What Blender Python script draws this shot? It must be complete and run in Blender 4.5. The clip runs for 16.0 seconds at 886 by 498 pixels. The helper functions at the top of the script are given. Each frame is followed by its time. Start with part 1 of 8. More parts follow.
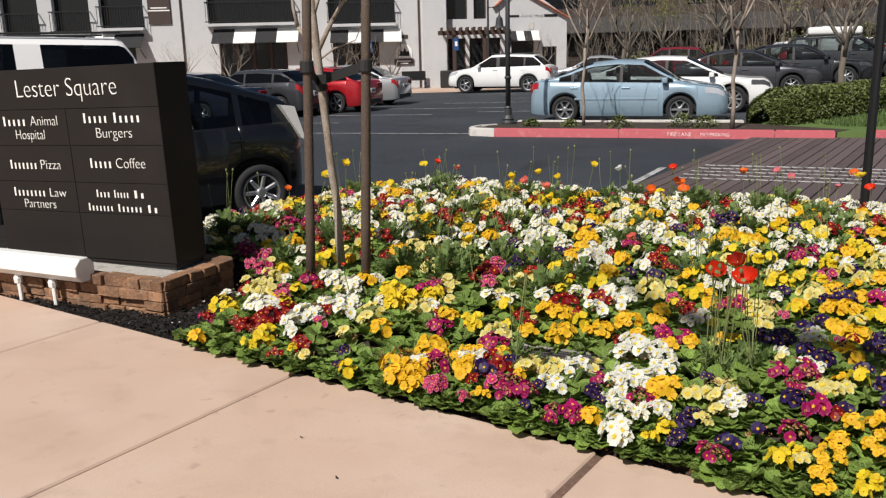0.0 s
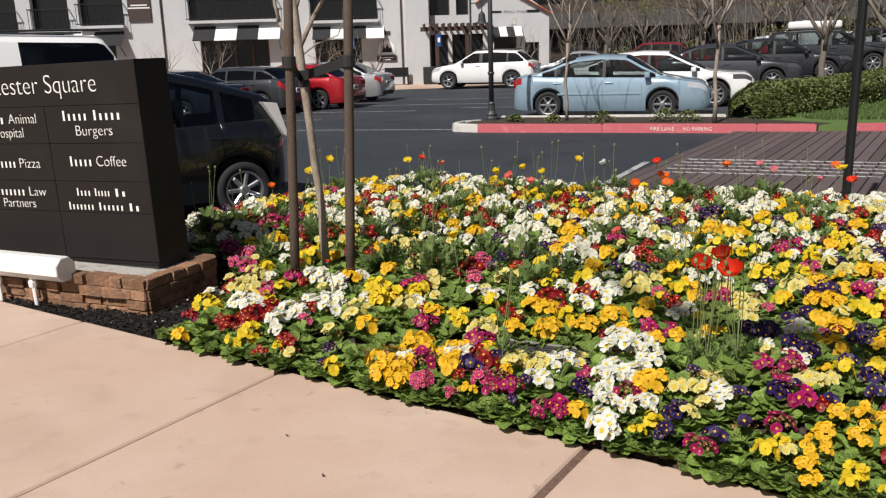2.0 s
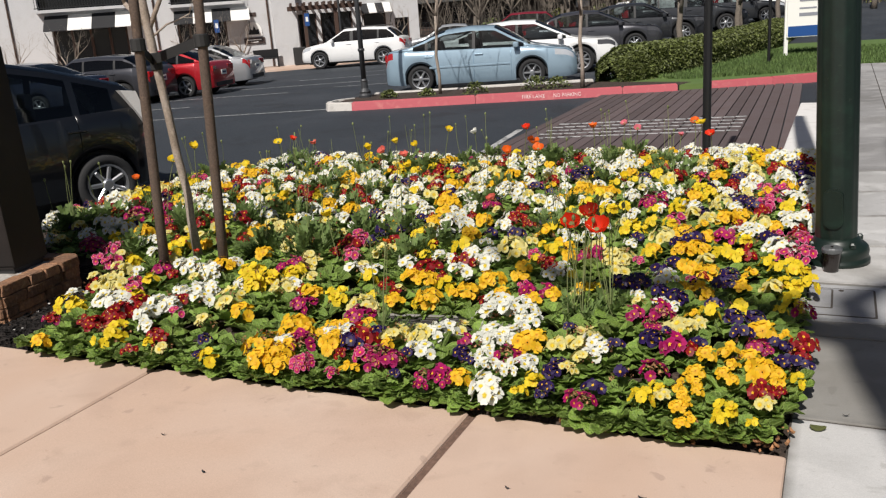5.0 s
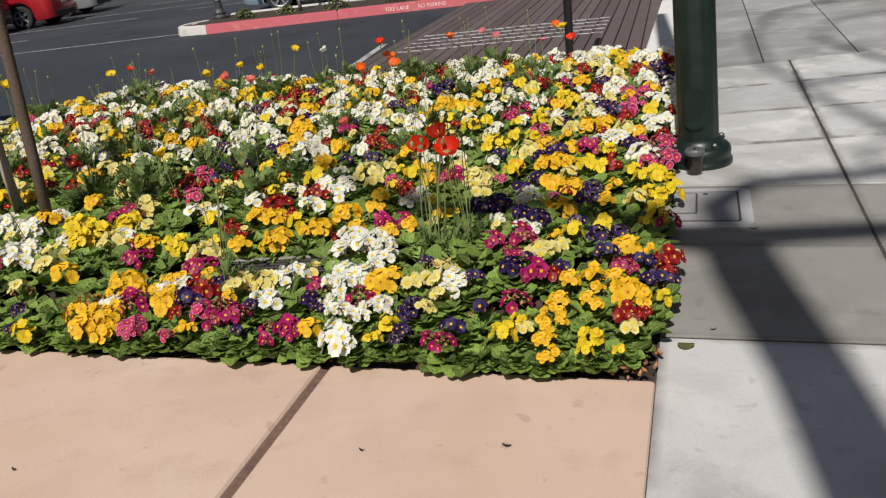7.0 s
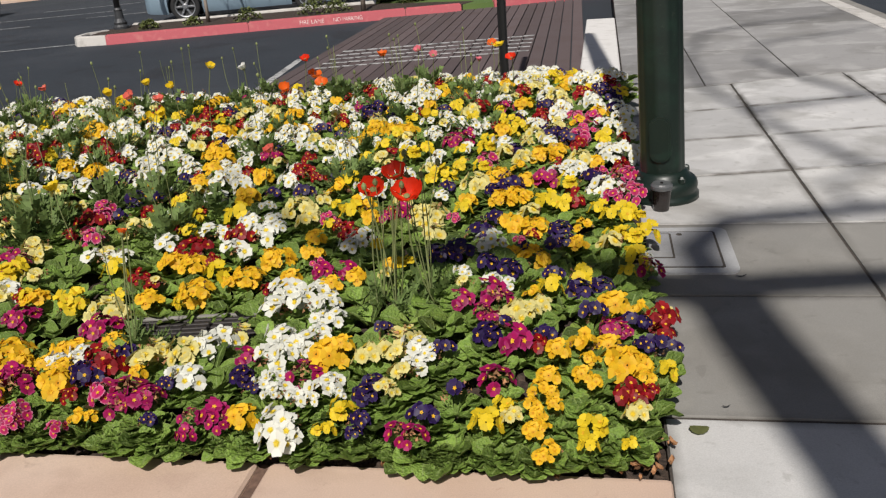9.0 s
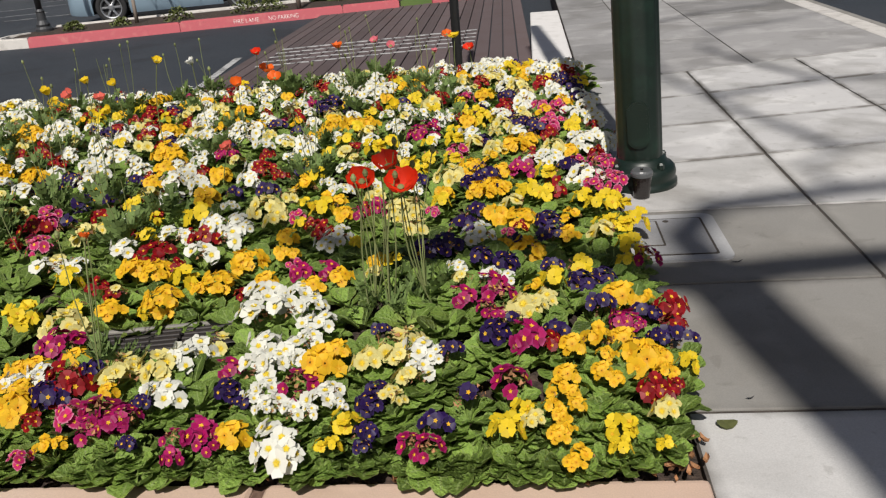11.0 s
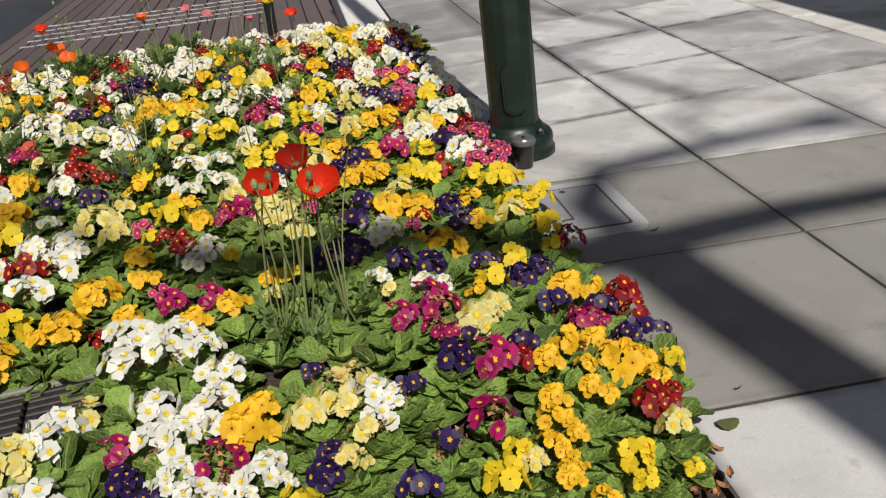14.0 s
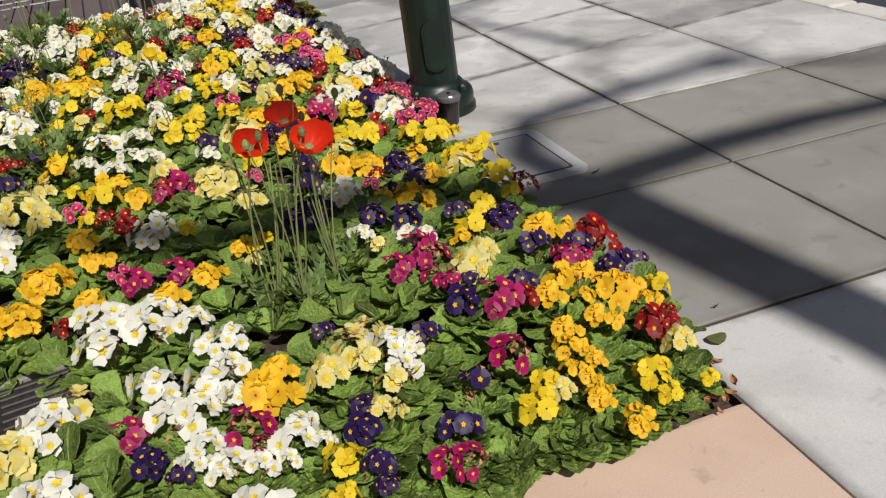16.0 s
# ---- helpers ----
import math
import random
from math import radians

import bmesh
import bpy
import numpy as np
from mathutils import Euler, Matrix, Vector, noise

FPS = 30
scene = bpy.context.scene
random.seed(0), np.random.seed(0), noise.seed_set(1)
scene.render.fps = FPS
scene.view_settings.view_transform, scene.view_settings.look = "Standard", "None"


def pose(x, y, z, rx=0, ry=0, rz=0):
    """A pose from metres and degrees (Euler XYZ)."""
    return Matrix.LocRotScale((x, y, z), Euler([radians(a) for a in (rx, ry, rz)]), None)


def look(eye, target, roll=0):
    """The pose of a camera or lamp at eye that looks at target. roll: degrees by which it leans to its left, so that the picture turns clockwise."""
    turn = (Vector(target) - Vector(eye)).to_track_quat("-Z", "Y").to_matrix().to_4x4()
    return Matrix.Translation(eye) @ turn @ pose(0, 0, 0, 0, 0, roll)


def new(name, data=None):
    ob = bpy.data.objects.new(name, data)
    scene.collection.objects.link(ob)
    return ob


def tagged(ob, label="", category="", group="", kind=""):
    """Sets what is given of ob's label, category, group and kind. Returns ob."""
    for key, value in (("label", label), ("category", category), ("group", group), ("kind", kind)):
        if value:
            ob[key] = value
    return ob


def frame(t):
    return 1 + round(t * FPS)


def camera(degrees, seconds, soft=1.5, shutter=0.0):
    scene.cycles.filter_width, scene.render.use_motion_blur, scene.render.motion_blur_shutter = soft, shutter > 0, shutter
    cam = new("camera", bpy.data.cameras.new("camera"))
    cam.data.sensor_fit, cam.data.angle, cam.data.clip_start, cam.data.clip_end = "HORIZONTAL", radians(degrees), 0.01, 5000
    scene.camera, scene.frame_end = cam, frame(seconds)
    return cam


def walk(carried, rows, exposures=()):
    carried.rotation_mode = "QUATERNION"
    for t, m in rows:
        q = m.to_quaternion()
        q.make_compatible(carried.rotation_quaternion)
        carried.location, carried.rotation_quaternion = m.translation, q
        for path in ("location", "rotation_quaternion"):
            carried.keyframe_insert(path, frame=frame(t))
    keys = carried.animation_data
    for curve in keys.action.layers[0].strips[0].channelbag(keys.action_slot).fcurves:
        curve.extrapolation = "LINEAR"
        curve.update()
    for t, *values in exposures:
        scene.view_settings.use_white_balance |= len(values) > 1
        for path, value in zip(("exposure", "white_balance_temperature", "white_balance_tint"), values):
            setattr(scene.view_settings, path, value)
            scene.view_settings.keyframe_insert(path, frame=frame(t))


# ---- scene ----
cam = camera(55.5, 16.0, soft=1.25)
PATH = [
    (0, (0.229, 0.337, 1.457), (-0.875, 1.939, 0.997), -1.4),
    (0.5, (0.228, 0.339, 1.457), (-0.877, 1.943, 1.004), -1.5),
    (1, (0.226, 0.345, 1.453), (-0.875, 1.952, 0.997), -1.8),
    (1.5, (0.224, 0.347, 1.453), (-0.865, 1.959, 0.99), -1.8),
    (2, (0.218, 0.349, 1.448), (-0.855, 1.97, 0.979), -1.7),
    (2.5, (0.215, 0.359, 1.446), (-0.837, 1.993, 0.972), -1.9),
    (3, (0.223, 0.374, 1.438), (-0.796, 2.026, 0.956), -2.1),
    (5.3, (0.25, 0.422, 1.406), (-0.535, 2.177, 0.856), -4.4),
    (5.5, (0.252, 0.424, 1.4), (-0.494, 2.191, 0.835), -4.5),
    (6, (0.268, 0.493, 1.389), (-0.402, 2.273, 0.769), -5.9),
    (6.5, (0.282, 0.673, 1.369), (-0.338, 2.447, 0.684), -7.0),
    (7, (0.276, 0.762, 1.361), (-0.307, 2.526, 0.622), -6.7),
    (7.5, (0.216, 0.849, 1.355), (-0.333, 2.611, 0.583), -6.7),
    (8, (0.118, 0.955, 1.345), (-0.361, 2.73, 0.558), -6.4),
    (8.5, (0.058, 1.038, 1.343), (-0.355, 2.834, 0.566), -5.6),
    (9, (-0.009, 1.217, 1.331), (-0.386, 3.041, 0.602), -4.8),
    (9.2, (-0.014, 1.258, 1.333), (-0.385, 3.087, 0.613), -4.4),
    (11.3, (-0.236, 1.386, 1.256), (-0.423, 3.23, 0.503), -5.0),
    (11.5, (-0.243, 1.419, 1.255), (-0.401, 3.259, 0.487), -4.8),
    (12, (-0.263, 1.521, 1.248), (-0.369, 3.353, 0.452), -4.7),
    (12.5, (-0.303, 1.585, 1.24), (-0.327, 3.406, 0.414), -4.4),
    (13, (-0.405, 1.622, 1.24), (-0.316, 3.437, 0.405), -4.0),
    (13.5, (-0.509, 1.66, 1.232), (-0.349, 3.468, 0.393), -3.8),
    (14, (-0.561, 1.793, 1.219), (-0.318, 3.584, 0.365), -5.4),
    (14.5, (-0.593, 1.849, 1.22), (-0.235, 3.616, 0.355), -6.1),
    (15, (-0.687, 1.841, 1.207), (-0.252, 3.58, 0.319), -6.0),
    (15.5, (-0.793, 1.821, 1.208), (-0.3, 3.527, 0.289), -5.4),
    (16, (-0.865, 1.84, 1.199), (-0.324, 3.52, 0.26), -6.0),
]
walk(cam, [(t, look(eye, target, roll)) for t, eye, target, roll in PATH], [(0.0, 0.0), (5.5, 0.0), (7.0, -0.10), (9.0, -0.12), (12, -0.09), (16, -0.09)])

# ---- world and sun: clear early-spring noon, sun behind the camera ----
SUN_EL, SUN_AZ = 48.0, 177.8      # degrees; azimuth clockwise from +y of the side the light comes from
world = bpy.data.worlds.new("sky")
scene.world = world
world.use_nodes = True
wn = world.node_tree.nodes
sky = wn.new("ShaderNodeTexSky")
sky.sky_type, sky.sun_disc = "NISHITA", False
sky.sun_elevation, sky.sun_rotation = radians(SUN_EL), radians(SUN_AZ)
sky.air_density, sky.dust_density, sky.ozone_density = 0.8, 2.0, 0.4
wn["Background"].inputs["Strength"].default_value = 0.042
world.node_tree.links.new(sky.outputs[0], wn["Background"].inputs["Color"])
sun = new("sun", bpy.data.lights.new("sun", "SUN"))
sun.data.energy, sun.data.angle, sun.data.color = 4.95, radians(0.53), (1.0, 0.955, 0.895)
sun_dir = Vector((math.sin(radians(SUN_AZ)) * math.cos(radians(SUN_EL)), math.cos(radians(SUN_AZ)) * math.cos(radians(SUN_EL)), math.sin(radians(SUN_EL))))
sun.matrix_world = Matrix.Translation(sun_dir * 60) @ sun_dir.to_track_quat("Z", "Y").to_matrix().to_4x4()

# ---- materials ----
def material(name, base, rough=0.6, metal=0.0, spots=(), grain=None, bump=None, coat=0.0, spec=0.5, vary=0.0, trans=0.0, island=0.0):
    """A Principled material. spots: (scale, contrast low, high, colour, amount) noise stains; grain: (scale, amount) fine value noise;
    bump: (scale, strength, distance); vary: value change from object to object; island: value change from piece to piece of a mesh."""
    m = bpy.data.materials.new(name)
    m.use_nodes = True
    nt = m.node_tree
    nd, lk = nt.nodes, nt.links
    bs = nd["Principled BSDF"]
    bs.inputs["Roughness"].default_value, bs.inputs["Metallic"].default_value = rough, metal
    bs.inputs["Coat Weight"].default_value, bs.inputs["Specular IOR Level"].default_value = coat, spec
    bs.inputs["Transmission Weight"].default_value = trans
    geo = nd.new("ShaderNodeNewGeometry")
    pos = nd.new("ShaderNodeTexCoord").outputs["Object"] if vary < 0 else geo.outputs["Position"]
    vary = abs(vary)
    col = nd.new("ShaderNodeRGB").outputs[0]
    col.default_value = (*base, 1)

    def mix(fac, a, b, kind="MIX"):
        x = nd.new("ShaderNodeMix")
        x.data_type, x.blend_type = "RGBA", kind
        for sock, v in ((x.inputs["Factor"], fac), (x.inputs["A"], a), (x.inputs["B"], b)):
            if isinstance(v, (int, float)):
                sock.default_value = v
            elif isinstance(v, tuple):
                sock.default_value = (*v, 1)
            else:
                lk.new(v, sock)
        return x.outputs["Result"]

    def tex(scale, detail=4.0, dist=0.0):
        n = nd.new("ShaderNodeTexNoise")
        n.inputs["Scale"].default_value, n.inputs["Detail"].default_value, n.inputs["Distortion"].default_value = scale, detail, dist
        lk.new(pos, n.inputs["Vector"])
        return n.outputs["Fac"]

    def ramp(v, lo, hi, a=0.0, b=1.0):
        r = nd.new("ShaderNodeMapRange")
        r.inputs["From Min"].default_value, r.inputs["From Max"].default_value = lo, hi
        r.inputs["To Min"].default_value, r.inputs["To Max"].default_value = a, b
        lk.new(v, r.inputs["Value"])
        return r.outputs[0]

    for scale, lo, hi, c, amount in spots:
        col = mix(ramp(tex(scale, 5.0, 0.4), lo, hi, 0.0, amount), col, c)
    if grain:
        col = mix(1.0, col, ramp(tex(grain[0], 3.0), 0.3, 0.7, 1 - grain[1], 1 + grain[1]), "MULTIPLY")
    if vary:
        rnd = nd.new("ShaderNodeObjectInfo").outputs["Random"]
        col = mix(1.0, col, ramp(rnd, 0, 1, 1 - vary, 1 + vary), "MULTIPLY")
    if island:
        col = mix(1.0, col, ramp(geo.outputs["Random Per Island"], 0, 1, 1 - island, 1 + island), "MULTIPLY")
    lk.new(col, bs.inputs["Base Color"])
    if bump:
        b = nd.new("ShaderNodeBump")
        b.inputs["Strength"].default_value, b.inputs["Distance"].default_value = bump[1], bump[2]
        lk.new(tex(bump[0], 6.0), b.inputs["Height"])
        lk.new(b.outputs[0], bs.inputs["Normal"])
    return m


M_PINK = material("pink_concrete", (0.54, 0.385, 0.295), 0.85, spots=((1.1, 0.42, 0.7, (0.60, 0.47, 0.39), 0.7), (2.2, 0.5, 0.68, (0.44, 0.31, 0.24), 0.45), (6.0, 0.57, 0.72, (0.40, 0.28, 0.215), 0.35), (11.0, 0.66, 0.72, (0.30, 0.21, 0.17), 0.4), (38.0, 0.66, 0.74, (0.38, 0.24, 0.18), 0.35)), grain=(260, 0.07), bump=(320, 0.25, 0.002), vary=0.03)
M_GREY = material("grey_concrete", (0.53, 0.52, 0.508), 0.85, spots=((1.3, 0.45, 0.62, (0.37, 0.358, 0.342), 0.85), (4.0, 0.5, 0.68, (0.60, 0.585, 0.57), 0.7), (2.3, 0.55, 0.68, (0.27, 0.255, 0.235), 0.55), (16.0, 0.6, 0.7, (0.30, 0.29, 0.27), 0.4), (60.0, 0.66, 0.74, (0.30, 0.28, 0.25), 0.4)), grain=(240, 0.08), bump=(300, 0.25, 0.002), vary=0.06)
# worn, stained concrete with the far end's tree shade put into its grey
M_GREYSHADED = material("shaded_grey_concrete", (0.29, 0.283, 0.280), 0.85, spots=((1.1, 0.45, 0.6, (0.21, 0.203, 0.195), 0.8), (3.3, 0.5, 0.66, (0.38, 0.37, 0.365), 0.7), (14.0, 0.6, 0.7, (0.2, 0.19, 0.18), 0.4)), grain=(240, 0.08), vary=0.2)
M_GREYFAR = material("worn_grey_concrete", (0.46, 0.452, 0.448), 0.85, spots=((1.1, 0.45, 0.6, (0.33, 0.322, 0.312), 0.8), (3.3, 0.5, 0.66, (0.57, 0.56, 0.55), 0.75), (2.1, 0.55, 0.66, (0.26, 0.252, 0.24), 0.6), (14.0, 0.6, 0.7, (0.25, 0.24, 0.22), 0.4), (60.0, 0.66, 0.74, (0.24, 0.22, 0.2), 0.4)), grain=(240, 0.08), bump=(300, 0.25, 0.002), vary=0.2)
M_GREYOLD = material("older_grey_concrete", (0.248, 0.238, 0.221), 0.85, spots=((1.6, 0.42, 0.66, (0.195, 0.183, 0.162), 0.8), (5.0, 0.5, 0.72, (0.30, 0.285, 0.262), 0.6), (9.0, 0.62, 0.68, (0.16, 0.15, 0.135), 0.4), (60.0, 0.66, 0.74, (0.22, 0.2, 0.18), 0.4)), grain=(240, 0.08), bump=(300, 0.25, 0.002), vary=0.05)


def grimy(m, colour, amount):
    """A darker colour in broken patches along the slab edges, where the mesh's "edge" value rises to 1."""
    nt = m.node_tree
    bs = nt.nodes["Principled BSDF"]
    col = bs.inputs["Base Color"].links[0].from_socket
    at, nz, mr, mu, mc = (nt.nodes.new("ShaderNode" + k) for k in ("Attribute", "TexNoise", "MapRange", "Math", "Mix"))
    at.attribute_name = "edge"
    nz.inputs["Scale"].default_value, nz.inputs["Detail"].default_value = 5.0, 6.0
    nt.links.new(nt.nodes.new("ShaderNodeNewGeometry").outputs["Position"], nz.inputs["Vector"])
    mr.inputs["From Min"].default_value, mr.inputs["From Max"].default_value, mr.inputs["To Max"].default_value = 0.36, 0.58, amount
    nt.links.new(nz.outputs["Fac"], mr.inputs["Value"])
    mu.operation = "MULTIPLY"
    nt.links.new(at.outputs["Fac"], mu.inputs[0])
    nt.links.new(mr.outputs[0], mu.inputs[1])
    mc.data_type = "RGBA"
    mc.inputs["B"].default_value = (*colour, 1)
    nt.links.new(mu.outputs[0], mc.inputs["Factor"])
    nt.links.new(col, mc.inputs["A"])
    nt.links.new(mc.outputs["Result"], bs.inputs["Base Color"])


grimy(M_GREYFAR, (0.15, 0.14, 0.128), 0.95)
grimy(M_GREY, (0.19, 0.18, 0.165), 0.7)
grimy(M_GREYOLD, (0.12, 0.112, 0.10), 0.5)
M_JOINT = material("joint", (0.06, 0.05, 0.042), 0.95, grain=(60, 0.3))
M_JOINTPINK = material("pink_joint", (0.15, 0.09, 0.066), 0.95, spots=((3.0, 0.5, 0.65, (0.10, 0.06, 0.045), 0.8),), grain=(60, 0.3))
M_ASPH = material("asphalt", (0.026, 0.032, 0.041), 0.8, spots=((0.35, 0.45, 0.65, (0.042, 0.048, 0.058), 0.8), (2.5, 0.55, 0.75, (0.020, 0.022, 0.027), 0.7), (0.9, 0.60, 0.63, (0.016, 0.018, 0.022), 0.6)), grain=(180, 0.35), bump=(220, 0.5, 0.004))
M_LINE = material("line_paint", (0.42, 0.42, 0.42), 0.8, spots=((9.0, 0.5, 0.6, (0.10, 0.10, 0.10), 0.7),), grain=(120, 0.15))
M_BRICK = material("brick_paver", (0.105, 0.078, 0.079), 0.9, spots=((3.0, 0.45, 0.7, (0.09, 0.06, 0.055), 0.6),), grain=(160, 0.2), vary=0.2)
M_KERBRED = material("red_kerb_paint", (0.48, 0.105, 0.125), 0.7, spots=((6.0, 0.55, 0.72, (0.56, 0.20, 0.19), 0.7), (30.0, 0.64, 0.72, (0.25, 0.10, 0.10), 0.5)), grain=(120, 0.08))
M_KERB = material("kerb_concrete", (0.56, 0.535, 0.505), 0.9, spots=((6.0, 0.5, 0.72, (0.30, 0.28, 0.25), 0.6),), grain=(140, 0.1))
M_SOIL = material("soil", (0.045, 0.030, 0.022), 0.98, spots=((14.0, 0.5, 0.7, (0.09, 0.06, 0.045), 0.7),), grain=(90, 0.4), bump=(60, 0.9, 0.02))
M_MULCH = material("mulch", (0.016, 0.0135, 0.0125), 0.95, spec=0.25, spots=((20.0, 0.55, 0.7, (0.035, 0.028, 0.024), 0.7),), grain=(150, 0.3), island=0.6)
M_WHITEC = material("white_concrete", (0.70, 0.68, 0.66), 0.85, spots=((6.0, 0.5, 0.7, (0.55, 0.53, 0.5), 0.6),), grain=(120, 0.08))
M_WHITE = material("white_lettering", (0.85, 0.84, 0.80), 0.5)
M_SIGN = material("bronze_painted_metal", (0.0135, 0.0105, 0.0095), 0.62, spec=0.3, spots=((2.5, 0.5, 0.75, (0.024, 0.020, 0.018), 0.6),), grain=(40, 0.05), bump=(30, 0.05, 0.002))
M_STUCCO = material("stucco", (0.54, 0.54, 0.55), 0.92, spots=((0.5, 0.5, 0.75, (0.49, 0.485, 0.485), 0.6), (2.5, 0.55, 0.7, (0.47, 0.46, 0.45), 0.4)), grain=(25, 0.05), bump=(40, 0.4, 0.02))
M_DARKWOOD = material("dark_wood", (0.06, 0.032, 0.022), 0.7, grain=(20, 0.25))
M_BLACK = material("black_iron", (0.015, 0.015, 0.016), 0.5, metal=0.3)
M_GREENPAINT = material("dark_green_paint", (0.007, 0.015, 0.011), 0.40, spots=((7.0, 0.5, 0.75, (0.014, 0.036, 0.024), 0.6), (45.0, 0.66, 0.72, (0.05, 0.06, 0.045), 0.3)), grain=(60, 0.12), bump=(25, 0.12, 0.004))
M_LAMPGREY = material("dark_grey_lamp_paint", (0.05, 0.052, 0.056), 0.45, 0.2, grain=(40, 0.1))
M_MARK = material("grey_print", (0.25, 0.26, 0.30), 0.7)
M_BARK = material("pale_bark", (0.33, 0.275, 0.23), 0.9, spots=((6.0, 0.45, 0.65, (0.20, 0.15, 0.11), 0.7), (24.0, 0.55, 0.7, (0.42, 0.35, 0.28), 0.5)), grain=(90, 0.2), bump=(70, 0.6, 0.006))
M_TWIG = material("twig_bark", (0.165, 0.138, 0.112), 0.9, grain=(30, 0.3))
M_STAKE = material("weathered_stake_wood", (0.088, 0.062, 0.047), 0.88, spots=((9.0, 0.5, 0.7, (0.085, 0.055, 0.038), 0.8), (40.0, 0.6, 0.72, (0.17, 0.12, 0.085), 0.5)), grain=(120, 0.25), bump=(90, 0.6, 0.005))
M_HEDGE = material("hedge_leaf", (0.095, 0.115, 0.028), 0.6, island=0.5)
M_LAWN = material("lawn_grass", (0.075, 0.125, 0.030), 0.8, island=0.35, spots=((1.5, 0.45, 0.7, (0.10, 0.145, 0.036), 0.6),))


# ---- mesh helpers ----
def part(name, bm, mat, parent=None, label="", smooth=False):
    """Link a bmesh as one mesh object under a thing."""
    me = bpy.data.meshes.new(name)
    bm.to_mesh(me)
    bm.free()
    for m in (mat if isinstance(mat, (list, tuple)) else (mat,)):
        me.materials.append(m)
    if smooth:
        for p in me.polygons:
            p.use_smooth = True
    ob = new(name, me)
    ob.parent = parent
    if label:
        tagged(ob, label)
    return ob


def box(bm, size, m=Matrix(), bevel=0.0, seg=1):
    """A bevelled box of that size, centred, at pose m."""
    r = bmesh.ops.create_cube(bm, size=1.0, matrix=m @ Matrix.Diagonal((*size, 1)))
    if bevel:
        es = list({e for v in r["verts"] for e in v.link_edges})
        bmesh.ops.bevel(bm, geom=es, offset=bevel, segments=seg, affect="EDGES", profile=0.6)
    return bm


def prism(bm, outline, z0, z1, m=Matrix()):
    """An upright prism over a closed outline of (x, y)."""
    lo = [bm.verts.new(m @ Vector((x, y, z0))) for x, y in outline]
    hi = [bm.verts.new(m @ Vector((x, y, z1))) for x, y in outline]
    n = len(outline)
    bm.faces.new(hi)
    bm.faces.new(lo[::-1])
    for i in range(n):
        bm.faces.new((lo[i], lo[(i + 1) % n], hi[(i + 1) % n], hi[i]))
    return bm


def lathe(bm, profile, m=Matrix(), n=20, cap=True):
    """A solid of revolution about z from (radius, z) pairs."""
    rings = []
    for r, z in profile:
        rings.append([bm.verts.new(m @ Vector((r * math.cos(2 * math.pi * k / n), r * math.sin(2 * math.pi * k / n), z))) for k in range(n)])
    for a, b in zip(rings, rings[1:]):
        for k in range(n):
            bm.faces.new((a[k], a[(k + 1) % n], b[(k + 1) % n], b[k]))
    if cap:
        bm.faces.new(rings[0][::-1])
        bm.faces.new(rings[-1])
    return bm


def tube(bm, pts, radii, n=6):
    """A tapering tube along points."""
    rings, up = [], Vector((0.3, 0.2, 1)).normalized()
    for i, p in enumerate(pts):
        d = (Vector(pts[min(i + 1, len(pts) - 1)]) - Vector(pts[max(i - 1, 0)])).normalized()
        a = d.cross(up)
        if a.length < 1e-3:
            a = d.cross(Vector((1, 0, 0)))
        a.normalize()
        b = d.cross(a)
        r = radii[i] if isinstance(radii, (list, tuple)) else radii
        rings.append([bm.verts.new(Vector(p) + a * r * math.cos(2 * math.pi * k / n) + b * r * math.sin(2 * math.pi * k / n)) for k in range(n)])
    for a, b in zip(rings, rings[1:]):
        for k in range(n):
            bm.faces.new((a[k], b[k], b[(k + 1) % n], a[(k + 1) % n]))
    bm.faces.new(rings[0])
    bm.faces.new(rings[-1][::-1])
    return bm


def thing(name, m=Matrix(), label="", category="", group="", kind=""):
    ob = new(name)
    ob.empty_display_size = 0.1
    ob.matrix_world = m
    return tagged(ob, label, category, group, kind)


def writing(name, text, size, mat, parent, m, align="CENTER", depth=0.002, squeeze=1.0):
    """Raised lettering as a mesh."""
    cu = bpy.data.curves.new(name, "FONT")
    cu.body, cu.size, cu.align_x, cu.extrude, cu.space_line, cu.offset = text, size, align, depth, 1.0, -0.02 * size
    tmp = bpy.data.objects.new(name, cu)
    scene.collection.objects.link(tmp)
    bpy.context.view_layer.update()
    me = bpy.data.meshes.new_from_object(tmp.evaluated_get(bpy.context.evaluated_depsgraph_get()))
    bpy.data.objects.remove(tmp)
    me.name = name
    me.materials.clear()
    me.materials.append(mat)
    ob = new(name, me)
    ob.parent = parent
    ob.matrix_basis = m @ Matrix.Diagonal((squeeze, 1, 1, 1))
    return ob

# ---- ground ----
def ground_z(x, y):
    """Height of the car park: level by the bed, falling gently to the west and rising to the north-east."""
    k = min(1.0, max(0.0, (x + 16) / 7))
    return -0.30 - 0.012 * max(0.0, -x - 8) + 0.028 * max(0.0, min(y, 50) - 24.5) * k * k * (3 - 2 * k)


def sheet(xs, ys, zf, flip=False):
    bm = bmesh.new()
    g = [[bm.verts.new((x, y, zf(x, y))) for x in xs] for y in ys]
    for j in range(len(ys) - 1):
        for i in range(len(xs) - 1):
            bm.faces.new((g[j][i], g[j][i + 1], g[j + 1][i + 1], g[j + 1][i]))
    return bm


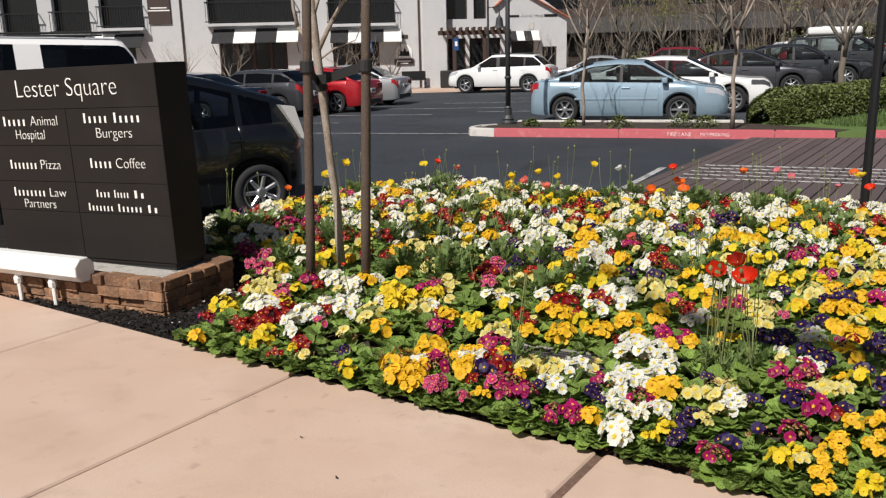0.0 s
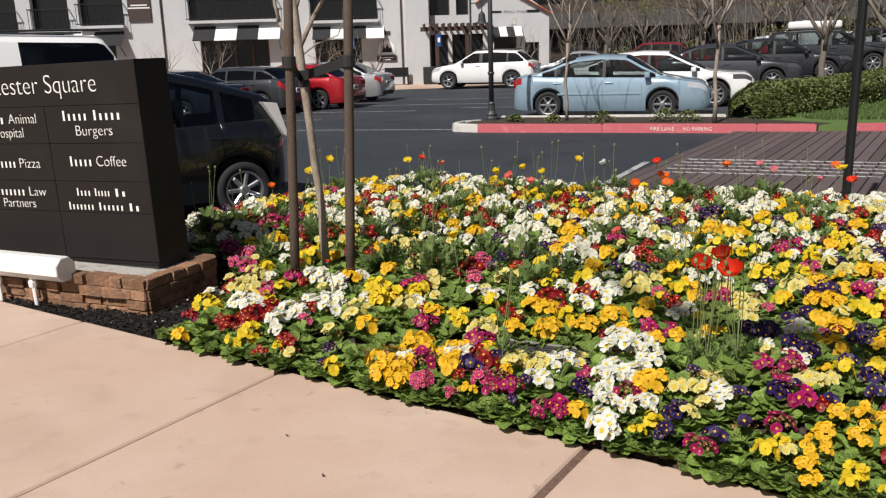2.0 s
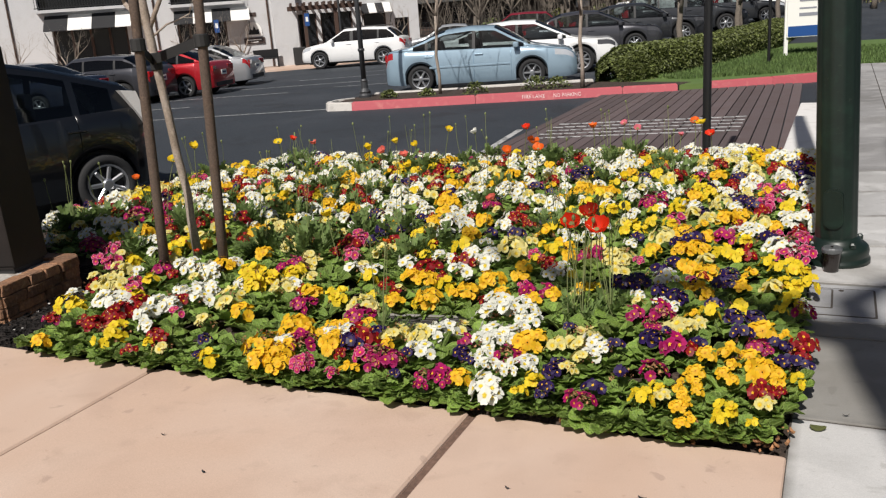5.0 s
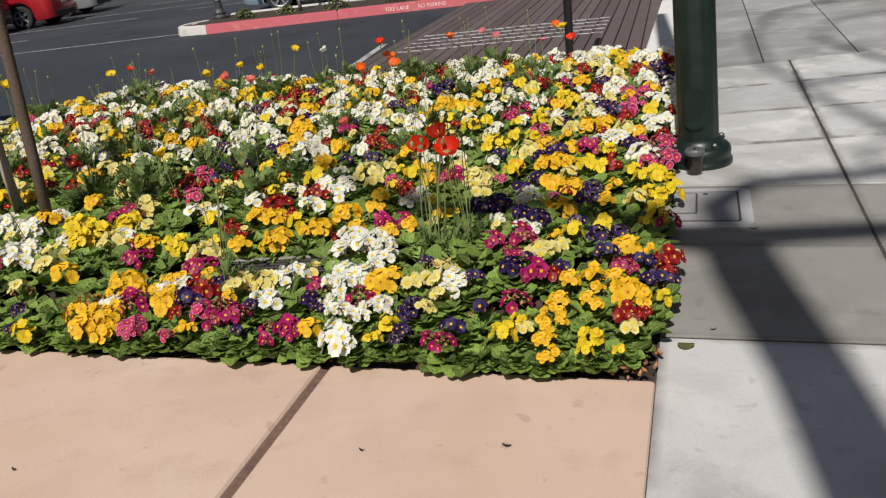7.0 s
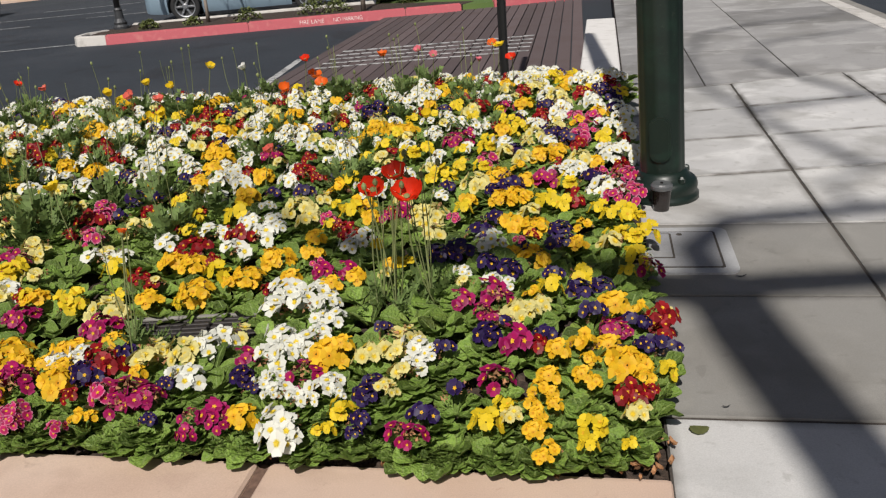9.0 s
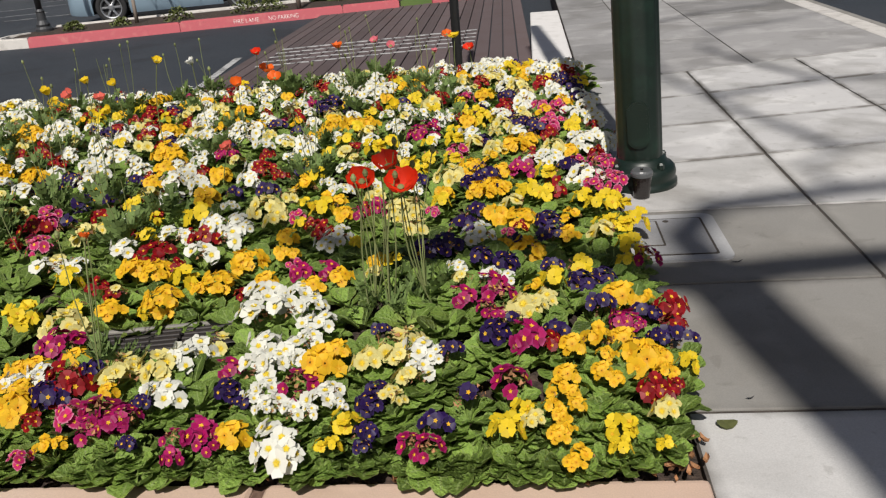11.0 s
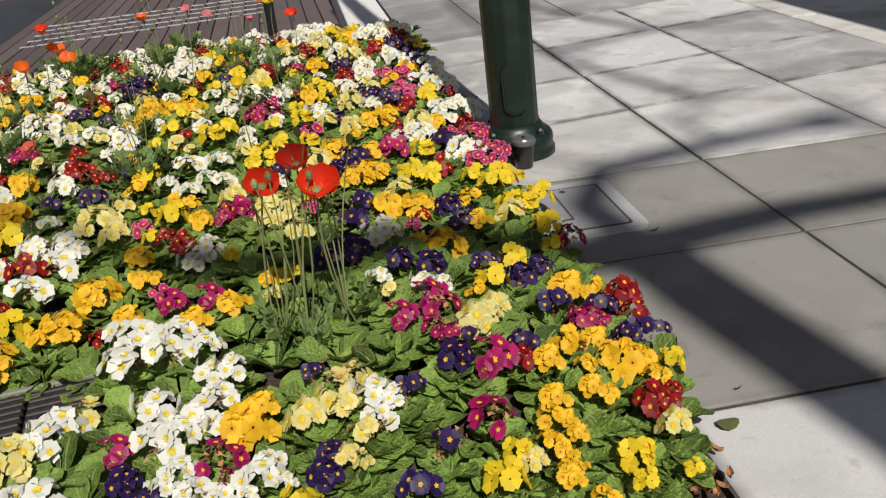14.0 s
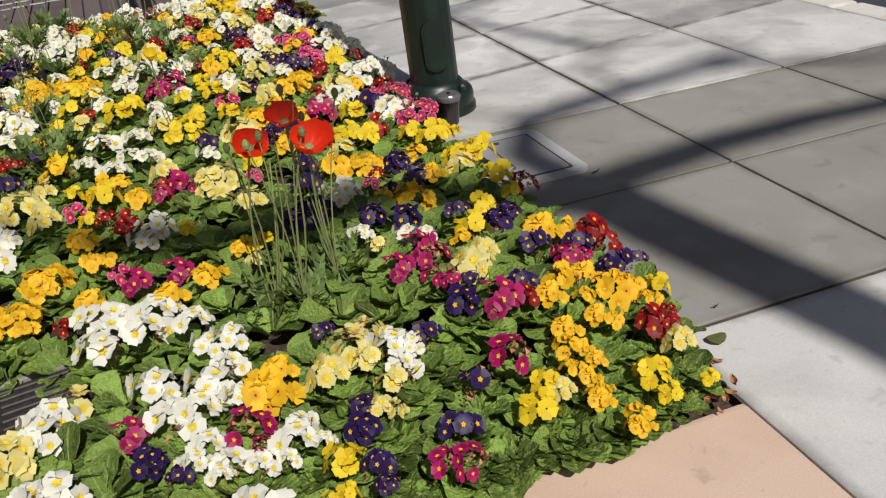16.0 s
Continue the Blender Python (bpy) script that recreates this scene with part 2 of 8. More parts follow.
gx = [-400, -200, -100] + [x for x in range(-60, 31, 3)] + [60, 120, 400]
gy = [-300, -120, -60, -30, -15] + [y for y in range(-6, 80, 3)] + [90, 120, 200, 500]
tagged(part("ground", sheet(gx, gy, ground_z), M_ASPH), "dark patched asphalt of the car park and road", "asphalt", kind="structure")


# ---- pavements: separate slabs with recessed joints ----
def slab_mesh(name, w, h, mat, skew=(0.0, 0.0), thick=0.12):
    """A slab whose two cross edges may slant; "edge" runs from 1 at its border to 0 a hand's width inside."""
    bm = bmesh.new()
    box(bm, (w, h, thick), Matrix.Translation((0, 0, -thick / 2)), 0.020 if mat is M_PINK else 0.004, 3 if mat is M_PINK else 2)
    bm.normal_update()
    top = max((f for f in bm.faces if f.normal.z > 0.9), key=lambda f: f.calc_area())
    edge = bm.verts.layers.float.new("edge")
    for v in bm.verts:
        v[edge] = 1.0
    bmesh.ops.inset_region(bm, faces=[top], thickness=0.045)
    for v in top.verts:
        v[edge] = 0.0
    for v in bm.verts:
        k = v.co.y / h
        v.co.y += (skew[0] * (0.5 - k) + skew[1] * (0.5 + k)) * v.co.x
    me = bpy.data.meshes.new(name)
    bm.to_mesh(me)
    bm.free()
    me.materials.append(mat)
    return me


def paving(name, label, mat, xs, ys, z, joint=0.012, filler=M_JOINT, depth=0.0035, cross=None, wide=None):
    """A pavement of slabs between the joint lines xs and ys, on a dark bed."""
    root = thing(name, Matrix(), label, "pavement", kind="structure")
    cache = {}
    for i in range(len(xs) - 1):
        for j in range(len(ys) - 1):
            jy = (cross or joint) / 2
            xm = (xs[i] + xs[i + 1]) / 2
            (ya, ka), (yb, kb) = ys[j] if isinstance(ys[j], tuple) else (ys[j], 0.0), ys[j + 1] if isinstance(ys[j + 1], tuple) else (ys[j + 1], 0.0)
            x0, x1, y0, y1 = xs[i] + joint / 2, xs[i + 1] - joint / 2, ya + ka * xm + jy, yb + kb * xm - jy
            x0, x1 = x0 + (0.009 if xs[i] == wide else 0), x1 - (0.009 if xs[i + 1] == wide else 0)
            mt = mat(i, j) if callable(mat) else mat
            key = (round(x1 - x0, 3), round(y1 - y0, 3), mt.name, ka, kb)
            if key not in cache:
                cache[key] = slab_mesh("slab", key[0], key[1], mt, (ka, kb))
            o = new("slab", cache[key])
            o.parent = root
            o.location = ((x0 + x1) / 2, (y0 + y1) / 2, z(0.5 * (x0 + x1), 0.5 * (y0 + y1)) + rnd0.uniform(-0.0015, 0.0015))
    bm = bmesh.new()
    lo, hi = [v[0] + v[1] * xs[-1] if isinstance(v, tuple) else v for v in (ys[0], ys[-1])]
    box(bm, (xs[-1] - xs[0], hi - lo, 0.3), Matrix.Translation(((xs[0] + xs[-1]) / 2, (lo + hi) / 2, -0.15 - depth)))
    part("joint_bed", bm, filler, root)
    return root


rnd0 = random.Random(3)
EDGE = 0.143
paving("pavement_pink", "pink-tinted concrete pavement with wide tooled joints", M_PINK,
       [-0.922 - 1.53 * k for k in range(9, -1, -1)] + [EDGE + 0.018], [-6.2, -4.7, -3.15, -1.6, -0.07, 1.46, 3.012], lambda x, y: 0.0, joint=0.012, filler=M_JOINTPINK, depth=0.016, wide=-0.922)
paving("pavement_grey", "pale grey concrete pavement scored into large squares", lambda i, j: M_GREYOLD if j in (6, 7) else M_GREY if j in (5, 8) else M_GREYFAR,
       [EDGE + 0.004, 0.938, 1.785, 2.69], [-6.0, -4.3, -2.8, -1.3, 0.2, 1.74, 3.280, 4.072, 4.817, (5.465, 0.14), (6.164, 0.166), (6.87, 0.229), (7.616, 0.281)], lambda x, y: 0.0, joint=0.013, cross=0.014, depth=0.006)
paving("pavement_grey_far", "worn grey concrete pavement, coloured darker for tree shade, towards the brick crossing", M_GREYSHADED,
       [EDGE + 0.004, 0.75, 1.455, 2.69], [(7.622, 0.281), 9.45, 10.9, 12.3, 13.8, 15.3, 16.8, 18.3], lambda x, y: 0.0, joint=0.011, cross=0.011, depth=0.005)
bm = bmesh.new()
for k in range(15):
    box(bm, (0.20, 1.6, 0.42), Matrix.Translation((2.802, -5 + 1.62 * k, -0.213)), 0.025, 2)
tagged(part("kerb_street", bm, M_KERB), "pale concrete kerb along the street", "kerb", kind="structure")
bm = bmesh.new()
for k in range(8):
    box(bm, (0.46, 3.02, 0.2), Matrix.Translation((3.135, -4.5 + 3.03 * k, -0.262)), 0.008)
tagged(part("gutter", bm, M_GREYOLD), "worn grey concrete gutter along the kerb", "gutter", kind="structure")
bm = bmesh.new()
box(bm, (0.35, 4.25, 0.3), Matrix.Translation((-0.035, 10.29, -0.158)), 0.01)
tagged(part("ramp_strip", bm, M_WHITEC), "white painted concrete strip beside the brick crossing", "strip", kind="structure")

# brick crossing: long dark rows of pavers with open joints
crossing = thing("brick_crossing", Matrix(), "dark red-brown brick paver crossing with worn white lines", "crossing", kind="structure")
row_mesh = {}
for k in range(22):
    x0 = -3.62 + 0.162 * k
    y1 = 17.2 + 0.24 * (x0 + 2.5)
    key = round(y1 - 8.3, 1)
    if key not in row_mesh:
        bm = bmesh.new()
        box(bm, (0.149, key, 0.08), Matrix.Translation((0, key / 2, -0.04)), 0.006)
        me = bpy.data.meshes.new("paver_row")
        bm.to_mesh(me)
        bm.free()
        me.materials.append(M_BRICK)
        row_mesh[key] = me
    o = new("paver_row", row_mesh[key])
    o.parent = crossing
    o.matrix_basis = Matrix.Translation((x0, 8.3, -0.262 + rnd0.uniform(-0.002, 0.002))) @ Matrix.Shear("XZ", 4, (0, 0)) @ pose(0, 0, 0, 0, 0, 1.5)
for k in range(5):
    bm = bmesh.new()
    y0 = 11.2 + 0.33 * k
    for q in range(16):
        xa = -3.45 + 0.162 * q
        box(bm, (0.148, 0.05 if k < 4 else 0.07, 0.006), Matrix.Translation((xa + 0.045 - 0.02 * (y0 - 11), y0 + 0.22 * (xa + 3.5), -0.2575)))
    part("white_line", bm, M_LINE, crossing, "worn white painted line")
# faded lines on the asphalt
def road_line(x0, y0, x1, y1, w):
    bm = bmesh.new()
    n = 24
    d = Vector((x1 - x0, y1 - y0, 0))
    s = Vector((-d.y, d.x, 0)).normalized() * w / 2
    prev = None
    for i in range(n + 1):
        p = Vector((x0, y0, 0)) + d * i / n
        cur = [bm.verts.new((q.x, q.y, ground_z(q.x, q.y) + 0.006)) for q in (p - s, p + s)]
        if prev:
            bm.faces.new((prev[0], cur[0], cur[1], prev[1]))
        prev = cur
    return tagged(part("road_line", bm, M_LINE), "faded white line painted on asphalt", "road line", "lines on the asphalt", kind="structure")


road_line(-24, 12.6, -9.5, 15.75, 0.09)
road_line(-4.05, 12.3, -3.75, 9.4, 0.10)
for k in range(6):
    road_line(-19.6 + 0.9 * k, 16.2 + 3.1 * k, -14.9 + 0.9 * k, 17.5 + 3.1 * k, 0.10)
for k in range(3):
    road_line(-13.2, 21.8 + 2.9 * k, -9.9, 22.7 + 2.9 * k, 0.10)


# ---- parked cars ----
def glass_material(name, tint):
    m = bpy.data.materials.new(name)
    m.use_nodes = True
    nt = m.node_tree
    nd = nt.nodes
    nd.remove(nd["Principled BSDF"])
    tr, gl, fr, mx = nd.new("ShaderNodeBsdfTransparent"), nd.new("ShaderNodeBsdfGlossy"), nd.new("ShaderNodeFresnel"), nd.new("ShaderNodeMixShader")
    tr.inputs["Color"].default_value = (*tint, 1)
    gl.inputs["Roughness"].default_value = 0.03
    fr.inputs["IOR"].default_value = 1.55
    nt.links.new(fr.outputs[0], mx.inputs[0])
    nt.links.new(tr.outputs[0], mx.inputs[1])
    nt.links.new(gl.outputs[0], mx.inputs[2])
    nt.links.new(mx.outputs[0], nd["Material Output"].inputs["Surface"])
    return m


def paint(name, base, metal=0.25, rough=0.32):
    return material(name, base, rough, metal, grain=(900, 0.04), coat=0.9)


M_GLASS = glass_material("car_glass", (0.48, 0.53, 0.53))
M_GLASSDARK = glass_material("tinted_car_glass", (0.07, 0.08, 0.085))
M_TYRE = material("tyre_rubber", (0.018, 0.018, 0.019), 0.85, grain=(80, 0.15))
M_RIM = material("alloy_wheel", (0.55, 0.56, 0.58), 0.3, 0.85)
M_TRIM = material("black_plastic", (0.02, 0.02, 0.021), 0.6)
M_SEAT = material("seat_fabric", (0.10, 0.095, 0.09), 0.9)
M_HEADLAMP = material("headlamp_lens", (0.65, 0.67, 0.70), 0.08, 0.4, coat=1.0)
M_DARKLAMP = material("smoked_headlamp", (0.06, 0.06, 0.065), 0.1, coat=1.0)
M_TAILLAMP = material("red_tail_lamp", (0.35, 0.01, 0.012), 0.12, coat=1.0)
M_PLATE = material("number_plate", (0.75, 0.75, 0.72), 0.5)
M_PLATEBAR = material("plate_bar", (0.05, 0.06, 0.16), 0.5)


def car(label, m, paint_mat, L=4.45, W=1.72, H=1.44, wb=2.62, front=0.87, hood=0.93, nose=0.72, cowl=1.0, roof=(0.25, -0.85), glass_end=-1.62, deck=1.04,
        tail=0.98, belt=(0.87, 0.95), sill=0.21, wheel=0.31, spokes=6, tint=None, quarter=None, bpillar=-0.12, rails=False, category="car", lamp_tall=False, moulding=False, white_tail=False, pillar_w=0.035, pillar_mat=None, lamp_mat=None):
    """A car standing at m, nose along +x, origin on the ground under its middle. roof: where the roof starts and ends; glass_end: foot of the rear glass; deck: its height there."""
    root = thing("car", m, label, category, "cars in the car park")
    half = L / 2
    ax = (half - front, half - front - wb)
    R = wheel + 0.055
    prof = [(-half, tail - 0.32), (-half + 0.03, tail - 0.1), (-half + 0.10, tail), (min(glass_end - 0.12, -half + 0.3), (tail + deck) / 2 + 0.005), (glass_end, deck),
            (glass_end * 0.35 + roof[1] * 0.65, deck + (H - 0.05 - deck) * 0.72), (roof[1], H - 0.05), (roof[1] * 0.5 + roof[0] * 0.5, H), (roof[0], H - 0.025),
            (roof[0] * 0.5 + cowl * 0.5, hood + (H - 0.03 - hood) * 0.56), (cowl, hood + 0.035), (cowl + 0.12, hood), (cowl * 0.35 + half * 0.65 - 0.1, hood - 0.03 - (hood - nose) * 0.3),
            (half - 0.22, nose + 0.03), (half - 0.07, nose - 0.06), (half, nose - 0.2)]
    prof.sort()
    xs = {round(-half + i * L / 64, 4) for i in range(65)}
    for a in ax:
        xs |= {round(a + R * math.sin(t * math.pi / 16), 4) for t in range(-8, 9)} | {round(a + R + 0.004, 4), round(a - R - 0.004, 4)}
    doors = (ax[0] - R - 0.10, bpillar, max(ax[1] + R * 0.55, glass_end + 0.5))
    for d in doors:
        xs |= {round(d - 0.007, 4), round(d, 4), round(d + 0.007, 4)}
    xs |= {round(v, 4) for v in (cowl, roof[0], roof[1], glass_end, -half + 0.03, -half + 0.1, half - 0.04, half - 0.1)}
    xs = sorted(xs)
    px, pz = [p[0] for p in prof], [p[1] for p in prof]
    fine = np.linspace(-half, half, 400)
    raw = np.interp(fine, px, pz)
    ker = np.hanning(15)
    ker /= ker.sum()
    sm = np.convolve(np.pad(raw, 7, "edge"), ker, "valid")
    rows = []
    for x in xs:
        zt = float(np.interp(x, fine, sm))
        zb = belt[0] + (belt[1] - belt[0]) * (half - x) / L
        q = abs(x) / half
        w = W / 2 * (1 - 0.10 * q ** 5 - 0.12 * max(0.0, (q - 0.93) / 0.07) ** 2)
        zs = min(zb, zt - 0.045)
        low = sill + 0.05 * q ** 8
        for a in ax:
            if abs(x - a) <= R + 0.001:
                low = max(low, wheel + math.sqrt(max(0.0, R * R - (x - a) ** 2)))
        groove = 0.010 if any(abs(x - d) < 0.001 for d in doors) else 0.0
        wr = w * 0.925 - 0.34 * max(0.0, zt - zs - 0.05)
        sec = [(w * 0.92 - groove, low)]
        for t, k in ((0.16, 0.985), (0.45, 1.0), (0.62, 0.992), (0.80, 0.985), (1.0, 0.945)):
            sec.append((w * k - groove, max(low, low + (zs - low) * t) if zs > low else low))
        up = zt - zs
        sec += [(w * 0.925 - 0.3 * 0.02, zs + min(0.02, up * 0.2)), ((w * 0.925 + wr) / 2 + 0.012, zs + up * 0.48), (wr + 0.03 * min(1, up * 3), zt - min(0.10, up * 0.34)),
                (wr - 0.015, zt - min(0.045, up * 0.16)), (wr * 0.84, zt - 0.008), (wr * 0.45, zt + 0.008), (0.0, zt + 0.014)]
        rows.append([(x, y, z) for y, z in sec])
    groups = {"body": [], "glass": {}, "lamp": {}}
    n = len(rows[0])

    def bucket(i, j):
        x = (xs[i] + xs[i + 1]) / 2
        up = min(rows[i][12][2] - rows[i][5][2], rows[i + 1][12][2] - rows[i + 1][5][2])
        if 6 <= j < 8 and up > 0.16 and xs[i] > (quarter if quarter is not None else glass_end + 0.12) and xs[i + 1] < cowl - 0.12:
            if abs(x - bpillar) < 0.045 or abs(x - doors[2] + 0.02) < pillar_w:
                return "pillar"
            return "front_side_window" if x > bpillar else "rear_side_window" if x > doors[2] else "quarter_window"
        if j >= 9 and roof[0] + 0.02 < x < cowl - 0.01:
            return "windscreen"
        if j >= 9 and glass_end + 0.02 < x < roof[1] - 0.03:
            return "rear_window"
        if j == 4 and half - 0.50 < x < half - 0.08:
            return "headlamp"
        if not white_tail and (3 if lamp_tall else 4) <= j < (6 if lamp_tall else 5) and x < -half + 0.20:
            return "tail_lamp"
        return "body"

    sets = {}
    for s in (1, -1):
        for i in range(len(xs) - 1):
            for j in range(n - 1):
                q = [rows[i][j], rows[i + 1][j], rows[i + 1][j + 1], rows[i][j + 1]]
                if s < 0:
                    q = [(x, -y, z) for x, y, z in q[::-1]]
                b = bucket(i, j)
                side = "" if b in ("body", "windscreen", "rear_window") else (str(s) + str(round(xs[i], 1) > doors[2] + 0.2)) if b == "pillar" else ("l" if s > 0 else "r")
                sets.setdefault((b, side), []).append(q)
    for end in (0, -1):
        ring = rows[end] + [(x, -y, z) for x, y, z in rows[end][-2::-1]]
        sets[("body", "")].append(ring if end == -1 else ring[::-1])

    def mesh_from(quads, push=0.0):
        bm = bmesh.new()
        look_up = {}
        for q in quads:
            vs = []
            for p in q:
                k = tuple(round(c, 5) for c in p)
                if k not in look_up:
                    look_up[k] = bm.verts.new(p)
                if look_up[k] not in vs:
                    vs.append(look_up[k])
            if len(vs) > 2:
                try:
                    bm.faces.new(vs).smooth = True
                except ValueError:
                    pass
        bmesh.ops.recalc_face_normals(bm, faces=bm.faces) if push == 0 else None
        return bm

    mats = {"body": paint_mat, "pillar": pillar_mat or M_TRIM, "headlamp": lamp_mat or M_HEADLAMP, "tail_lamp": M_WHITEC if white_tail else M_TAILLAMP}
    for (b, side), quads in sets.items():
        mat = mats.get(b) or ((tint or M_GLASS) if b not in ("windscreen", "front_side_window") else (M_GLASS if tint is None or tint is M_GLASS else tint))
        ob = part(b, mesh_from(quads), mat, root)
        if b == "body":
            ob.data.set_sharp_from_angle(angle=0.6)
    # underside, bumpers and interior
    bm = bmesh.new()
    box(bm, (L - 0.5, W - 0.36, 0.5), Matrix.Translation((0, 0, 0.44)), 0.06)
    part("underbody", bm, M_TRIM, root)
    for nm, e, zz in (("grille", 1, nose - 0.24), ("bumper_insert", -1, 0.42)):
        bm = bmesh.new()
        box(bm, (0.05, W * 0.62, 0.14), Matrix.Translation((e * (half - 0.012), 0, zz - 0.08)), 0.02, 2)
        part(nm, bm, M_TRIM, root)
    bm = bmesh.new()
    box(bm, (0.02, 0.32, 0.15), Matrix.Translation((-half - 0.012, 0, tail - 0.30)), 0.004)
    plate = part("number_plate", bm, M_PLATE, root)
    bm = bmesh.new()
    box(bm, (0.004, 0.22, 0.05), Matrix.Translation((-half - 0.024, 0, tail - 0.30)))
    part("plate_marks", bm, M_PLATEBAR, plate)
    for s in (1, -1):
        bm = bmesh.new()
        if white_tail:
            # tall lamp wrapped round the rear corner
            pts = [(-half + 0.26, tail + 0.03), (-half + 0.10, tail + 0.01), (-half - 0.012, tail - 0.36), (-half + 0.035, tail - 0.34)]
            prism(bm, pts, s * (W * 0.40), s * (W * 0.475), pose(0, 0, 0, 90) @ Matrix.Diagonal((1, 1, -1, 1)))
            bmesh.ops.recalc_face_normals(bm, faces=bm.faces)
        else:
            box(bm, (0.06, 0.30, 0.17), Matrix.Translation((-half + 0.035, s * W * 0.30, tail - 0.16)) @ Matrix.Rotation(s * 0.12, 4, "Z"), 0.02, 2)
        part("tail_lamp", bm, M_WHITEC if white_tail else M_TAILLAMP, root)
    for sx in (0.15, -0.75):
        for s in (1, -1):
            seat = bmesh.new()
            box(seat, (0.5, 0.5, 0.16), Matrix.Translation((sx, s * 0.36, 0.62)), 0.05, 2)
            box(seat, (0.14, 0.48, 0.55), Matrix.Translation((sx - 0.28, s * 0.36, 0.86)) @ Matrix.Rotation(-0.25, 4, "Y"), 0.05, 2)
            box(seat, (0.09, 0.26, 0.17), Matrix.Translation((sx - 0.38, s * 0.36, 1.18)), 0.04, 2)
            part("seat", seat, M_SEAT, root)
    # door mirrors and handles
    for s in (1, -1):
        bm = bmesh.new()
        box(bm, (0.13, 0.20, 0.13), Matrix.Translation((cowl - 0.30, s * (W / 2 + 0.05), belt[0] + 0.10)), 0.04, 3)
        part("door_mirror", bm, paint_mat, root)
        for hx in (bpillar + 0.13, doors[2] + 0.02 if doors[2] < bpillar - 0.5 else bpillar - 0.75):
            bm = bmesh.new()
            box(bm, (0.19, 0.03, 0.03), Matrix.Translation((hx, s * (W / 2 * 0.992), (belt[0] + belt[1]) / 2 - 0.10)), 0.011, 2)
            part("door_handle", bm, paint_mat, root)
        if moulding:
            bm = bmesh.new()
            box(bm, (doors[0] - doors[2] - 0.06, 0.018, 0.045), Matrix.Translation(((doors[0] + doors[2]) / 2, s * (W / 2 + 0.004), 0.56)), 0.006)
            part("side_moulding", bm, paint_mat, root)
        if rails:
            bm = bmesh.new()
            box(bm, (roof[0] - roof[1], 0.035, 0.03), Matrix.Translation(((roof[0] + roof[1]) / 2, s * W * 0.33, H + 0.025)), 0.01, 2)
            part("roof_rail", bm, M_TRIM, root)
    # wheels
    for a in ax:
        for s in (1, -1):
            wm = Matrix.Translation((a, s * (W / 2 - 0.11), wheel)) @ Matrix.Rotation(s * -math.pi / 2, 4, "X")
            w = thing("wheel", wm)
            w.parent = root
            w.matrix_basis = wm
            for nm, me in wheel_meshes(wheel, spokes):
                o = new(nm, me)
                o.parent = w
    return root


WHEELS = {}


def wheel_meshes(r, spokes):
    """Tyre and rim, shared by all wheels of one size; the outer face looks along +z."""
    key = (r, spokes)
    if key in WHEELS:
        return WHEELS[key]
    out = []
    bm = bmesh.new()
    ri = r * 0.68
    lathe(bm, [(ri, -0.10), (r * 0.93, -0.10), (r, -0.07), (r, 0.07), (r * 0.95, 0.095), (ri, 0.085), (ri, -0.10)], n=28, cap=False)
    bm2 = bmesh.new()
    lathe(bm2, [(ri * 1.02, -0.02), (ri * 1.02, 0.088), (ri * 0.93, 0.082), (ri * 0.90, 0.02), (ri * 0.3, 0.01), (0.03, 0.012)], n=28)
    for k in range(spokes):
        box(bm2, (ri * 0.80, r * 0.15, 0.035), Matrix.Rotation(k * 2 * math.pi / spokes, 4, "Z") @ Matrix.Translation((ri * 0.52, 0, 0.06)) @ Matrix.Rotation(-0.05, 4, "Y"), 0.012, 1)
    lathe(bm2, [(r * 0.20, 0.02), (r * 0.20, 0.075), (r * 0.14, 0.088), (0.005, 0.09)], n=14)
    for nm, b, mats in (("tyre", bm, (M_TYRE,)), ("rim", bm2, (M_RIM, M_TRIM))):
        me = bpy.data.meshes.new(nm)
        b.to_mesh(me)
        b.free()
        for mt in mats:
            me.materials.append(mt)
        for p in me.polygons:
            p.use_smooth = nm == "tyre"
            if nm == "rim" and p.center.z < 0.03:
                p.material_index = 1
        out.append((nm, me))
    WHEELS[key] = out
    return out


def park(x, y, heading, dz=0.0):
    return pose(x, y, ground_z(x, y) + dz, 0, 0, heading)


P_BLUE = paint("ice_blue_paint", (0.33, 0.45, 0.55), 0.35)
P_WHITE = paint("white_paint", (0.80, 0.80, 0.80), 0.0)
P_GREY = paint("dark_grey_paint", (0.066, 0.066, 0.076), 0.5)
P_GRAPHITE = paint("graphite_paint", (0.035, 0.037, 0.042), 0.4)
P_SILVER = paint("silver_paint", (0.50, 0.51, 0.53), 0.6)
P_RED = paint("red_paint", (0.42, 0.012, 0.02), 0.3)
P_MAROON = paint("maroon_paint", (0.22, 0.015, 0.03), 0.3)
P_BLACK = paint("black_paint", (0.004, 0.0045, 0.006), 0.0, 0.3)
P_NAVY = paint("navy_paint", (0.012, 0.016, 0.035), 0.2, 0.25)
H0 = 15.6
car("pale ice-blue four-door sedan parked behind the red kerb", park(-7.62, 19.74, H0), P_BLUE, L=4.50, front=1.03, sill=0.165, nose=0.80, cowl=1.18, roof=(0.38, -0.78), glass_end=-1.70, moulding=True, spokes=6)
car("white four-door sedan parked beside the blue sedan", park(-7.68, 23.14, H0), P_WHITE, lamp_mat=M_DARKLAMP, L=4.92, W=1.85, H=1.46, wb=2.83, front=0.97, nose=0.84, cowl=1.25, roof=(0.3, -1.0), glass_end=-1.95, deck=1.08, tail=1.04, wheel=0.34, spokes=9, bpillar=-0.2)
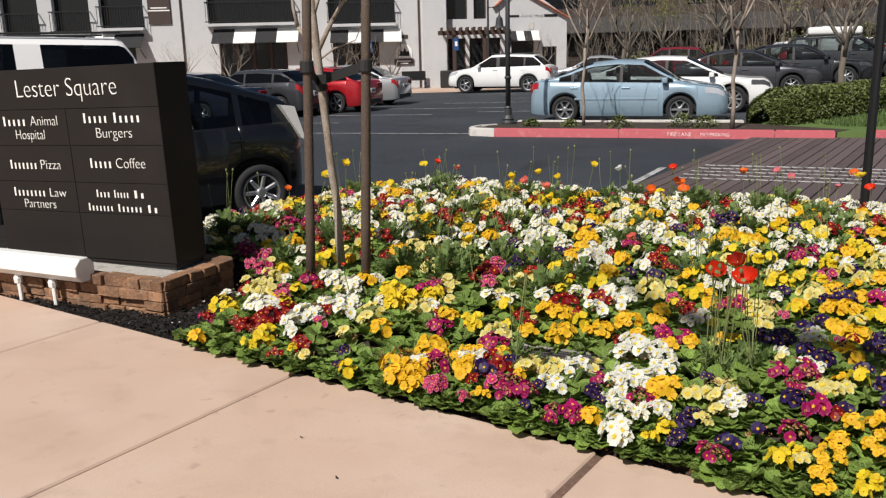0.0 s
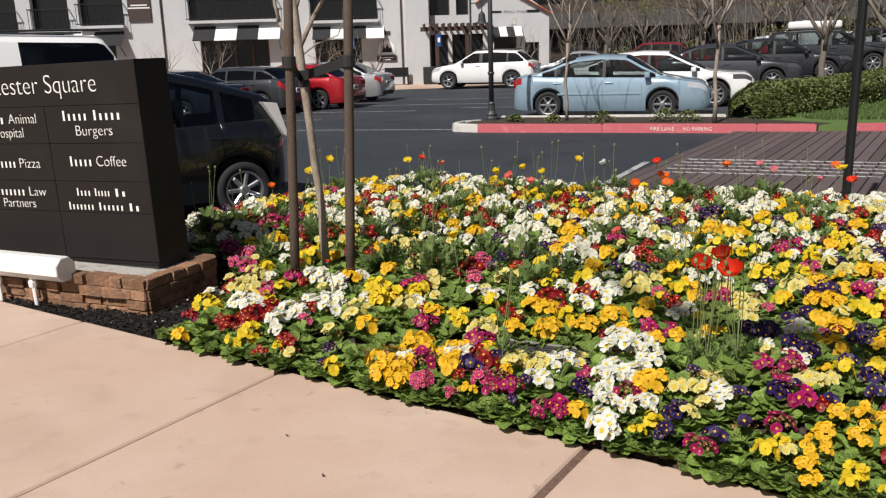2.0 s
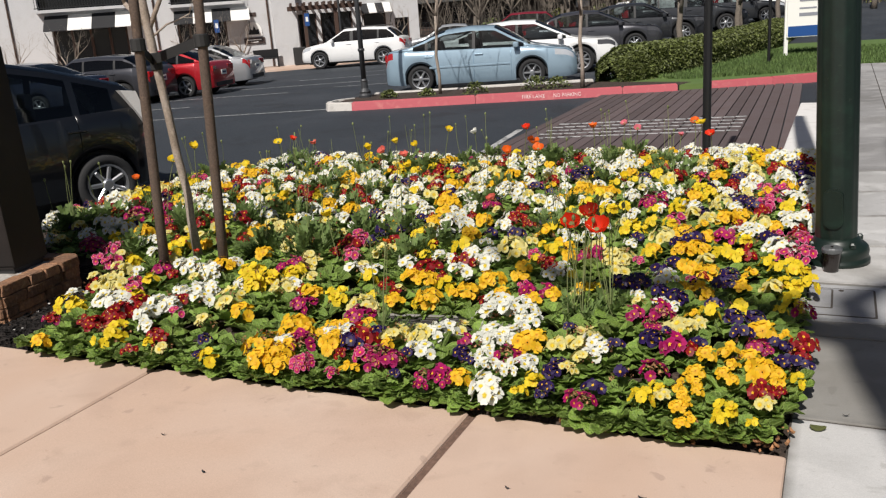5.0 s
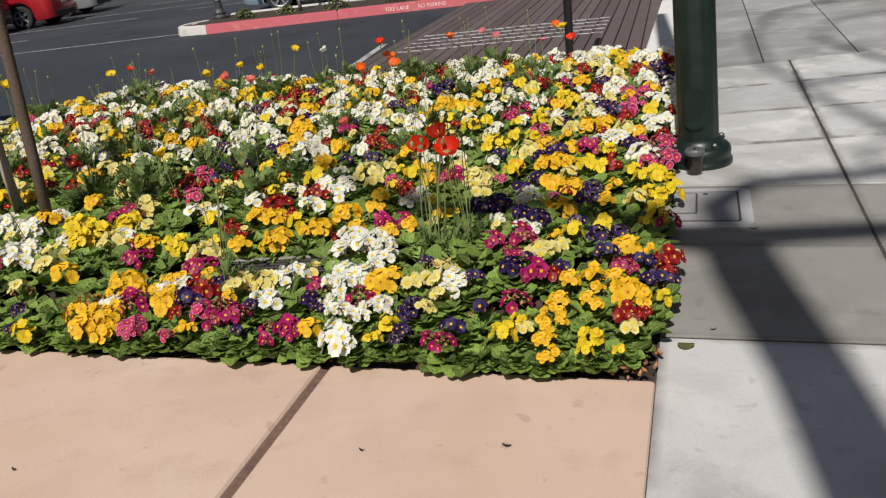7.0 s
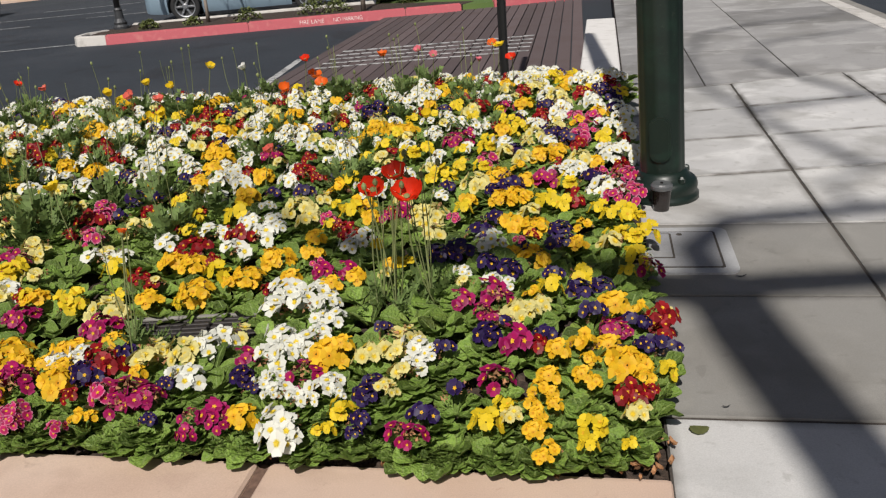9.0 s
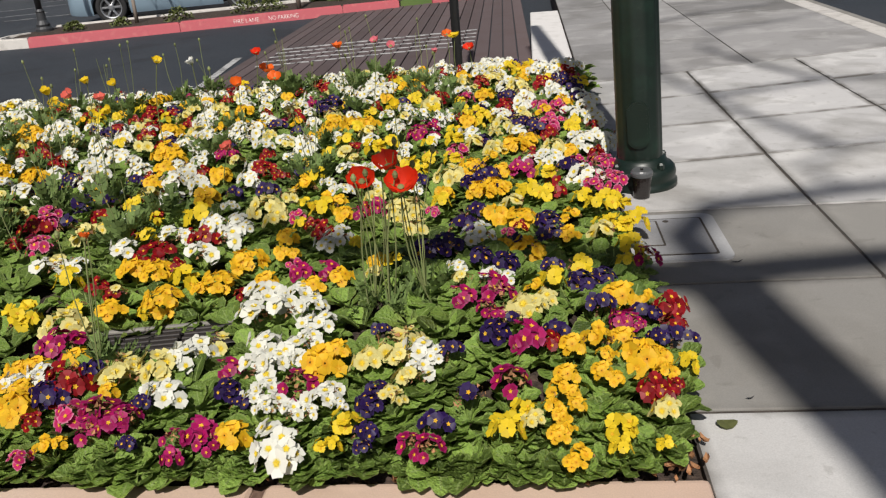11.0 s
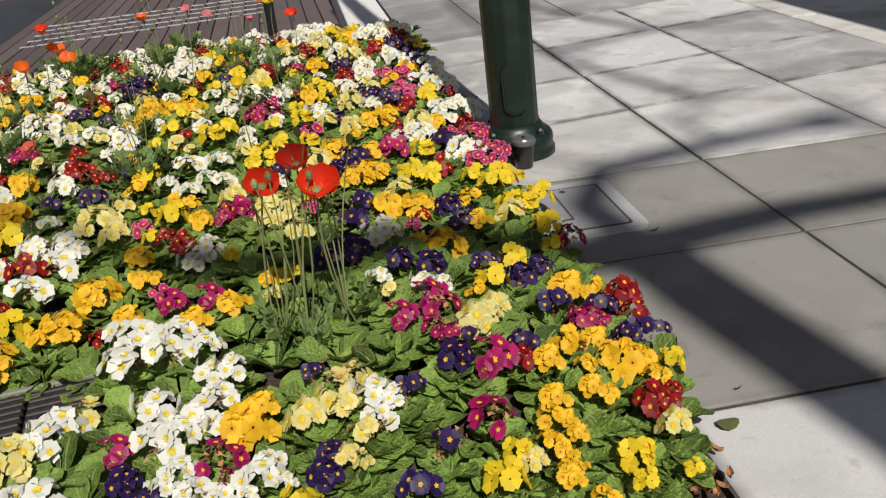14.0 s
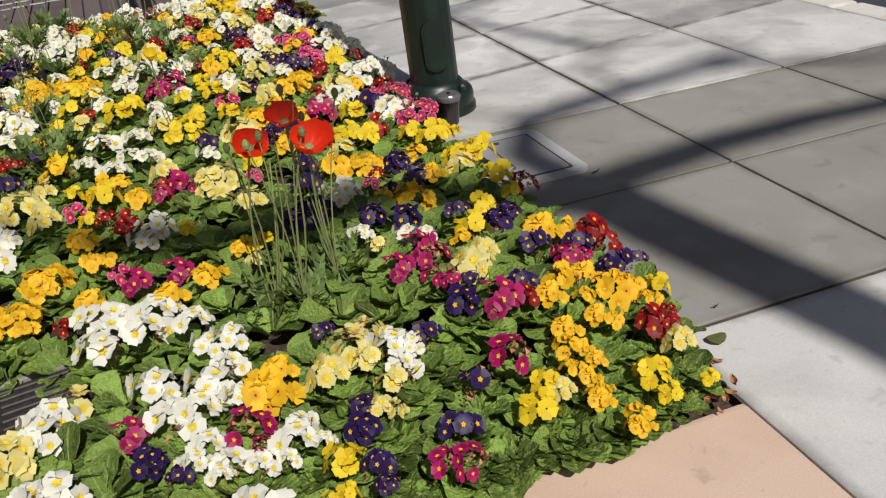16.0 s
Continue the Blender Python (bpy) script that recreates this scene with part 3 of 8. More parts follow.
car("dark grey four-door sedan parked in the row", park(-7.35, 28.6, H0), P_GREY, lamp_mat=M_DARKLAMP, L=4.55, W=1.75, H=1.44, wb=2.67, nose=0.82, cowl=1.25, roof=(0.25, -0.9), glass_end=-1.75, deck=1.06, wheel=0.32, spokes=7, bpillar=-0.1)
car("dark graphite sedan parked at the hedge", park(-6.6, 32.3, H0), P_GRAPHITE, lamp_mat=M_DARKLAMP, L=4.85, W=1.82, H=1.46, wb=2.78, nose=0.84, cowl=1.2, roof=(0.25, -1.0), glass_end=-1.9, deck=1.07, wheel=0.34, spokes=8)
box_car = car("dark grey estate car with a roof box", park(-5.6, 36.2, H0), P_GRAPHITE, lamp_mat=M_DARKLAMP, L=4.8, W=1.85, H=1.60, wb=2.75, hood=1.0, nose=0.82, cowl=1.2, roof=(0.45, -1.9), glass_end=-2.25, deck=1.12, tail=1.06, belt=(0.98, 1.06), wheel=0.35, rails=True, bpillar=0.0, lamp_tall=True)
bm = bmesh.new()
box(bm, (1.9, 0.8, 0.28), Matrix.Translation((-0.5, 0, 1.79)), 0.11, 4)
part("roof_box", bm, P_WHITE, box_car, "white roof box")
car("white sedan far down the row of parked cars", park(-3.4, 45.5, H0), P_WHITE, L=4.7, nose=0.78)
car("dark hatchback far down the row of parked cars", park(-4.3, 41.0, H0), P_GRAPHITE, L=4.4, H=1.5, nose=0.8)
car("white sport utility car seen side-on", park(-19.2, 33.6, 195), P_WHITE, L=4.66, W=1.89, H=1.64, wb=2.87, front=0.84, hood=1.08, nose=0.90, cowl=1.15, roof=(0.35, -1.55), glass_end=-2.05, deck=1.15, tail=1.10, belt=(1.04, 1.12), sill=0.27, wheel=0.36, spokes=5, rails=True, bpillar=0.0, tint=M_GLASSDARK)
car("silver sedan parked behind the white sport utility car", park(-16.8, 38.2, 200), P_SILVER, L=4.5)
car("maroon sport utility car in the back row", park(-15.0, 43.0, 195), P_MAROON, L=4.6, W=1.85, H=1.68, wb=2.66, hood=1.08, nose=0.9, cowl=1.1, roof=(0.35, -1.5), glass_end=-2.0, deck=1.15, tail=1.1, belt=(1.04, 1.12), wheel=0.35, sill=0.26, lamp_tall=True)
car("white pickup truck at the far end of the car park", park(-9.4, 52.0, 195), P_WHITE, L=5.4, W=1.95, H=1.85, wb=3.3, hood=1.15, nose=1.0, cowl=1.2, roof=(0.5, -0.6), glass_end=-0.9, deck=1.2, tail=1.15, belt=(1.12, 1.15), wheel=0.38, sill=0.35, bpillar=0.1)
car("red hatchback parked facing the shops", park(-19.33, 21.34, 192), P_RED, L=4.46, W=1.79, H=1.45, wb=2.70, nose=0.75, cowl=1.05, roof=(0.2, -1.15), glass_end=-2.0, deck=1.02, tail=0.98, belt=(0.92, 1.02), wheel=0.32, spokes=5, tint=M_GLASSDARK)
car("silver four-door sedan parked facing the shops", park(-20.4, 24.5, 195), P_SILVER, L=4.35, W=1.70, H=1.46, wb=2.5)
car("dark grey crossover parked facing the shops", park(-19.75, 19.3, 190), P_GREY, L=4.3, W=1.77, H=1.44, wb=2.6, hood=0.96, nose=0.85, cowl=1.1, roof=(0.3, -1.4), glass_end=-1.95, deck=1.08, tail=1.02, belt=(0.98, 1.06), wheel=0.33, tint=M_GLASSDARK)
car("dark navy sedan parked facing the shops", park(-19.9, 16.6, 190), P_NAVY, L=4.7, W=1.8, H=1.43, wb=2.75)
car("black hatchback with pale tail lamps beside the flower bed", park(-7.93, 5.51, 246), P_BLACK, L=4.36, W=1.745, H=1.63, wb=2.80, front=1.02, hood=0.98, nose=0.74, cowl=1.25, roof=(0.1, -0.95), glass_end=-2.06, deck=1.28, tail=1.19, belt=(0.92, 1.02), wheel=0.30, spokes=7, bpillar=-0.2, quarter=-1.85, white_tail=True, pillar_mat=P_BLACK)
car("large white sport utility car behind the sign", park(-11.65, 5.68, 246), P_WHITE, L=5.65, W=2.04, H=2.11, wb=3.3, front=1.0, hood=1.4, nose=1.2, cowl=1.55, roof=(0.85, -2.45), glass_end=-2.75, deck=1.55, tail=1.45, belt=(1.42, 1.44), sill=0.35, wheel=0.40, spokes=6, rails=True, bpillar=0.25, tint=M_GLASSDARK, lamp_tall=True, pillar_w=0.16, pillar_mat=P_WHITE)


# ---- the white shop building across the car park ----
M_SHOPDARK = material("dark_shop_glass", (0.012, 0.013, 0.015), 0.12, spec=0.6)
M_AWN_B = material("black_awning_cloth", (0.02, 0.02, 0.022), 0.85)
M_AWN_W = material("white_awning_cloth", (0.80, 0.79, 0.76), 0.85)
M_TILE = material("red_roof_tile", (0.42, 0.12, 0.06), 0.8, island=0.25, grain=(30, 0.15))
M_SIGNBROWN = material("brown_sign_board", (0.055, 0.035, 0.030), 0.6)
M_BLUESIGN = material("blue_parking_sign", (0.018, 0.075, 0.26), 0.4)
M_BROWNWALL = material("brown_wood_siding", (0.060, 0.043, 0.036), 0.85, grain=(6, 0.3), spots=((0.6, 0.45, 0.7, (0.075, 0.045, 0.034), 0.7), (4.0, 0.5, 0.6, (0.035, 0.027, 0.024), 0.6)))
M_FASCIA = material("weathered_fascia", (0.070, 0.066, 0.064), 0.85, grain=(5, 0.2))
B = Matrix.Translation((-25.0, 36.6, 0)) @ Matrix.Rotation(math.atan2(0.6, 0.8), 4, "Z")     # x along the front, y inward
BZ = -0.52


def bbox_part(name, x0, x1, y0, y1, z0, z1, mat, parent, label="", bevel=0.0):
    bm = bmesh.new()
    box(bm, (x1 - x0, y1 - y0, z1 - z0), Matrix.Translation(((x0 + x1) / 2, (y0 + y1) / 2, (z0 + z1) / 2)), bevel)
    return part(name, bm, mat, parent, label)


def wall_with_openings(name, x0, x1, z0, z1, thick, holes, mat, parent):
    """A wall along x with rectangular openings (x0, x1, z0, z1) through it, made of butted blocks."""
    xs = sorted({x0, x1, *[h[0] for h in holes], *[h[1] for h in holes]})
    bm = bmesh.new()
    for a, b in zip(xs, xs[1:]):
        zs = [z0]
        for h in sorted((h for h in holes if h[0] <= a + 1e-6 and h[1] >= b - 1e-6), key=lambda h: h[2]):
            zs += [h[2], h[3]]
        zs.append(z1)
        for lo, hi in zip(zs[::2], zs[1::2]):
            if hi - lo > 0.01:
                box(bm, (b - a, thick, hi - lo), Matrix.Translation(((a + b) / 2, thick / 2, (lo + hi) / 2)))
    bmesh.ops.remove_doubles(bm, verts=bm.verts, dist=0.0005)
    return part(name, bm, mat, parent)


bm = bmesh.new()
box(bm, (0.022, 0.022, 0.885), Matrix())
BALUSTER = bpy.data.meshes.new("baluster")
bm.to_mesh(BALUSTER)
bm.free()
BALUSTER.materials.append(M_BLACK)
shops = thing("shop_building", B, "white stucco two-storey shop building with balconies and awnings", "building")
holes = [(-21.4, -19.6, 2.65, 5.6), (-18.9, -17.1, 2.7, 5.6), (-16.6, -14.45, 2.9, 5.6), (-11.3, -7.0, 3.0, 5.6), (-5.3, -1.95, 2.85, 5.6), (-10.85, -7.45, BZ, 2.1), (-5.15, -2.8, BZ, 2.0),
         (-18.5, -15.0, BZ, 2.0)]
wall_with_openings("wall", -30.0, -0.55, BZ, 7.2, 0.35, holes, M_STUCCO, shops)
bbox_part("wall", -30.0, -0.55, 0.35, 9.0, 5.61, 7.18, M_STUCCO, shops)
for k, (a, b, z0, z1) in enumerate(holes):
    deep = 0.45 if z0 > 0 else 0.30
    bbox_part("recess", a - 0.05, b + 0.05, deep, deep + 0.1, z0 - 0.1, z1 + 0.05, M_SHOPDARK, shops, "dark glazed opening")
    if z0 > 0:
        bbox_part("balcony_floor", a - 0.05, b + 0.05, -0.42, 0.44, z0 - 0.14, z0 - 0.003, M_STUCCO, shops)
        rail = thing("railing", Matrix())
        rail.parent = shops
        for zz in (z0 + 0.08, z0 + 1.02):
            bbox_part("rail", a - 0.05, b + 0.05, -0.42, -0.38, zz - 0.025, zz + 0.025, M_BLACK, rail)
        n = int((b - a) / 0.12)
        for i in range(n + 1):
            o = new("baluster", BALUSTER)
            o.parent = rail
            o.location = (a + (b - a) * i / n, -0.40, z0 + 0.55)
        for s in (a - 0.03, b + 0.03):
            bbox_part("rail", s - 0.02, s + 0.02, -0.378, -0.003, z0 + 1.0, z0 + 1.04, M_BLACK, rail)
    else:
        m = (a + b) / 2
        for s in (a + 0.06, (a + m) / 2, m, (m + b) / 2, b - 0.06):
            bbox_part("shop_frame", s - 0.05, s + 0.05, 0.20, 0.297, z0, z1, M_DARKWOOD, shops)


def awning(x0, x1, z_top, z_low, out, stripes, z_skirt=0.04):
    aw = thing("awning", B, "black and white striped cloth awning over a shop front", "awning", "striped awnings")
    w = (x1 - x0) / stripes
    for i in range(stripes):
        bm = bmesh.new()
        a, b = x0 + i * w, x0 + (i + 1) * w
        pr = [(-0.005, z_top), (-out, z_low), (-out, z_low - z_skirt), (-out + 0.012, z_low - z_skirt), (-out + 0.012, z_low - 0.012), (-0.005, z_top - 0.02)]
        lo, hi = [bm.verts.new((a, y, z)) for y, z in pr], [bm.verts.new((b, y, z)) for y, z in pr]
        bm.faces.new(lo)
        bm.faces.new(hi[::-1])
        for k in range(6):
            bm.faces.new((lo[k], hi[k], hi[(k + 1) % 6], lo[(k + 1) % 6]))
        part("stripe", bm, M_AWN_B if i % 2 == 0 else M_AWN_W, aw)
    for x in (x0 + 0.05, x1 - 0.05):
        bm = bmesh.new()
        tube(bm, [(x, -0.02, z_low - 0.55), (x, -out + 0.03, z_low - 0.1)], 0.02, 6)
        part("bracket", bm, M_BLACK, aw)
    return aw


awning(-11.05, -6.8, 2.73, 2.05, 0.85, 4)
awning(-5.2, -1.65, 2.55, 1.95, 0.85, 4)
awning(-18.8, -14.5, 2.6, 1.95, 0.85, 3)
# projecting buttress and rain pipes
bm = bmesh.new()
prism(bm, [(-0.55, -0.5), (0.62, -0.5), (0.62, 9), (-0.55, 9)], BZ, 7.2)
part("buttress", bm, M_STUCCO, shops)
for x, y in ((-0.75, -0.06), (-12.6, -0.06), (-6.1, -0.06)):
    bm = bmesh.new()
    tube(bm, [(x, y, BZ), (x, y, 7.0)], 0.045, 8)
    part("rain_pipe", bm, M_DARKWOOD, shops)
# the wing on the east side with a gable
holes2 = [(0.70, 1.72, 2.85, 5.2), (2.04, 2.68, 2.85, 5.2), (0.70, 1.60, BZ, 2.0), (1.80, 3.40, BZ, 2.0), (3.95, 5.12, 0.2, 1.8), (5.55, 6.3, BZ, 1.5)]
wall_with_openings("wall", 0.625, 6.8, BZ, 2.95, 0.3, [h for h in holes2 if h[3] < 2.9], M_STUCCO, shops)
wall_with_openings("wall", 0.625, 3.3, 2.953, 7.0, 0.3, [h for h in holes2 if h[2] > 2.8], M_STUCCO, shops)
bm = bmesh.new()
v = [(3.303, 2.953), (6.8, 2.953), (5.0, 4.25), (3.303, 4.9)]
lo, hi = [bm.verts.new((x, 0.003, z)) for x, z in v], [bm.verts.new((x, 0.3, z)) for x, z in v]
bm.faces.new(lo)
bm.faces.new(hi[::-1])
for k in range(4):
    bm.faces.new((lo[k], hi[k], hi[(k + 1) % 4], lo[(k + 1) % 4]))
part("gable_wall", bm, M_STUCCO, shops)
bbox_part("side_wall", 6.5, 6.8, 0.303, 8.0, BZ, 2.95, M_STUCCO, shops)
for a, b, z0, z1 in holes2:
    bbox_part("window" if z0 > BZ else "door", a - 0.02, b + 0.02, 0.24, 0.29, z0, z1, M_SHOPDARK, shops)
    for s in (a + 0.03, b - 0.03):
        bbox_part("frame", s - 0.03, s + 0.03, 0.18, 0.237, z0, z1, M_DARKWOOD, shops)
bm = bmesh.new()
for k in range(16):
    box(bm, (0.45, 0.25, 0.06), Matrix.Translation((3.2 + 0.24 * k, -0.1, 4.98 - 0.135 * k)) @ Matrix.Rotation(0.51, 4, "Y"), 0.02)
for k in range(6):
    box(bm, (0.45, 0.35, 0.06), Matrix.Translation((3.9 - 0.14 * k, -0.05, 4.2 - 0.12 * k + 0.0)) @ Matrix.Rotation(-0.6, 4, "Y"), 0.02)
part("verge_tiles", bm, M_TILE, shops, "orange-red clay verge tiles")
awning(3.8, 5.35, 2.3, 1.85, 0.7, 4)
# pergola in front of the doors
perg = thing("pergola", B, "dark brown timber pergola over the shop doors", "pergola")
for x in (0.95, 2.45, 3.55):
    bbox_part("post", x - 0.09, x + 0.09, -1.5, -1.32, BZ, 2.15, M_DARKWOOD, perg)
bbox_part("beam", 0.15, 3.75, -1.56, -1.28, 2.153, 2.36, M_DARKWOOD, perg)
for k in range(11):
    bbox_part("rafter", 0.3 + 0.32 * k, 0.38 + 0.32 * k, -1.8, -0.003, 2.363, 2.52, M_DARKWOOD, perg)
# signs on the wall
ws = thing("wall_sign", B, "brown wall sign with pale lettering", "sign")
bbox_part("board", -14.2, -13.1, -0.08, -0.003, 3.05, 4.3, M_SIGNBROWN, ws)
for w, z in ((0.8, 3.82), (1.05, 3.69)):
    bm = bmesh.new()
    box(bm, (w, 0.006, 0.06), Matrix.Translation((-13.65, -0.085, z)))
    part("word_bar", bm, M_WHITE, ws)
ws = thing("logo_sign", B, "arched white shop sign over a brown board", "sign")
bm = bmesh.new()
prism(bm, [(-1.97, 1.1), (-1.14, 1.1)] + [(-1.555 + 0.415 * math.cos(a), 1.35 + 0.45 * math.sin(a)) for a in [math.pi * k / 10 for k in range(11)]], 0.0, 0.05, pose(0, 0, 0, 90))
part("arch", bm, M_WHITE, ws)
bm = bmesh.new()
prism(bm, [(-1.8, 1.2), (-1.72, 1.5), (-1.6, 1.4), (-1.5, 1.62), (-1.42, 1.4), (-1.3, 1.45), (-1.28, 1.2)], 0.054, 0.058, pose(0, 0, 0, 90))
part("emblem", bm, M_BLACK, ws)
bbox_part("board", -2.05, -1.05, -0.06, -0.003, 0.75, 1.05, M_SIGNBROWN, ws)
bbox_part("marks", -1.9, -1.2, -0.067, -0.063, 0.92, 0.97, M_WHITE, ws)
bbox_part("marks", -1.75, -1.35, -0.067, -0.063, 0.82, 0.86, M_WHITE, ws)
ws = thing("wall_number", B, "dark raised numerals on the white wall", "number")
bbox_part("marks", -1.9, -1.33, -0.03, -0.003, 2.06, 2.25, M_SIGNBROWN, ws)
ws = thing("hospital_lettering", B, "dark raised lettering on the gable wall", "lettering")
writing("lettering", "Animal", 0.20, M_BLACK, ws, Matrix.Translation((4.74, -0.01, 2.98)) @ pose(0, 0, 0, 90))
writing("lettering", "Hospital", 0.20, M_BLACK, ws, Matrix.Translation((5.47, -0.01, 2.98)) @ pose(0, 0, 0, 90))
bm = bmesh.new()
box(bm, (0.55, 0.006, 0.10), Matrix.Translation((4.08, -0.01, 3.04)))
part("word_bar", bm, M_BLACK, ws)
bbox_part("marks", 5.65, 6.3, -0.02, -0.003, 2.98, 3.1, M_BLACK, ws)
ws = thing("wall_vent", B, "small grey louvred vent on the gable wall", "vent")
bbox_part("frame", 4.82, 5.1, -0.03, -0.003, 2.4, 2.72, M_KERB, ws)
for x in (-3.2, 1.0):
    p = thing("parking_sign", B, "small blue parking sign on a thin post", "sign", "blue parking signs")
    bbox_part("panel", x - 0.11, x + 0.11, -2.06, -2.045, 1.42, 2.0, M_BLUESIGN, p)
    bbox_part("post", x - 0.02, x + 0.02, -2.04, -2.0, BZ, 1.9, M_BLACK, p)
    bbox_part("marks", x - 0.06, x + 0.06, -2.067, -2.063, 1.62, 1.84, M_WHITE, p)
# paved walk, bench, planter and bin by the shops
bm = bmesh.new()
prism(bm, [(-3.0, -3.6), (1.4, -4.4), (1.8, -3.4), (6.5, -2.6), (6.5, -0.003), (-30, -0.003), (-30, -2.2)], -0.56, -0.40, B)
tagged(part("shop_walk", bm, M_PINK), "tan paved walk along the shops", "pavement", kind="structure")
bn = thing("bench", B @ Matrix.Translation((-1.1, -1.0, -0.40)), "dark iron bench by the shop wall", "bench")
bbox_part("seat", -0.6, 0.6, -0.25, 0.2, 0.40, 0.45, M_BLACK, bn)
bbox_part("back", -0.6, 0.6, 0.18, 0.23, 0.45, 0.85, M_BLACK, bn)
for x in (-0.55, 0.55):
    bbox_part("leg", x - 0.03, x + 0.03, -0.22, 0.18, 0.0, 0.397, M_BLACK, bn)
bn = thing("litter_bin", B @ Matrix.Translation((0.55, -1.2, -0.40)), "dark square litter bin beside the doors", "bin")
bbox_part("body", -0.32, 0.32, -0.3, 0.3, 0.0, 0.85, M_TRIM, bn, bevel=0.04)

# ---- the low brown building behind the car park ----
B2 = Matrix.Translation((-16.0, 58.0, 0)) @ Matrix.Rotation(math.radians(16.3), 4, "Z")
back = thing("brown_building", B2, "long low brown timber building with a deep fascia", "building")
holes3 = [(-9.2, -7.6, 0.4, 2.0), (-6.4, -4.2, 0.4, 2.0), (-2.4, -1.3, 0.5, 2.1), (2.5, 5.0, 0.5, 2.0), (7.5, 10.5, 0.5, 2.0), (14, 17, 0.5, 2.0), (-14, -11.5, 0.4, 2.0)]
wall_with_openings("wall", -22, 42, -0.6, 2.35, 0.3, holes3, M_BROWNWALL, back)
for k in range(12):
    bbox_part("siding_board", -22, 42, -0.03, -0.003, -0.5 + 0.24 * k, -0.5 + 0.24 * k + 0.02, M_FASCIA, back)
for a, b, z0, z1 in holes3:
    bbox_part("window", a, b, 0.15, 0.2, z0, z1, M_SHOPDARK, back)
bbox_part("fascia", -23, 43, -1.4, -1.2, 2.35, 3.35, M_FASCIA, back)
bbox_part("roof_slab", -23, 43, -1.197, 9, 3.0, 3.3, M_BROWNWALL, back)
wall_with_openings("upper_wall", -22, 42, 3.303, 7.5, 0.3, [(-18 + 5 * k, -15 + 5 * k, 4.0, 6.0) for k in range(11)], M_BROWNWALL, back)
bbox_part("window_band", -22, 42, 0.4, 0.45, 3.31, 7.4, M_SHOPDARK, back)
bbox_part("white_panel", -0.2, 0.7, -0.06, -0.035, 1.35, 2.25, M_WHITEC, back, "pale window panel")
rl = thing("fence", B2 @ Matrix.Translation((0, -3.0, 0)), "dark metal fence in front of the brown building", "fence")
for zz in (0.25, 1.05):
    bbox_part("rail", -14, 24, -0.02, 0.02, zz, zz + 0.05, M_BLACK, rl)
bm = bmesh.new()
for k in range(190):
    box(bm, (0.03, 0.03, 1.7), Matrix.Translation((-14 + 0.2 * k, 0.04, 0.25)))
tagged(part("pickets", bm, M_BLACK, rl), kind="stuff")


# ---- islands, kerbs, hedge and lawn ----
def kerb_run(pts, mats, top, width=0.30, name="kerb", label="", depth=0.30):
    """Kerb stones end to end along points; a slightly battered face."""
    root = thing(name, Matrix(), label, "kerb", kind="structure")
    for k, (a, b) in enumerate(zip(pts, pts[1:])):
        a, b = Vector((*a, 0)), Vector((*b, 0))
        L = (b - a).length
        bm = bmesh.new()
        pr = [(0, -depth), (0.03, 0), (width, 0), (width, -depth)]
        lo, hi = [bm.verts.new((0.004, y, z)) for y, z in pr], [bm.verts.new((L - 0.004, y, z)) for y, z in pr]
        bm.faces.new(lo)
        bm.faces.new(hi[::-1])
        for i in range(4):
            bm.faces.new((lo[i], hi[i], hi[(i + 1) % 4], lo[(i + 1) % 4]))
        bmesh.ops.recalc_face_normals(bm, faces=bm.faces)
        bmesh.ops.bevel(bm, geom=[e for e in bm.edges if all(v.co.z > -0.01 for v in e.verts)], offset=0.02, segments=2, affect="EDGES")
        o = part("kerb_stone", bm, mats[min(k, len(mats) - 1)], root)
        o.matrix_basis = Matrix.Translation((a.x, a.y, top(a.x, a.y))) @ Matrix.Rotation(math.atan2((b - a).y, (b - a).x), 4, "Z")
    return root


KTOP = lambda x, y: ground_z(x, y) + 0.17
K0, K1 = Vector((-8.75, 15.30)), Vector((-2.52, 16.88))
kd = (K1 - K0).normalized()
kp = [tuple(K0 + kd * s) for s in (0, 2.55, 5.4, 6.42)]
kerb_run(kp, [M_KERBRED], KTOP, 0.16, "kerb_fire_lane", "red painted kerb with white fire lane lettering")
kerb_run([(-9.35, 16.4), (-9.6, 16.0), (-9.57, 15.60), (-9.35, 15.32), tuple(K0)], [M_KERB], KTOP, 0.16, "kerb_island_end", "bare concrete kerb rounding the island end")
kerb_run([(-1.95, 17.15), (-0.9, 17.65), (0.1, 18.3), (1.2, 19.3)], [M_KERBRED], KTOP, 0.16, "kerb_corner", "red painted kerb curving into the drive")
fl = thing("fire_lane_lettering", Matrix.Translation((*(K0 + kd * 3.42), 0)) @ Matrix.Rotation(math.atan2(kd.y, kd.x), 4, "Z"), "white stencilled lettering on the red kerb", "lettering")
writing("lettering", "FIRE LANE", 0.105, M_WHITE, fl, Matrix.Translation((0.05, 0.008, -0.255)) @ pose(0, 0, 0, 80), "LEFT", squeeze=0.95)
writing("lettering", "NO PARKING", 0.105, M_WHITE, fl, Matrix.Translation((0.66, 0.008, -0.255)) @ pose(0, 0, 0, 80), "LEFT", squeeze=0.84)
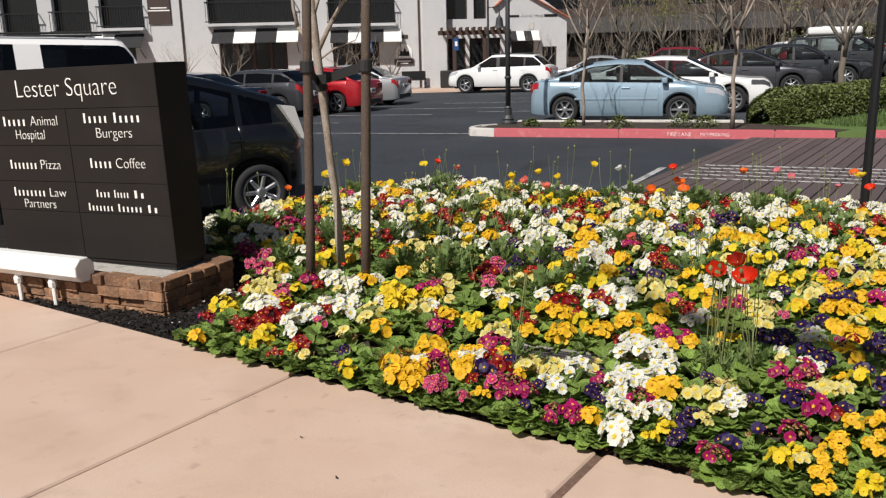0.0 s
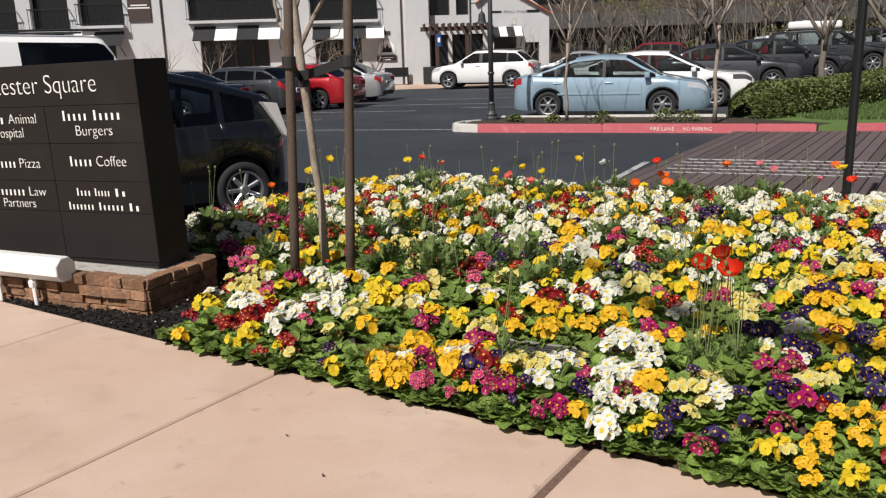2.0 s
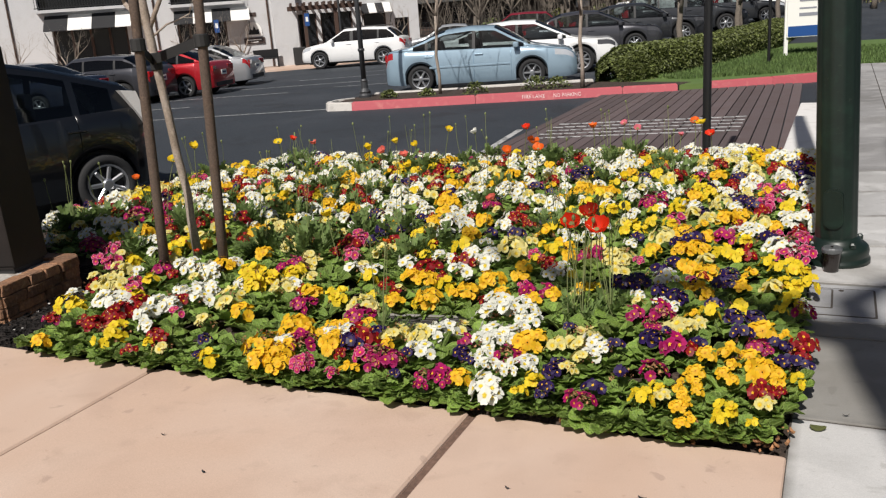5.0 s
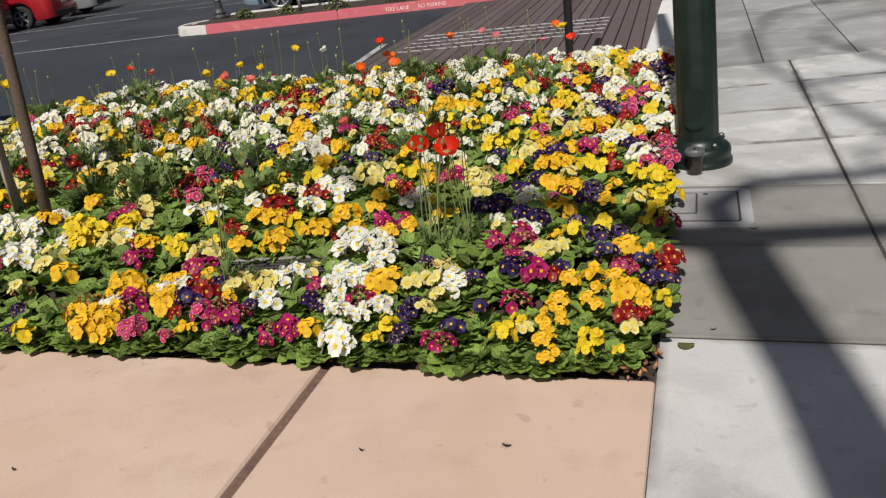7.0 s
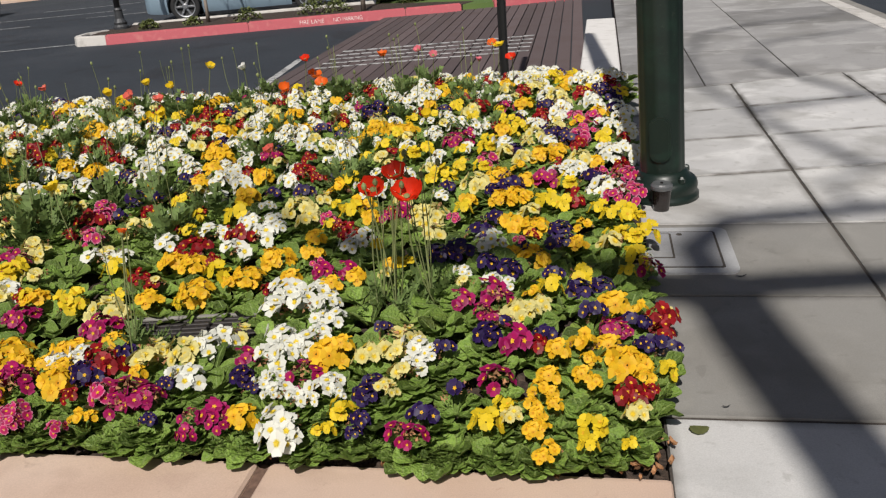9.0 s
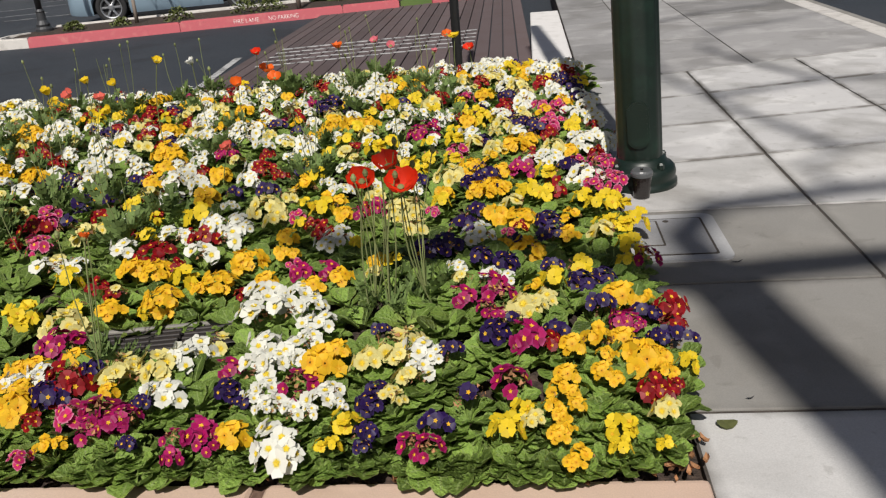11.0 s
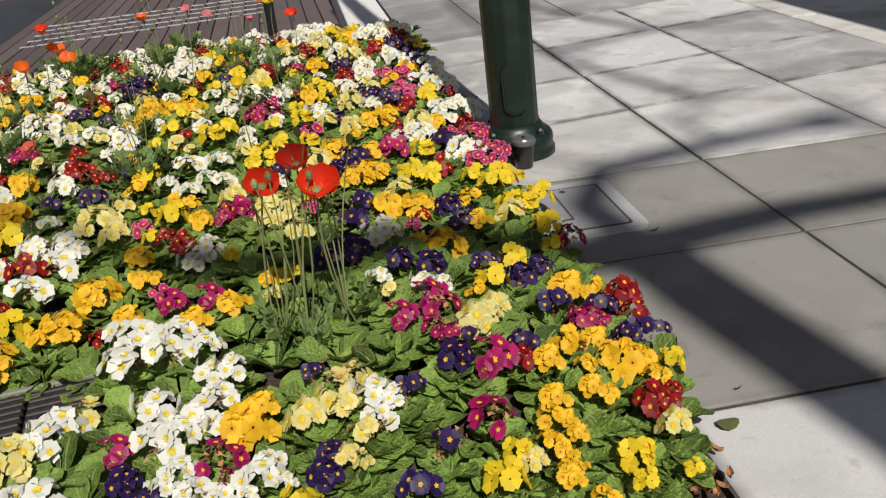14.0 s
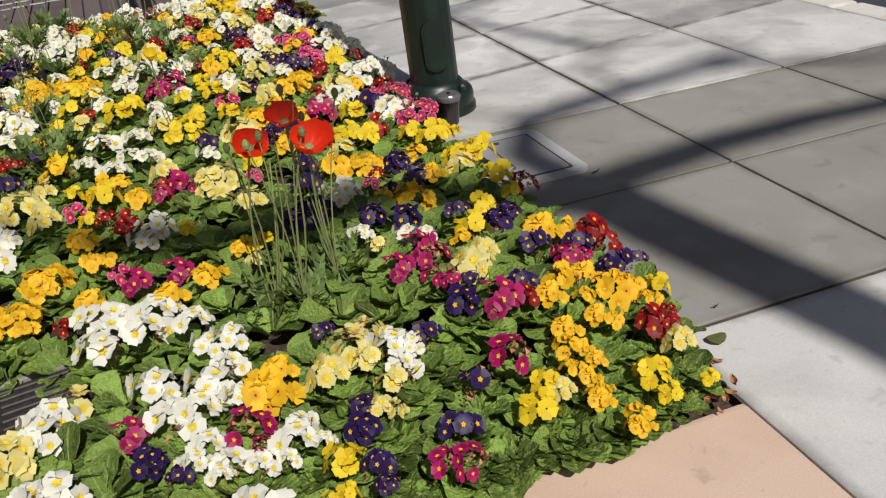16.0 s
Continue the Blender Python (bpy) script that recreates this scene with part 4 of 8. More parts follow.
# soil of the island, and the bark ground behind the kerbs
bm = bmesh.new()
isl = [(-9.25, 15.6), tuple(K0 + Vector((0.05, 0.12))), (-2.55, 17.0), (-2.4, 17.6), (-4.7, 18.4), (-9.3, 17.1), (-9.4, 16.3)]
prism(bm, isl, -0.5, -0.165)
tagged(part("island_soil", bm, M_SOIL), "dark bark-covered soil of the parking island", "soil", kind="structure")
kerb_run([(-9.3, 17.25), (-7.0, 17.9), (-4.6, 18.6)], [M_KERB], KTOP, 0.15, "kerb_stall", "pale concrete kerb at the head of the stalls")
lawn_poly = [(-2.6, 17.05), (-1.9, 17.25), (-0.9, 17.75), (0.1, 18.4), (1.2, 19.4), (6, 26), (4, 60), (-2.0, 60), (-3.9, 40), (-3.6, 30), (-4.3, 24), (-4.6, 18.7)]
bm = bmesh.new()
prism(bm, lawn_poly, -0.6, -0.17)
lawn = part("lawn_base", bm, M_LAWN)
tagged(lawn, "mown green lawn behind the red kerb", "lawn", kind="structure")


def blades(poly, n, h, zf, seed):
    r = random.Random(seed)
    vs, fs = [], []
    x0, x1, y0, y1 = min(p[0] for p in poly), max(p[0] for p in poly), min(p[1] for p in poly), max(p[1] for p in poly)
    while len(fs) < n:
        x, y = r.uniform(x0, x1), y0 + (y1 - y0) * r.random() ** 1.6
        hit = False
        for (ax, ay), (bx_, by_) in zip(poly, poly[1:] + poly[:1]):
            if (ay > y) != (by_ > y) and x < (bx_ - ax) * (y - ay) / (by_ - ay) + ax:
                hit = not hit
        if not hit:
            continue
        a, w = r.uniform(0, 6.28), r.uniform(0.01, 0.02)
        hh, ln = h * r.uniform(0.6, 1.3), r.uniform(0, 0.05)
        k = len(vs)
        z = zf(x, y)
        vs += [(x - w * math.cos(a), y - w * math.sin(a), z), (x + w * math.cos(a), y + w * math.sin(a), z), (x + ln * math.sin(a), y - ln * math.cos(a), z + hh)]
        fs.append((k, k + 1, k + 2))
    me = bpy.data.meshes.new("grass")
    me.from_pydata(vs, [], fs)
    return me


me = blades([(-2.6, 18.2), (0.9, 19.4), (3, 26), (-3.2, 26), (-4.0, 22), (-4.0, 19.2)], 22000, 0.09, lambda x, y: -0.17, 5)
me.materials.append(M_LAWN)
tagged(new("lawn_grass", me), "short green grass blades on the lawn", "grass", kind="stuff")


def hedge(name, path, width, height, n, seed, label):
    """A clipped hedge of many small leaves round a dark core."""
    r = random.Random(seed)
    root = thing(name, Matrix(), label, "hedge")
    core = bmesh.new()
    for k, ((ax, ay), (bx_, by_)) in enumerate(zip(path, path[1:])):
        if k == 0:
            ax, ay = ax + (bx_ - ax) * 0.5, ay + (by_ - ay) * 0.5
        d = math.hypot(bx_ - ax, by_ - ay)
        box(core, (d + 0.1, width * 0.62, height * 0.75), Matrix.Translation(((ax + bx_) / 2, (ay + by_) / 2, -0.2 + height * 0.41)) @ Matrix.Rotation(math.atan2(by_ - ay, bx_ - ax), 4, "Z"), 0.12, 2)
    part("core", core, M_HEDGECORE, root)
    vs, fs = [], []
    for k in range(n):
        i = r.randrange(len(path) - 1)
        (ax, ay), (bx_, by_) = path[i], path[i + 1]
        u = r.random()
        end = 0.35 + 0.65 * math.sqrt(min(1.0, u / 0.45)) if i == 0 else 1.0
        d = Vector((bx_ - ax, by_ - ay, 0)).normalized()
        s = Vector((-d.y, d.x, 0))
        a = r.uniform(-0.35, math.pi + 0.35)
        wob = 1 + 0.10 * noise.noise((ax + (bx_ - ax) * u, ay + (by_ - ay) * u, a * 2)) + r.uniform(-0.06, 0.05)
        ce, se = math.cos(a), math.sin(a)
        off = s * (math.copysign(abs(ce) ** 0.5, ce) * width / 2 * wob * end)
        p = Vector((ax + (bx_ - ax) * u, ay + (by_ - ay) * u, -0.18)) + off + Vector((0, 0, max(0.0, math.copysign(abs(se) ** 0.5, se)) * height * wob * end if se > 0 else r.uniform(0, 0.3)))
        q = Euler((r.uniform(-1, 1), r.uniform(-1, 1), r.uniform(0, 6.28))).to_matrix()
        L = r.uniform(0.03, 0.055)
        b = len(vs)
        vs += [tuple(p + q @ Vector(v)) for v in ((-L, 0, 0), (0, -L * 0.55, 0.01), (L, 0, 0), (0, L * 0.55, 0.01))]
        fs.append((b, b + 1, b + 2, b + 3))
    me = bpy.data.meshes.new("leaves")
    me.from_pydata(vs, [], fs)
    me.materials.append(M_HEDGE)
    o = new("leaves", me)
    o.parent = root
    tagged(o, kind="stuff")
    return root


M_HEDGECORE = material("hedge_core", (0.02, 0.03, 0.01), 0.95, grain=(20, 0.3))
hedge("clipped_hedge", [(-4.15, 18.1), (-3.5, 20.0), (-2.75, 23.0), (-2.0, 28.0), (-1.6, 34.0)], 1.25, 0.66, 42000, 8, "clipped green hedge along the heads of the stalls")
for k, (x, y, s) in enumerate(((-6.6, 16.75, 0.3), (-5.4, 17.1, 0.35), (-5.0, 17.3, 0.3), (-8.4, 16.3, 0.22), (-7.6, 16.5, 0.2))):
    r = random.Random(k)
    bm = bmesh.new()
    for q in range(260):
        a, e, d = r.uniform(0, 6.28), r.uniform(0, 1.5), s * r.uniform(0.5, 1)
        p = Vector((x + d * math.cos(a) * math.cos(e), y + d * math.sin(a) * math.cos(e), -0.17 + d * 0.8 * math.sin(e)))
        m3 = Matrix.Translation(p) @ Euler((r.uniform(-1, 1), r.uniform(-1, 1), r.uniform(0, 6))).to_matrix().to_4x4()
        bm.faces.new([bm.verts.new(m3 @ Vector(v)) for v in ((-0.03, 0, 0), (0, -0.018, 0), (0.03, 0, 0), (0, 0.018, 0))])
    tagged(part("low_shrub", bm, M_HEDGE), "low green shrub on the parking island", "shrub", "shrubs on the island")


# ---- bare trees ----
def grow(bm, p, d, length, r, depth, rng, spread, tips=None, up=0.25, n=5):
    pts, rad = [p], [r]
    for i in range(3):
        d = (d + Vector((rng.uniform(-0.16, 0.16), rng.uniform(-0.16, 0.16), rng.uniform(-0.05, 0.10)))).normalized()
        p = p + d * length / 3
        pts.append(p)
        rad.append(r * (1 - 0.13 * (i + 1)))
    tube(bm, pts, rad, n)
    if depth == 0:
        if tips is not None:
            tips.append(p)
        return
    for k in range(rng.choice((2, 3, 3) if depth > 1 else (2, 3))):
        a = rng.uniform(0, 6.28)
        side = d.cross(Vector((math.cos(a), math.sin(a), 0.3))).normalized()
        nd = (d * (1 - spread * 0.5) + side * spread * rng.uniform(0.6, 1.2) + Vector((0, 0, up))).normalized()
        at = pts[-1] if k == 0 else pts[rng.choice((1, 2, 3))]
        grow(bm, at, nd, length * rng.uniform(0.62, 0.85), rad[-1] * rng.uniform(0.55, 0.78), depth - 1, rng, spread, tips, up, max(3, n - 1))


def bare_tree(x, y, z, h, r, seed, label, depth=4, spread=0.55, bark=None, name="bare_tree", leaf=None, lean=(0, 0), fork=0.42):
    rng = random.Random(seed)
    root = thing(name, Matrix.Translation((x, y, z)), label, "tree", "bare trees round the car park")
    bm = bmesh.new()
    pts = [Vector((lean[0] * h * u + 0.02 * math.sin(9 * u), lean[1] * h * u + 0.02 * math.cos(7 * u), h * fork * u)) for u in (0, 0.25, 0.5, 0.75, 1.0)]
    tube(bm, pts, [r * 1.25, r, r * 0.95, r * 0.9, r * 0.82], 8)
    part("trunk", bm, bark or M_BARK, root, smooth=True)
    bm = bmesh.new()
    tips = []
    for k in range(4):
        a = k * 1.57 + rng.uniform(-0.5, 0.5)
        d = Vector((math.cos(a) * spread * 1.1, math.sin(a) * spread * 1.1, 1.0)).normalized()
        grow(bm, pts[-1 if k < 3 else -2], d, h * 0.24, r * 0.7, depth, rng, spread, tips)
    part("branch_work", bm, bark or M_TWIG, root, smooth=True)
    if leaf:
        bm = bmesh.new()
        for p in tips:
            for q in range(leaf[1]):
                c = p + Vector([rng.uniform(-1, 1) * leaf[2] for _ in range(3)])
                m3 = Matrix.Translation(c) @ Euler((rng.uniform(-2, 2), rng.uniform(-2, 2), rng.uniform(0, 6))).to_matrix().to_4x4()
                s = rng.uniform(0.03, 0.07)
                bm.faces.new([bm.verts.new(m3 @ Vector(v)) for v in ((-s, 0, 0), (0, -s * 0.6, 0), (s, 0, 0), (0, s * 0.6, 0))])
        tagged(part("crown", bm, leaf[0], root), kind="stuff")
    return root


M_OLIVE = material("olive_leaf", (0.15, 0.16, 0.035), 0.7, island=0.5)
bare_tree(-7.42, 16.75, -0.17, 3.8, 0.032, 21, "slender bare young tree with pale bark on the island", 4, bark=M_BARK)
bare_tree(-4.42, 17.05, -0.17, 4.4, 0.040, 22, "slender bare young tree with pale bark on the island", 4, bark=M_BARK)
for k, (x, y, h, r) in enumerate(((-4.4, 28.3, 5.0, 0.10), (-2.9, 30.5, 5.2, 0.10), (-3.3, 35.0, 5.0, 0.09), (-2.2, 38.5, 5.0, 0.1), (-13.5, 47.0, 6.5, 0.12), (-10.5, 49, 6.0, 0.11), (-17.5, 49, 6.0, 0.10), (-8.0, 50.0, 6.0, 0.12), (-5.2, 49, 6.5, 0.12), (-2.5, 52, 6.0, 0.12), (1.5, 46, 6.0, 0.12), (-20.5, 50.5, 7.5, 0.13), (-15.5, 52.5, 8.0, 0.14), (-12.0, 54, 8.0, 0.14), (-6.8, 54.5, 8.0, 0.14), (-3.8, 55.5, 8.5, 0.14), (0.2, 55, 8.0, 0.13), (3.5, 52, 8.0, 0.13), (-18.2, 45.5, 5.0, 0.08), (-9.0, 46.5, 5.5, 0.09))):
    bare_tree(x, y, ground_z(x, y) if x < -3.8 else max(-0.17, ground_z(x, y)), h, r, 30 + k, "bare deciduous tree beside the car park", 4, 0.6, M_TWIG, leaf=(M_OLIVE, 4, 0.3) if k in (4, 5, 6, 7, 8, 9, 11, 12, 13, 14, 15, 16) else None, fork=0.3)
for k, (x, y) in enumerate(((-29.2, 33.9), (-24.0, 29.5), (-30.8, 28.0), (-27.5, 35.8), (-33.5, 27.5), (-20.5, 39.0))):
    bare_tree(x + 0.8, y - 0.6, ground_z(x, y), 3.3, 0.05, 60 + k, "small bare ornamental tree in front of the shops", 4, 0.6, M_BARK, fork=0.25)
# a thicket of bare stems before the brown building
rq = random.Random(77)
bm = bmesh.new()
for k in range(260):
    x = rq.uniform(-24, 6)
    y = 50.5 + 0.28 * (x + 16) + rq.uniform(-3, 3)
    p = Vector((x, y, ground_z(x, y)))
    d = Vector((rq.uniform(-0.35, 0.35), rq.uniform(-0.2, 0.2), 1)).normalized()
    h = rq.uniform(1.5, 6.0)
    pts = [p + d * h * u + Vector((rq.uniform(-0.15, 0.15), 0, 0)) * u for u in (0, 0.35, 0.7, 1.0)]
    tube(bm, pts, [0.024, 0.019, 0.013, 0.006], 3)
    for q in range(6):
        a = pts[rq.choice((1, 2))]
        tube(bm, [a, a + Vector((rq.uniform(-0.8, 0.8), rq.uniform(-0.3, 0.3), rq.uniform(0.3, 1.2)))], [0.010, 0.004], 3)
tagged(part("bare_thicket", bm, M_TWIG), "thicket of bare brown stems before the brown building", "thicket", kind="stuff")
# shrubs in front of the brown building
for k in range(16):
    r = random.Random(100 + k)
    x, y = -19 + 1.9 * k, 50.5 + 0.5 * k + r.uniform(-1.5, 1.5)
    bm = bmesh.new()
    s = r.uniform(0.9, 1.6)
    for q in range(420):
        a, e, d = r.uniform(0, 6.28), r.uniform(0, 1.5), s * r.uniform(0.45, 1) ** 0.7
        p = Vector((x + d * math.cos(a) * math.cos(e), y + d * math.sin(a) * math.cos(e), ground_z(x, y) + d * 1.3 * math.sin(e)))
        m3 = Matrix.Translation(p) @ Euler((r.uniform(-1, 1), r.uniform(-1, 1), r.uniform(0, 6))).to_matrix().to_4x4()
        L = r.uniform(0.06, 0.11)
        bm.faces.new([bm.verts.new(m3 @ Vector(v)) for v in ((-L, 0, 0), (0, -L * 0.6, 0), (L, 0, 0), (0, L * 0.6, 0))])
    tagged(part("garden_shrub", bm, M_OLIVE if k % 3 else M_HEDGE), "olive green shrub before the brown building", "shrub", "shrubs before the brown building")


# ---- lamp post on the island, thin posts, property board ----
lp = thing("street_lamp", Matrix.Translation((-9.12, 16.55, -0.17)), "dark grey lamp post on a moulded base", "street lamp")
bm = bmesh.new()
lathe(bm, [(0.15, 0), (0.15, 0.05), (0.12, 0.09), (0.13, 0.13), (0.085, 0.2), (0.075, 0.34), (0.085, 0.36), (0.06, 0.40)], n=16)
part("base", bm, M_LAMPGREY, lp, smooth=False)
bm = bmesh.new()
lathe(bm, [(0.057, 0.38), (0.05, 2.0), (0.042, 4.2)], n=14)
lathe(bm, [(0.07, 0.98), (0.075, 1.01), (0.07, 1.04)], n=14)
part("pole", bm, M_LAMPGREY, lp, smooth=True)
bm = bmesh.new()
lathe(bm, [(0.05, 4.2), (0.18, 4.3), (0.2, 4.6), (0.24, 4.7), (0.02, 4.85)], n=12)
part("lantern", bm, M_LAMPGREY, lp)
lp = thing("wall_lantern", B @ Matrix.Translation((3.0, -2.2, BZ)), "grey bell-shaped lantern on a tall bracket post", "street lamp")
bm = bmesh.new()
tube(bm, [(-0.45, 0, 0), (-0.45, 0, 4.4)], 0.05, 8)
part("pole", bm, M_LAMPGREY, lp)
bm = bmesh.new()
tube(bm, [(-0.45, 0, 3.9), (0.12, 0, 3.95)], 0.025, 6)
part("arm", bm, M_LAMPGREY, lp)
bm = bmesh.new()
lathe(bm, [(0.28, 2.95), (0.2, 3.05), (0.15, 3.4), (0.03, 3.55), (0.02, 3.95)], Matrix.Translation((0.1, 0, 0)), 14)
part("bell_shade", bm, M_LAMPGREY, lp)
bm = bmesh.new()
tube(bm, [(0, 0, 0), (0.01, 0, 3.4)], 0.036, 10)
tagged(part("black_post", bm, M_BLACK), "thin black metal post at the back of the bed", "post").matrix_world = Matrix.Translation((-0.79, 8.03, -0.05))
rb = thing("property_board", Matrix.Translation((-1.0, 23.6, -0.17)) @ Matrix.Rotation(0.28, 4, "Z"), "white property board on white posts on the lawn", "sign")
bm = bmesh.new()
box(bm, (0.95, 0.05, 1.6), Matrix.Translation((0.45, 0, 1.25)), 0.006)
bd = part("panel", bm, M_WHITE, rb)
for x in (-0.02, 0.92):
    bm = bmesh.new()
    box(bm, (0.09, 0.09, 2.1), Matrix.Translation((x, 0.075, 1.05)), 0.008)
    part("post", bm, M_WHITE, rb)
for z0, z1, x0, x1, mt in ((1.72, 1.95, 0.12, 0.32, M_BLUESIGN), (1.45, 1.5, 0.25, 0.6, M_MARK), (1.30, 1.38, 0.25, 0.75, M_MARK), (1.12, 1.16, 0.25, 0.65, M_MARK), (0.95, 1.03, 0.25, 0.75, M_MARK), (0.47, 0.72, 0.0, 0.9, M_BLUESIGN)):
    bm = bmesh.new()
    box(bm, (x1 - x0, 0.004, z1 - z0), Matrix.Translation(((x0 + x1) / 2, -0.029, (z0 + z1) / 2)))
    part("printed_bar", bm, mt, bd)
bm = bmesh.new()
tube(bm, [(0, 0, 0), (0, 0, 3.0)], 0.035, 8)
tagged(part("black_post", bm, M_BLACK), "thin black metal post on the lawn", "post").matrix_world = Matrix.Translation((-1.25, 21.2, -0.2))

# ---- the flower bed ----
def petal_material(name, base, trans=0.3, rough=0.6, island=0.16, stains=(), bump=None, heart=None, rim=None):
    """Thin leaf or petal: diffuse and gloss with some light let through. heart, rim: (colour, from, to) tints along the piece's
    "rad" value, which runs from 0 at a flower's throat or a leaf's midrib to 1 at the edge."""
    m = material(name, base, rough, island=island, spec=0.3, spots=stains, bump=bump)
    nt = m.node_tree
    bs, out = nt.nodes["Principled BSDF"], nt.nodes["Material Output"]
    col = bs.inputs["Base Color"].links[0].from_socket
    if heart or rim:
        rad = nt.nodes.new("ShaderNodeAttribute")
        rad.attribute_name = "rad"
        for tint in (heart, rim):
            if tint:
                mr, mc = nt.nodes.new("ShaderNodeMapRange"), nt.nodes.new("ShaderNodeMix")
                mr.inputs["From Min"].default_value, mr.inputs["From Max"].default_value = tint[1], tint[2]
                nt.links.new(rad.outputs["Fac"], mr.inputs["Value"])
                mc.data_type = "RGBA"
                mc.inputs["B"].default_value = (*tint[0], 1)
                nt.links.new(mr.outputs[0], mc.inputs["Factor"])
                nt.links.new(col, mc.inputs["A"])
                col = mc.outputs["Result"]
        nt.links.new(col, bs.inputs["Base Color"])
    tr, mx = nt.nodes.new("ShaderNodeBsdfTranslucent"), nt.nodes.new("ShaderNodeMixShader")
    nt.links.new(col, tr.inputs["Color"])
    mx.inputs[0].default_value = trans
    nt.links.new(bs.outputs[0], mx.inputs[1])
    nt.links.new(tr.outputs[0], mx.inputs[2])
    nt.links.new(mx.outputs[0], out.inputs["Surface"])
    return m


M_LEAF = petal_material("primrose_leaf", (0.168, 0.252, 0.048), 0.16, 0.42, 0.62, stains=((130.0, 0.48, 0.57, (0.085, 0.14, 0.028), 0.5), (14.0, 0.52, 0.72, (0.07, 0.13, 0.024), 0.55), (5.0, 0.60, 0.75, (0.27, 0.28, 0.06), 0.5)), bump=(110, 0.9, 0.012),
                        heart=((0.24, 0.32, 0.10), 0.10, 0.02), rim=((0.22, 0.28, 0.08), 0.86, 1.0))
M_FERN = petal_material("poppy_foliage", (0.15, 0.215, 0.065), 0.3, 0.65, 0.35)
M_STEM = petal_material("green_stem", (0.20, 0.23, 0.09), 0.1, 0.6, 0.3)
M_EYE = petal_material("yellow_eye", (0.66, 0.38, 0.02), 0.15, 0.6, 0.15)
M_EYEPALE = petal_material("pale_yellow_eye", (0.68, 0.50, 0.035), 0.15, 0.6, 0.15)
M_WITHER = petal_material("withered_petal", (0.34, 0.175, 0.085), 0.2, 0.8, 0.55)
PETAL = {
    "white": petal_material("white_petal", (0.72, 0.72, 0.64), 0.22, 0.6, 0.10, heart=((0.62, 0.55, 0.12), 0.42, 0.22)),
    "cream": petal_material("cream_petal", (0.68, 0.61, 0.24), 0.25, 0.6, 0.16, heart=((0.66, 0.48, 0.05), 0.60, 0.30)),
    "yellow": petal_material("yellow_petal", (0.72, 0.53, 0.02), 0.25, 0.6, 0.16),
    "golden": petal_material("golden_petal", (0.75, 0.45, 0.016), 0.25, 0.6, 0.16, heart=((0.66, 0.31, 0.008), 0.5, 0.2)),
    "red": petal_material("red_petal", (0.23, 0.004, 0.008), 0.2, 0.5, 0.35),
    "magenta": petal_material("magenta_petal", (0.30, 0.005, 0.080), 0.2, 0.5, 0.45, rim=((0.36, 0.022, 0.14), 0.7, 1.1)),
    "pink": petal_material("pink_petal", (0.46, 0.018, 0.12), 0.22, 0.6, 0.25, rim=((0.62, 0.24, 0.34), 0.75, 1.05)),
    "purple": petal_material("purple_petal", (0.018, 0.006, 0.055), 0.12, 0.5, 0.4, rim=((0.030, 0.014, 0.085), 0.8, 1.05)),
}
POPPY = {
    "red": petal_material("red_poppy_petal", (0.70, 0.032, 0.008), 0.3, 0.5, 0.2),
    "orange": petal_material("orange_poppy_petal", (0.80, 0.14, 0.015), 0.35, 0.5, 0.1),
    "coral": petal_material("coral_poppy_petal", (0.78, 0.16, 0.12), 0.35, 0.5, 0.1),
    "pink": petal_material("pink_poppy_petal", (0.75, 0.20, 0.25), 0.35, 0.5, 0.1),
    "yellow": petal_material("yellow_poppy_petal", (0.82, 0.58, 0.02), 0.35, 0.5, 0.08),
    "white": petal_material("white_poppy_petal", (0.80, 0.80, 0.76), 0.35, 0.5, 0.05),
}
rnd = random.Random(11)


def bloom(bm, m, r, eye=0.30, cup=0.15):
    """One five-petalled primrose flower, rounded notched petals round a star-shaped eye; m: its pose, z along its axis."""
    rad = bm.verts.layers.float.get("rad") or bm.verts.layers.float.new("rad")
    turn = rnd.uniform(0, 6.28)
    for k in range(5):
        a0 = turn + k * 2 * math.pi / 5 + rnd.uniform(-0.08, 0.08)
        rr = r * rnd.uniform(0.92, 1.10)
        lift = rnd.uniform(-0.14, 0.16) * r
        roll = rnd.uniform(-0.09, 0.09) * r
        rows = []
        for q, w, notch in ((0.10, 0.62, 1.0), (0.50, 0.68, 1.0), (0.84, 0.66, 1.02), (1.05, 0.40, 0.90)):
            row = []
            for d in (-w, 0.0, w):
                q2 = q * (notch if d == 0 else 1.0)
                sgn = (d > 0) - (d < 0)
                z = cup * r * q + lift * q * q + roll * q * sgn - (0.0 if d == 0 else 0.06 * r * q) + 0.03 * r * (k % 3) * q + rnd.uniform(-0.07, 0.07) * r * q * q
                v = bm.verts.new(m @ Vector((q2 * rr * math.cos(a0 + d), q2 * rr * math.sin(a0 + d), z)))
                v[rad] = q
                row.append(v)
            rows.append(row)
        for a, b in zip(rows, rows[1:]):
            for n in range(2):
                bm.faces.new((a[n], b[n], b[n + 1], a[n + 1])).smooth = True
    if eye:
        e = [bm.verts.new(m @ Vector((eye * r * (1 if k % 2 else 0.6) * math.cos(turn + k * 0.6283), eye * r * (1 if k % 2 else 0.6) * math.sin(turn + k * 0.6283), (cup * eye + 0.07) * r))) for k in range(10)]
        top = bm.verts.new(m @ Vector((0, 0, 0.01 * r)))
        for k in range(10):
            bm.faces.new((top, e[k], e[(k + 1) % 10])).material_index = 1


def axis_pose(p, n):
    return Matrix.Translation(p) @ Vector(n).to_track_quat("Z", "Y").to_matrix().to_4x4()


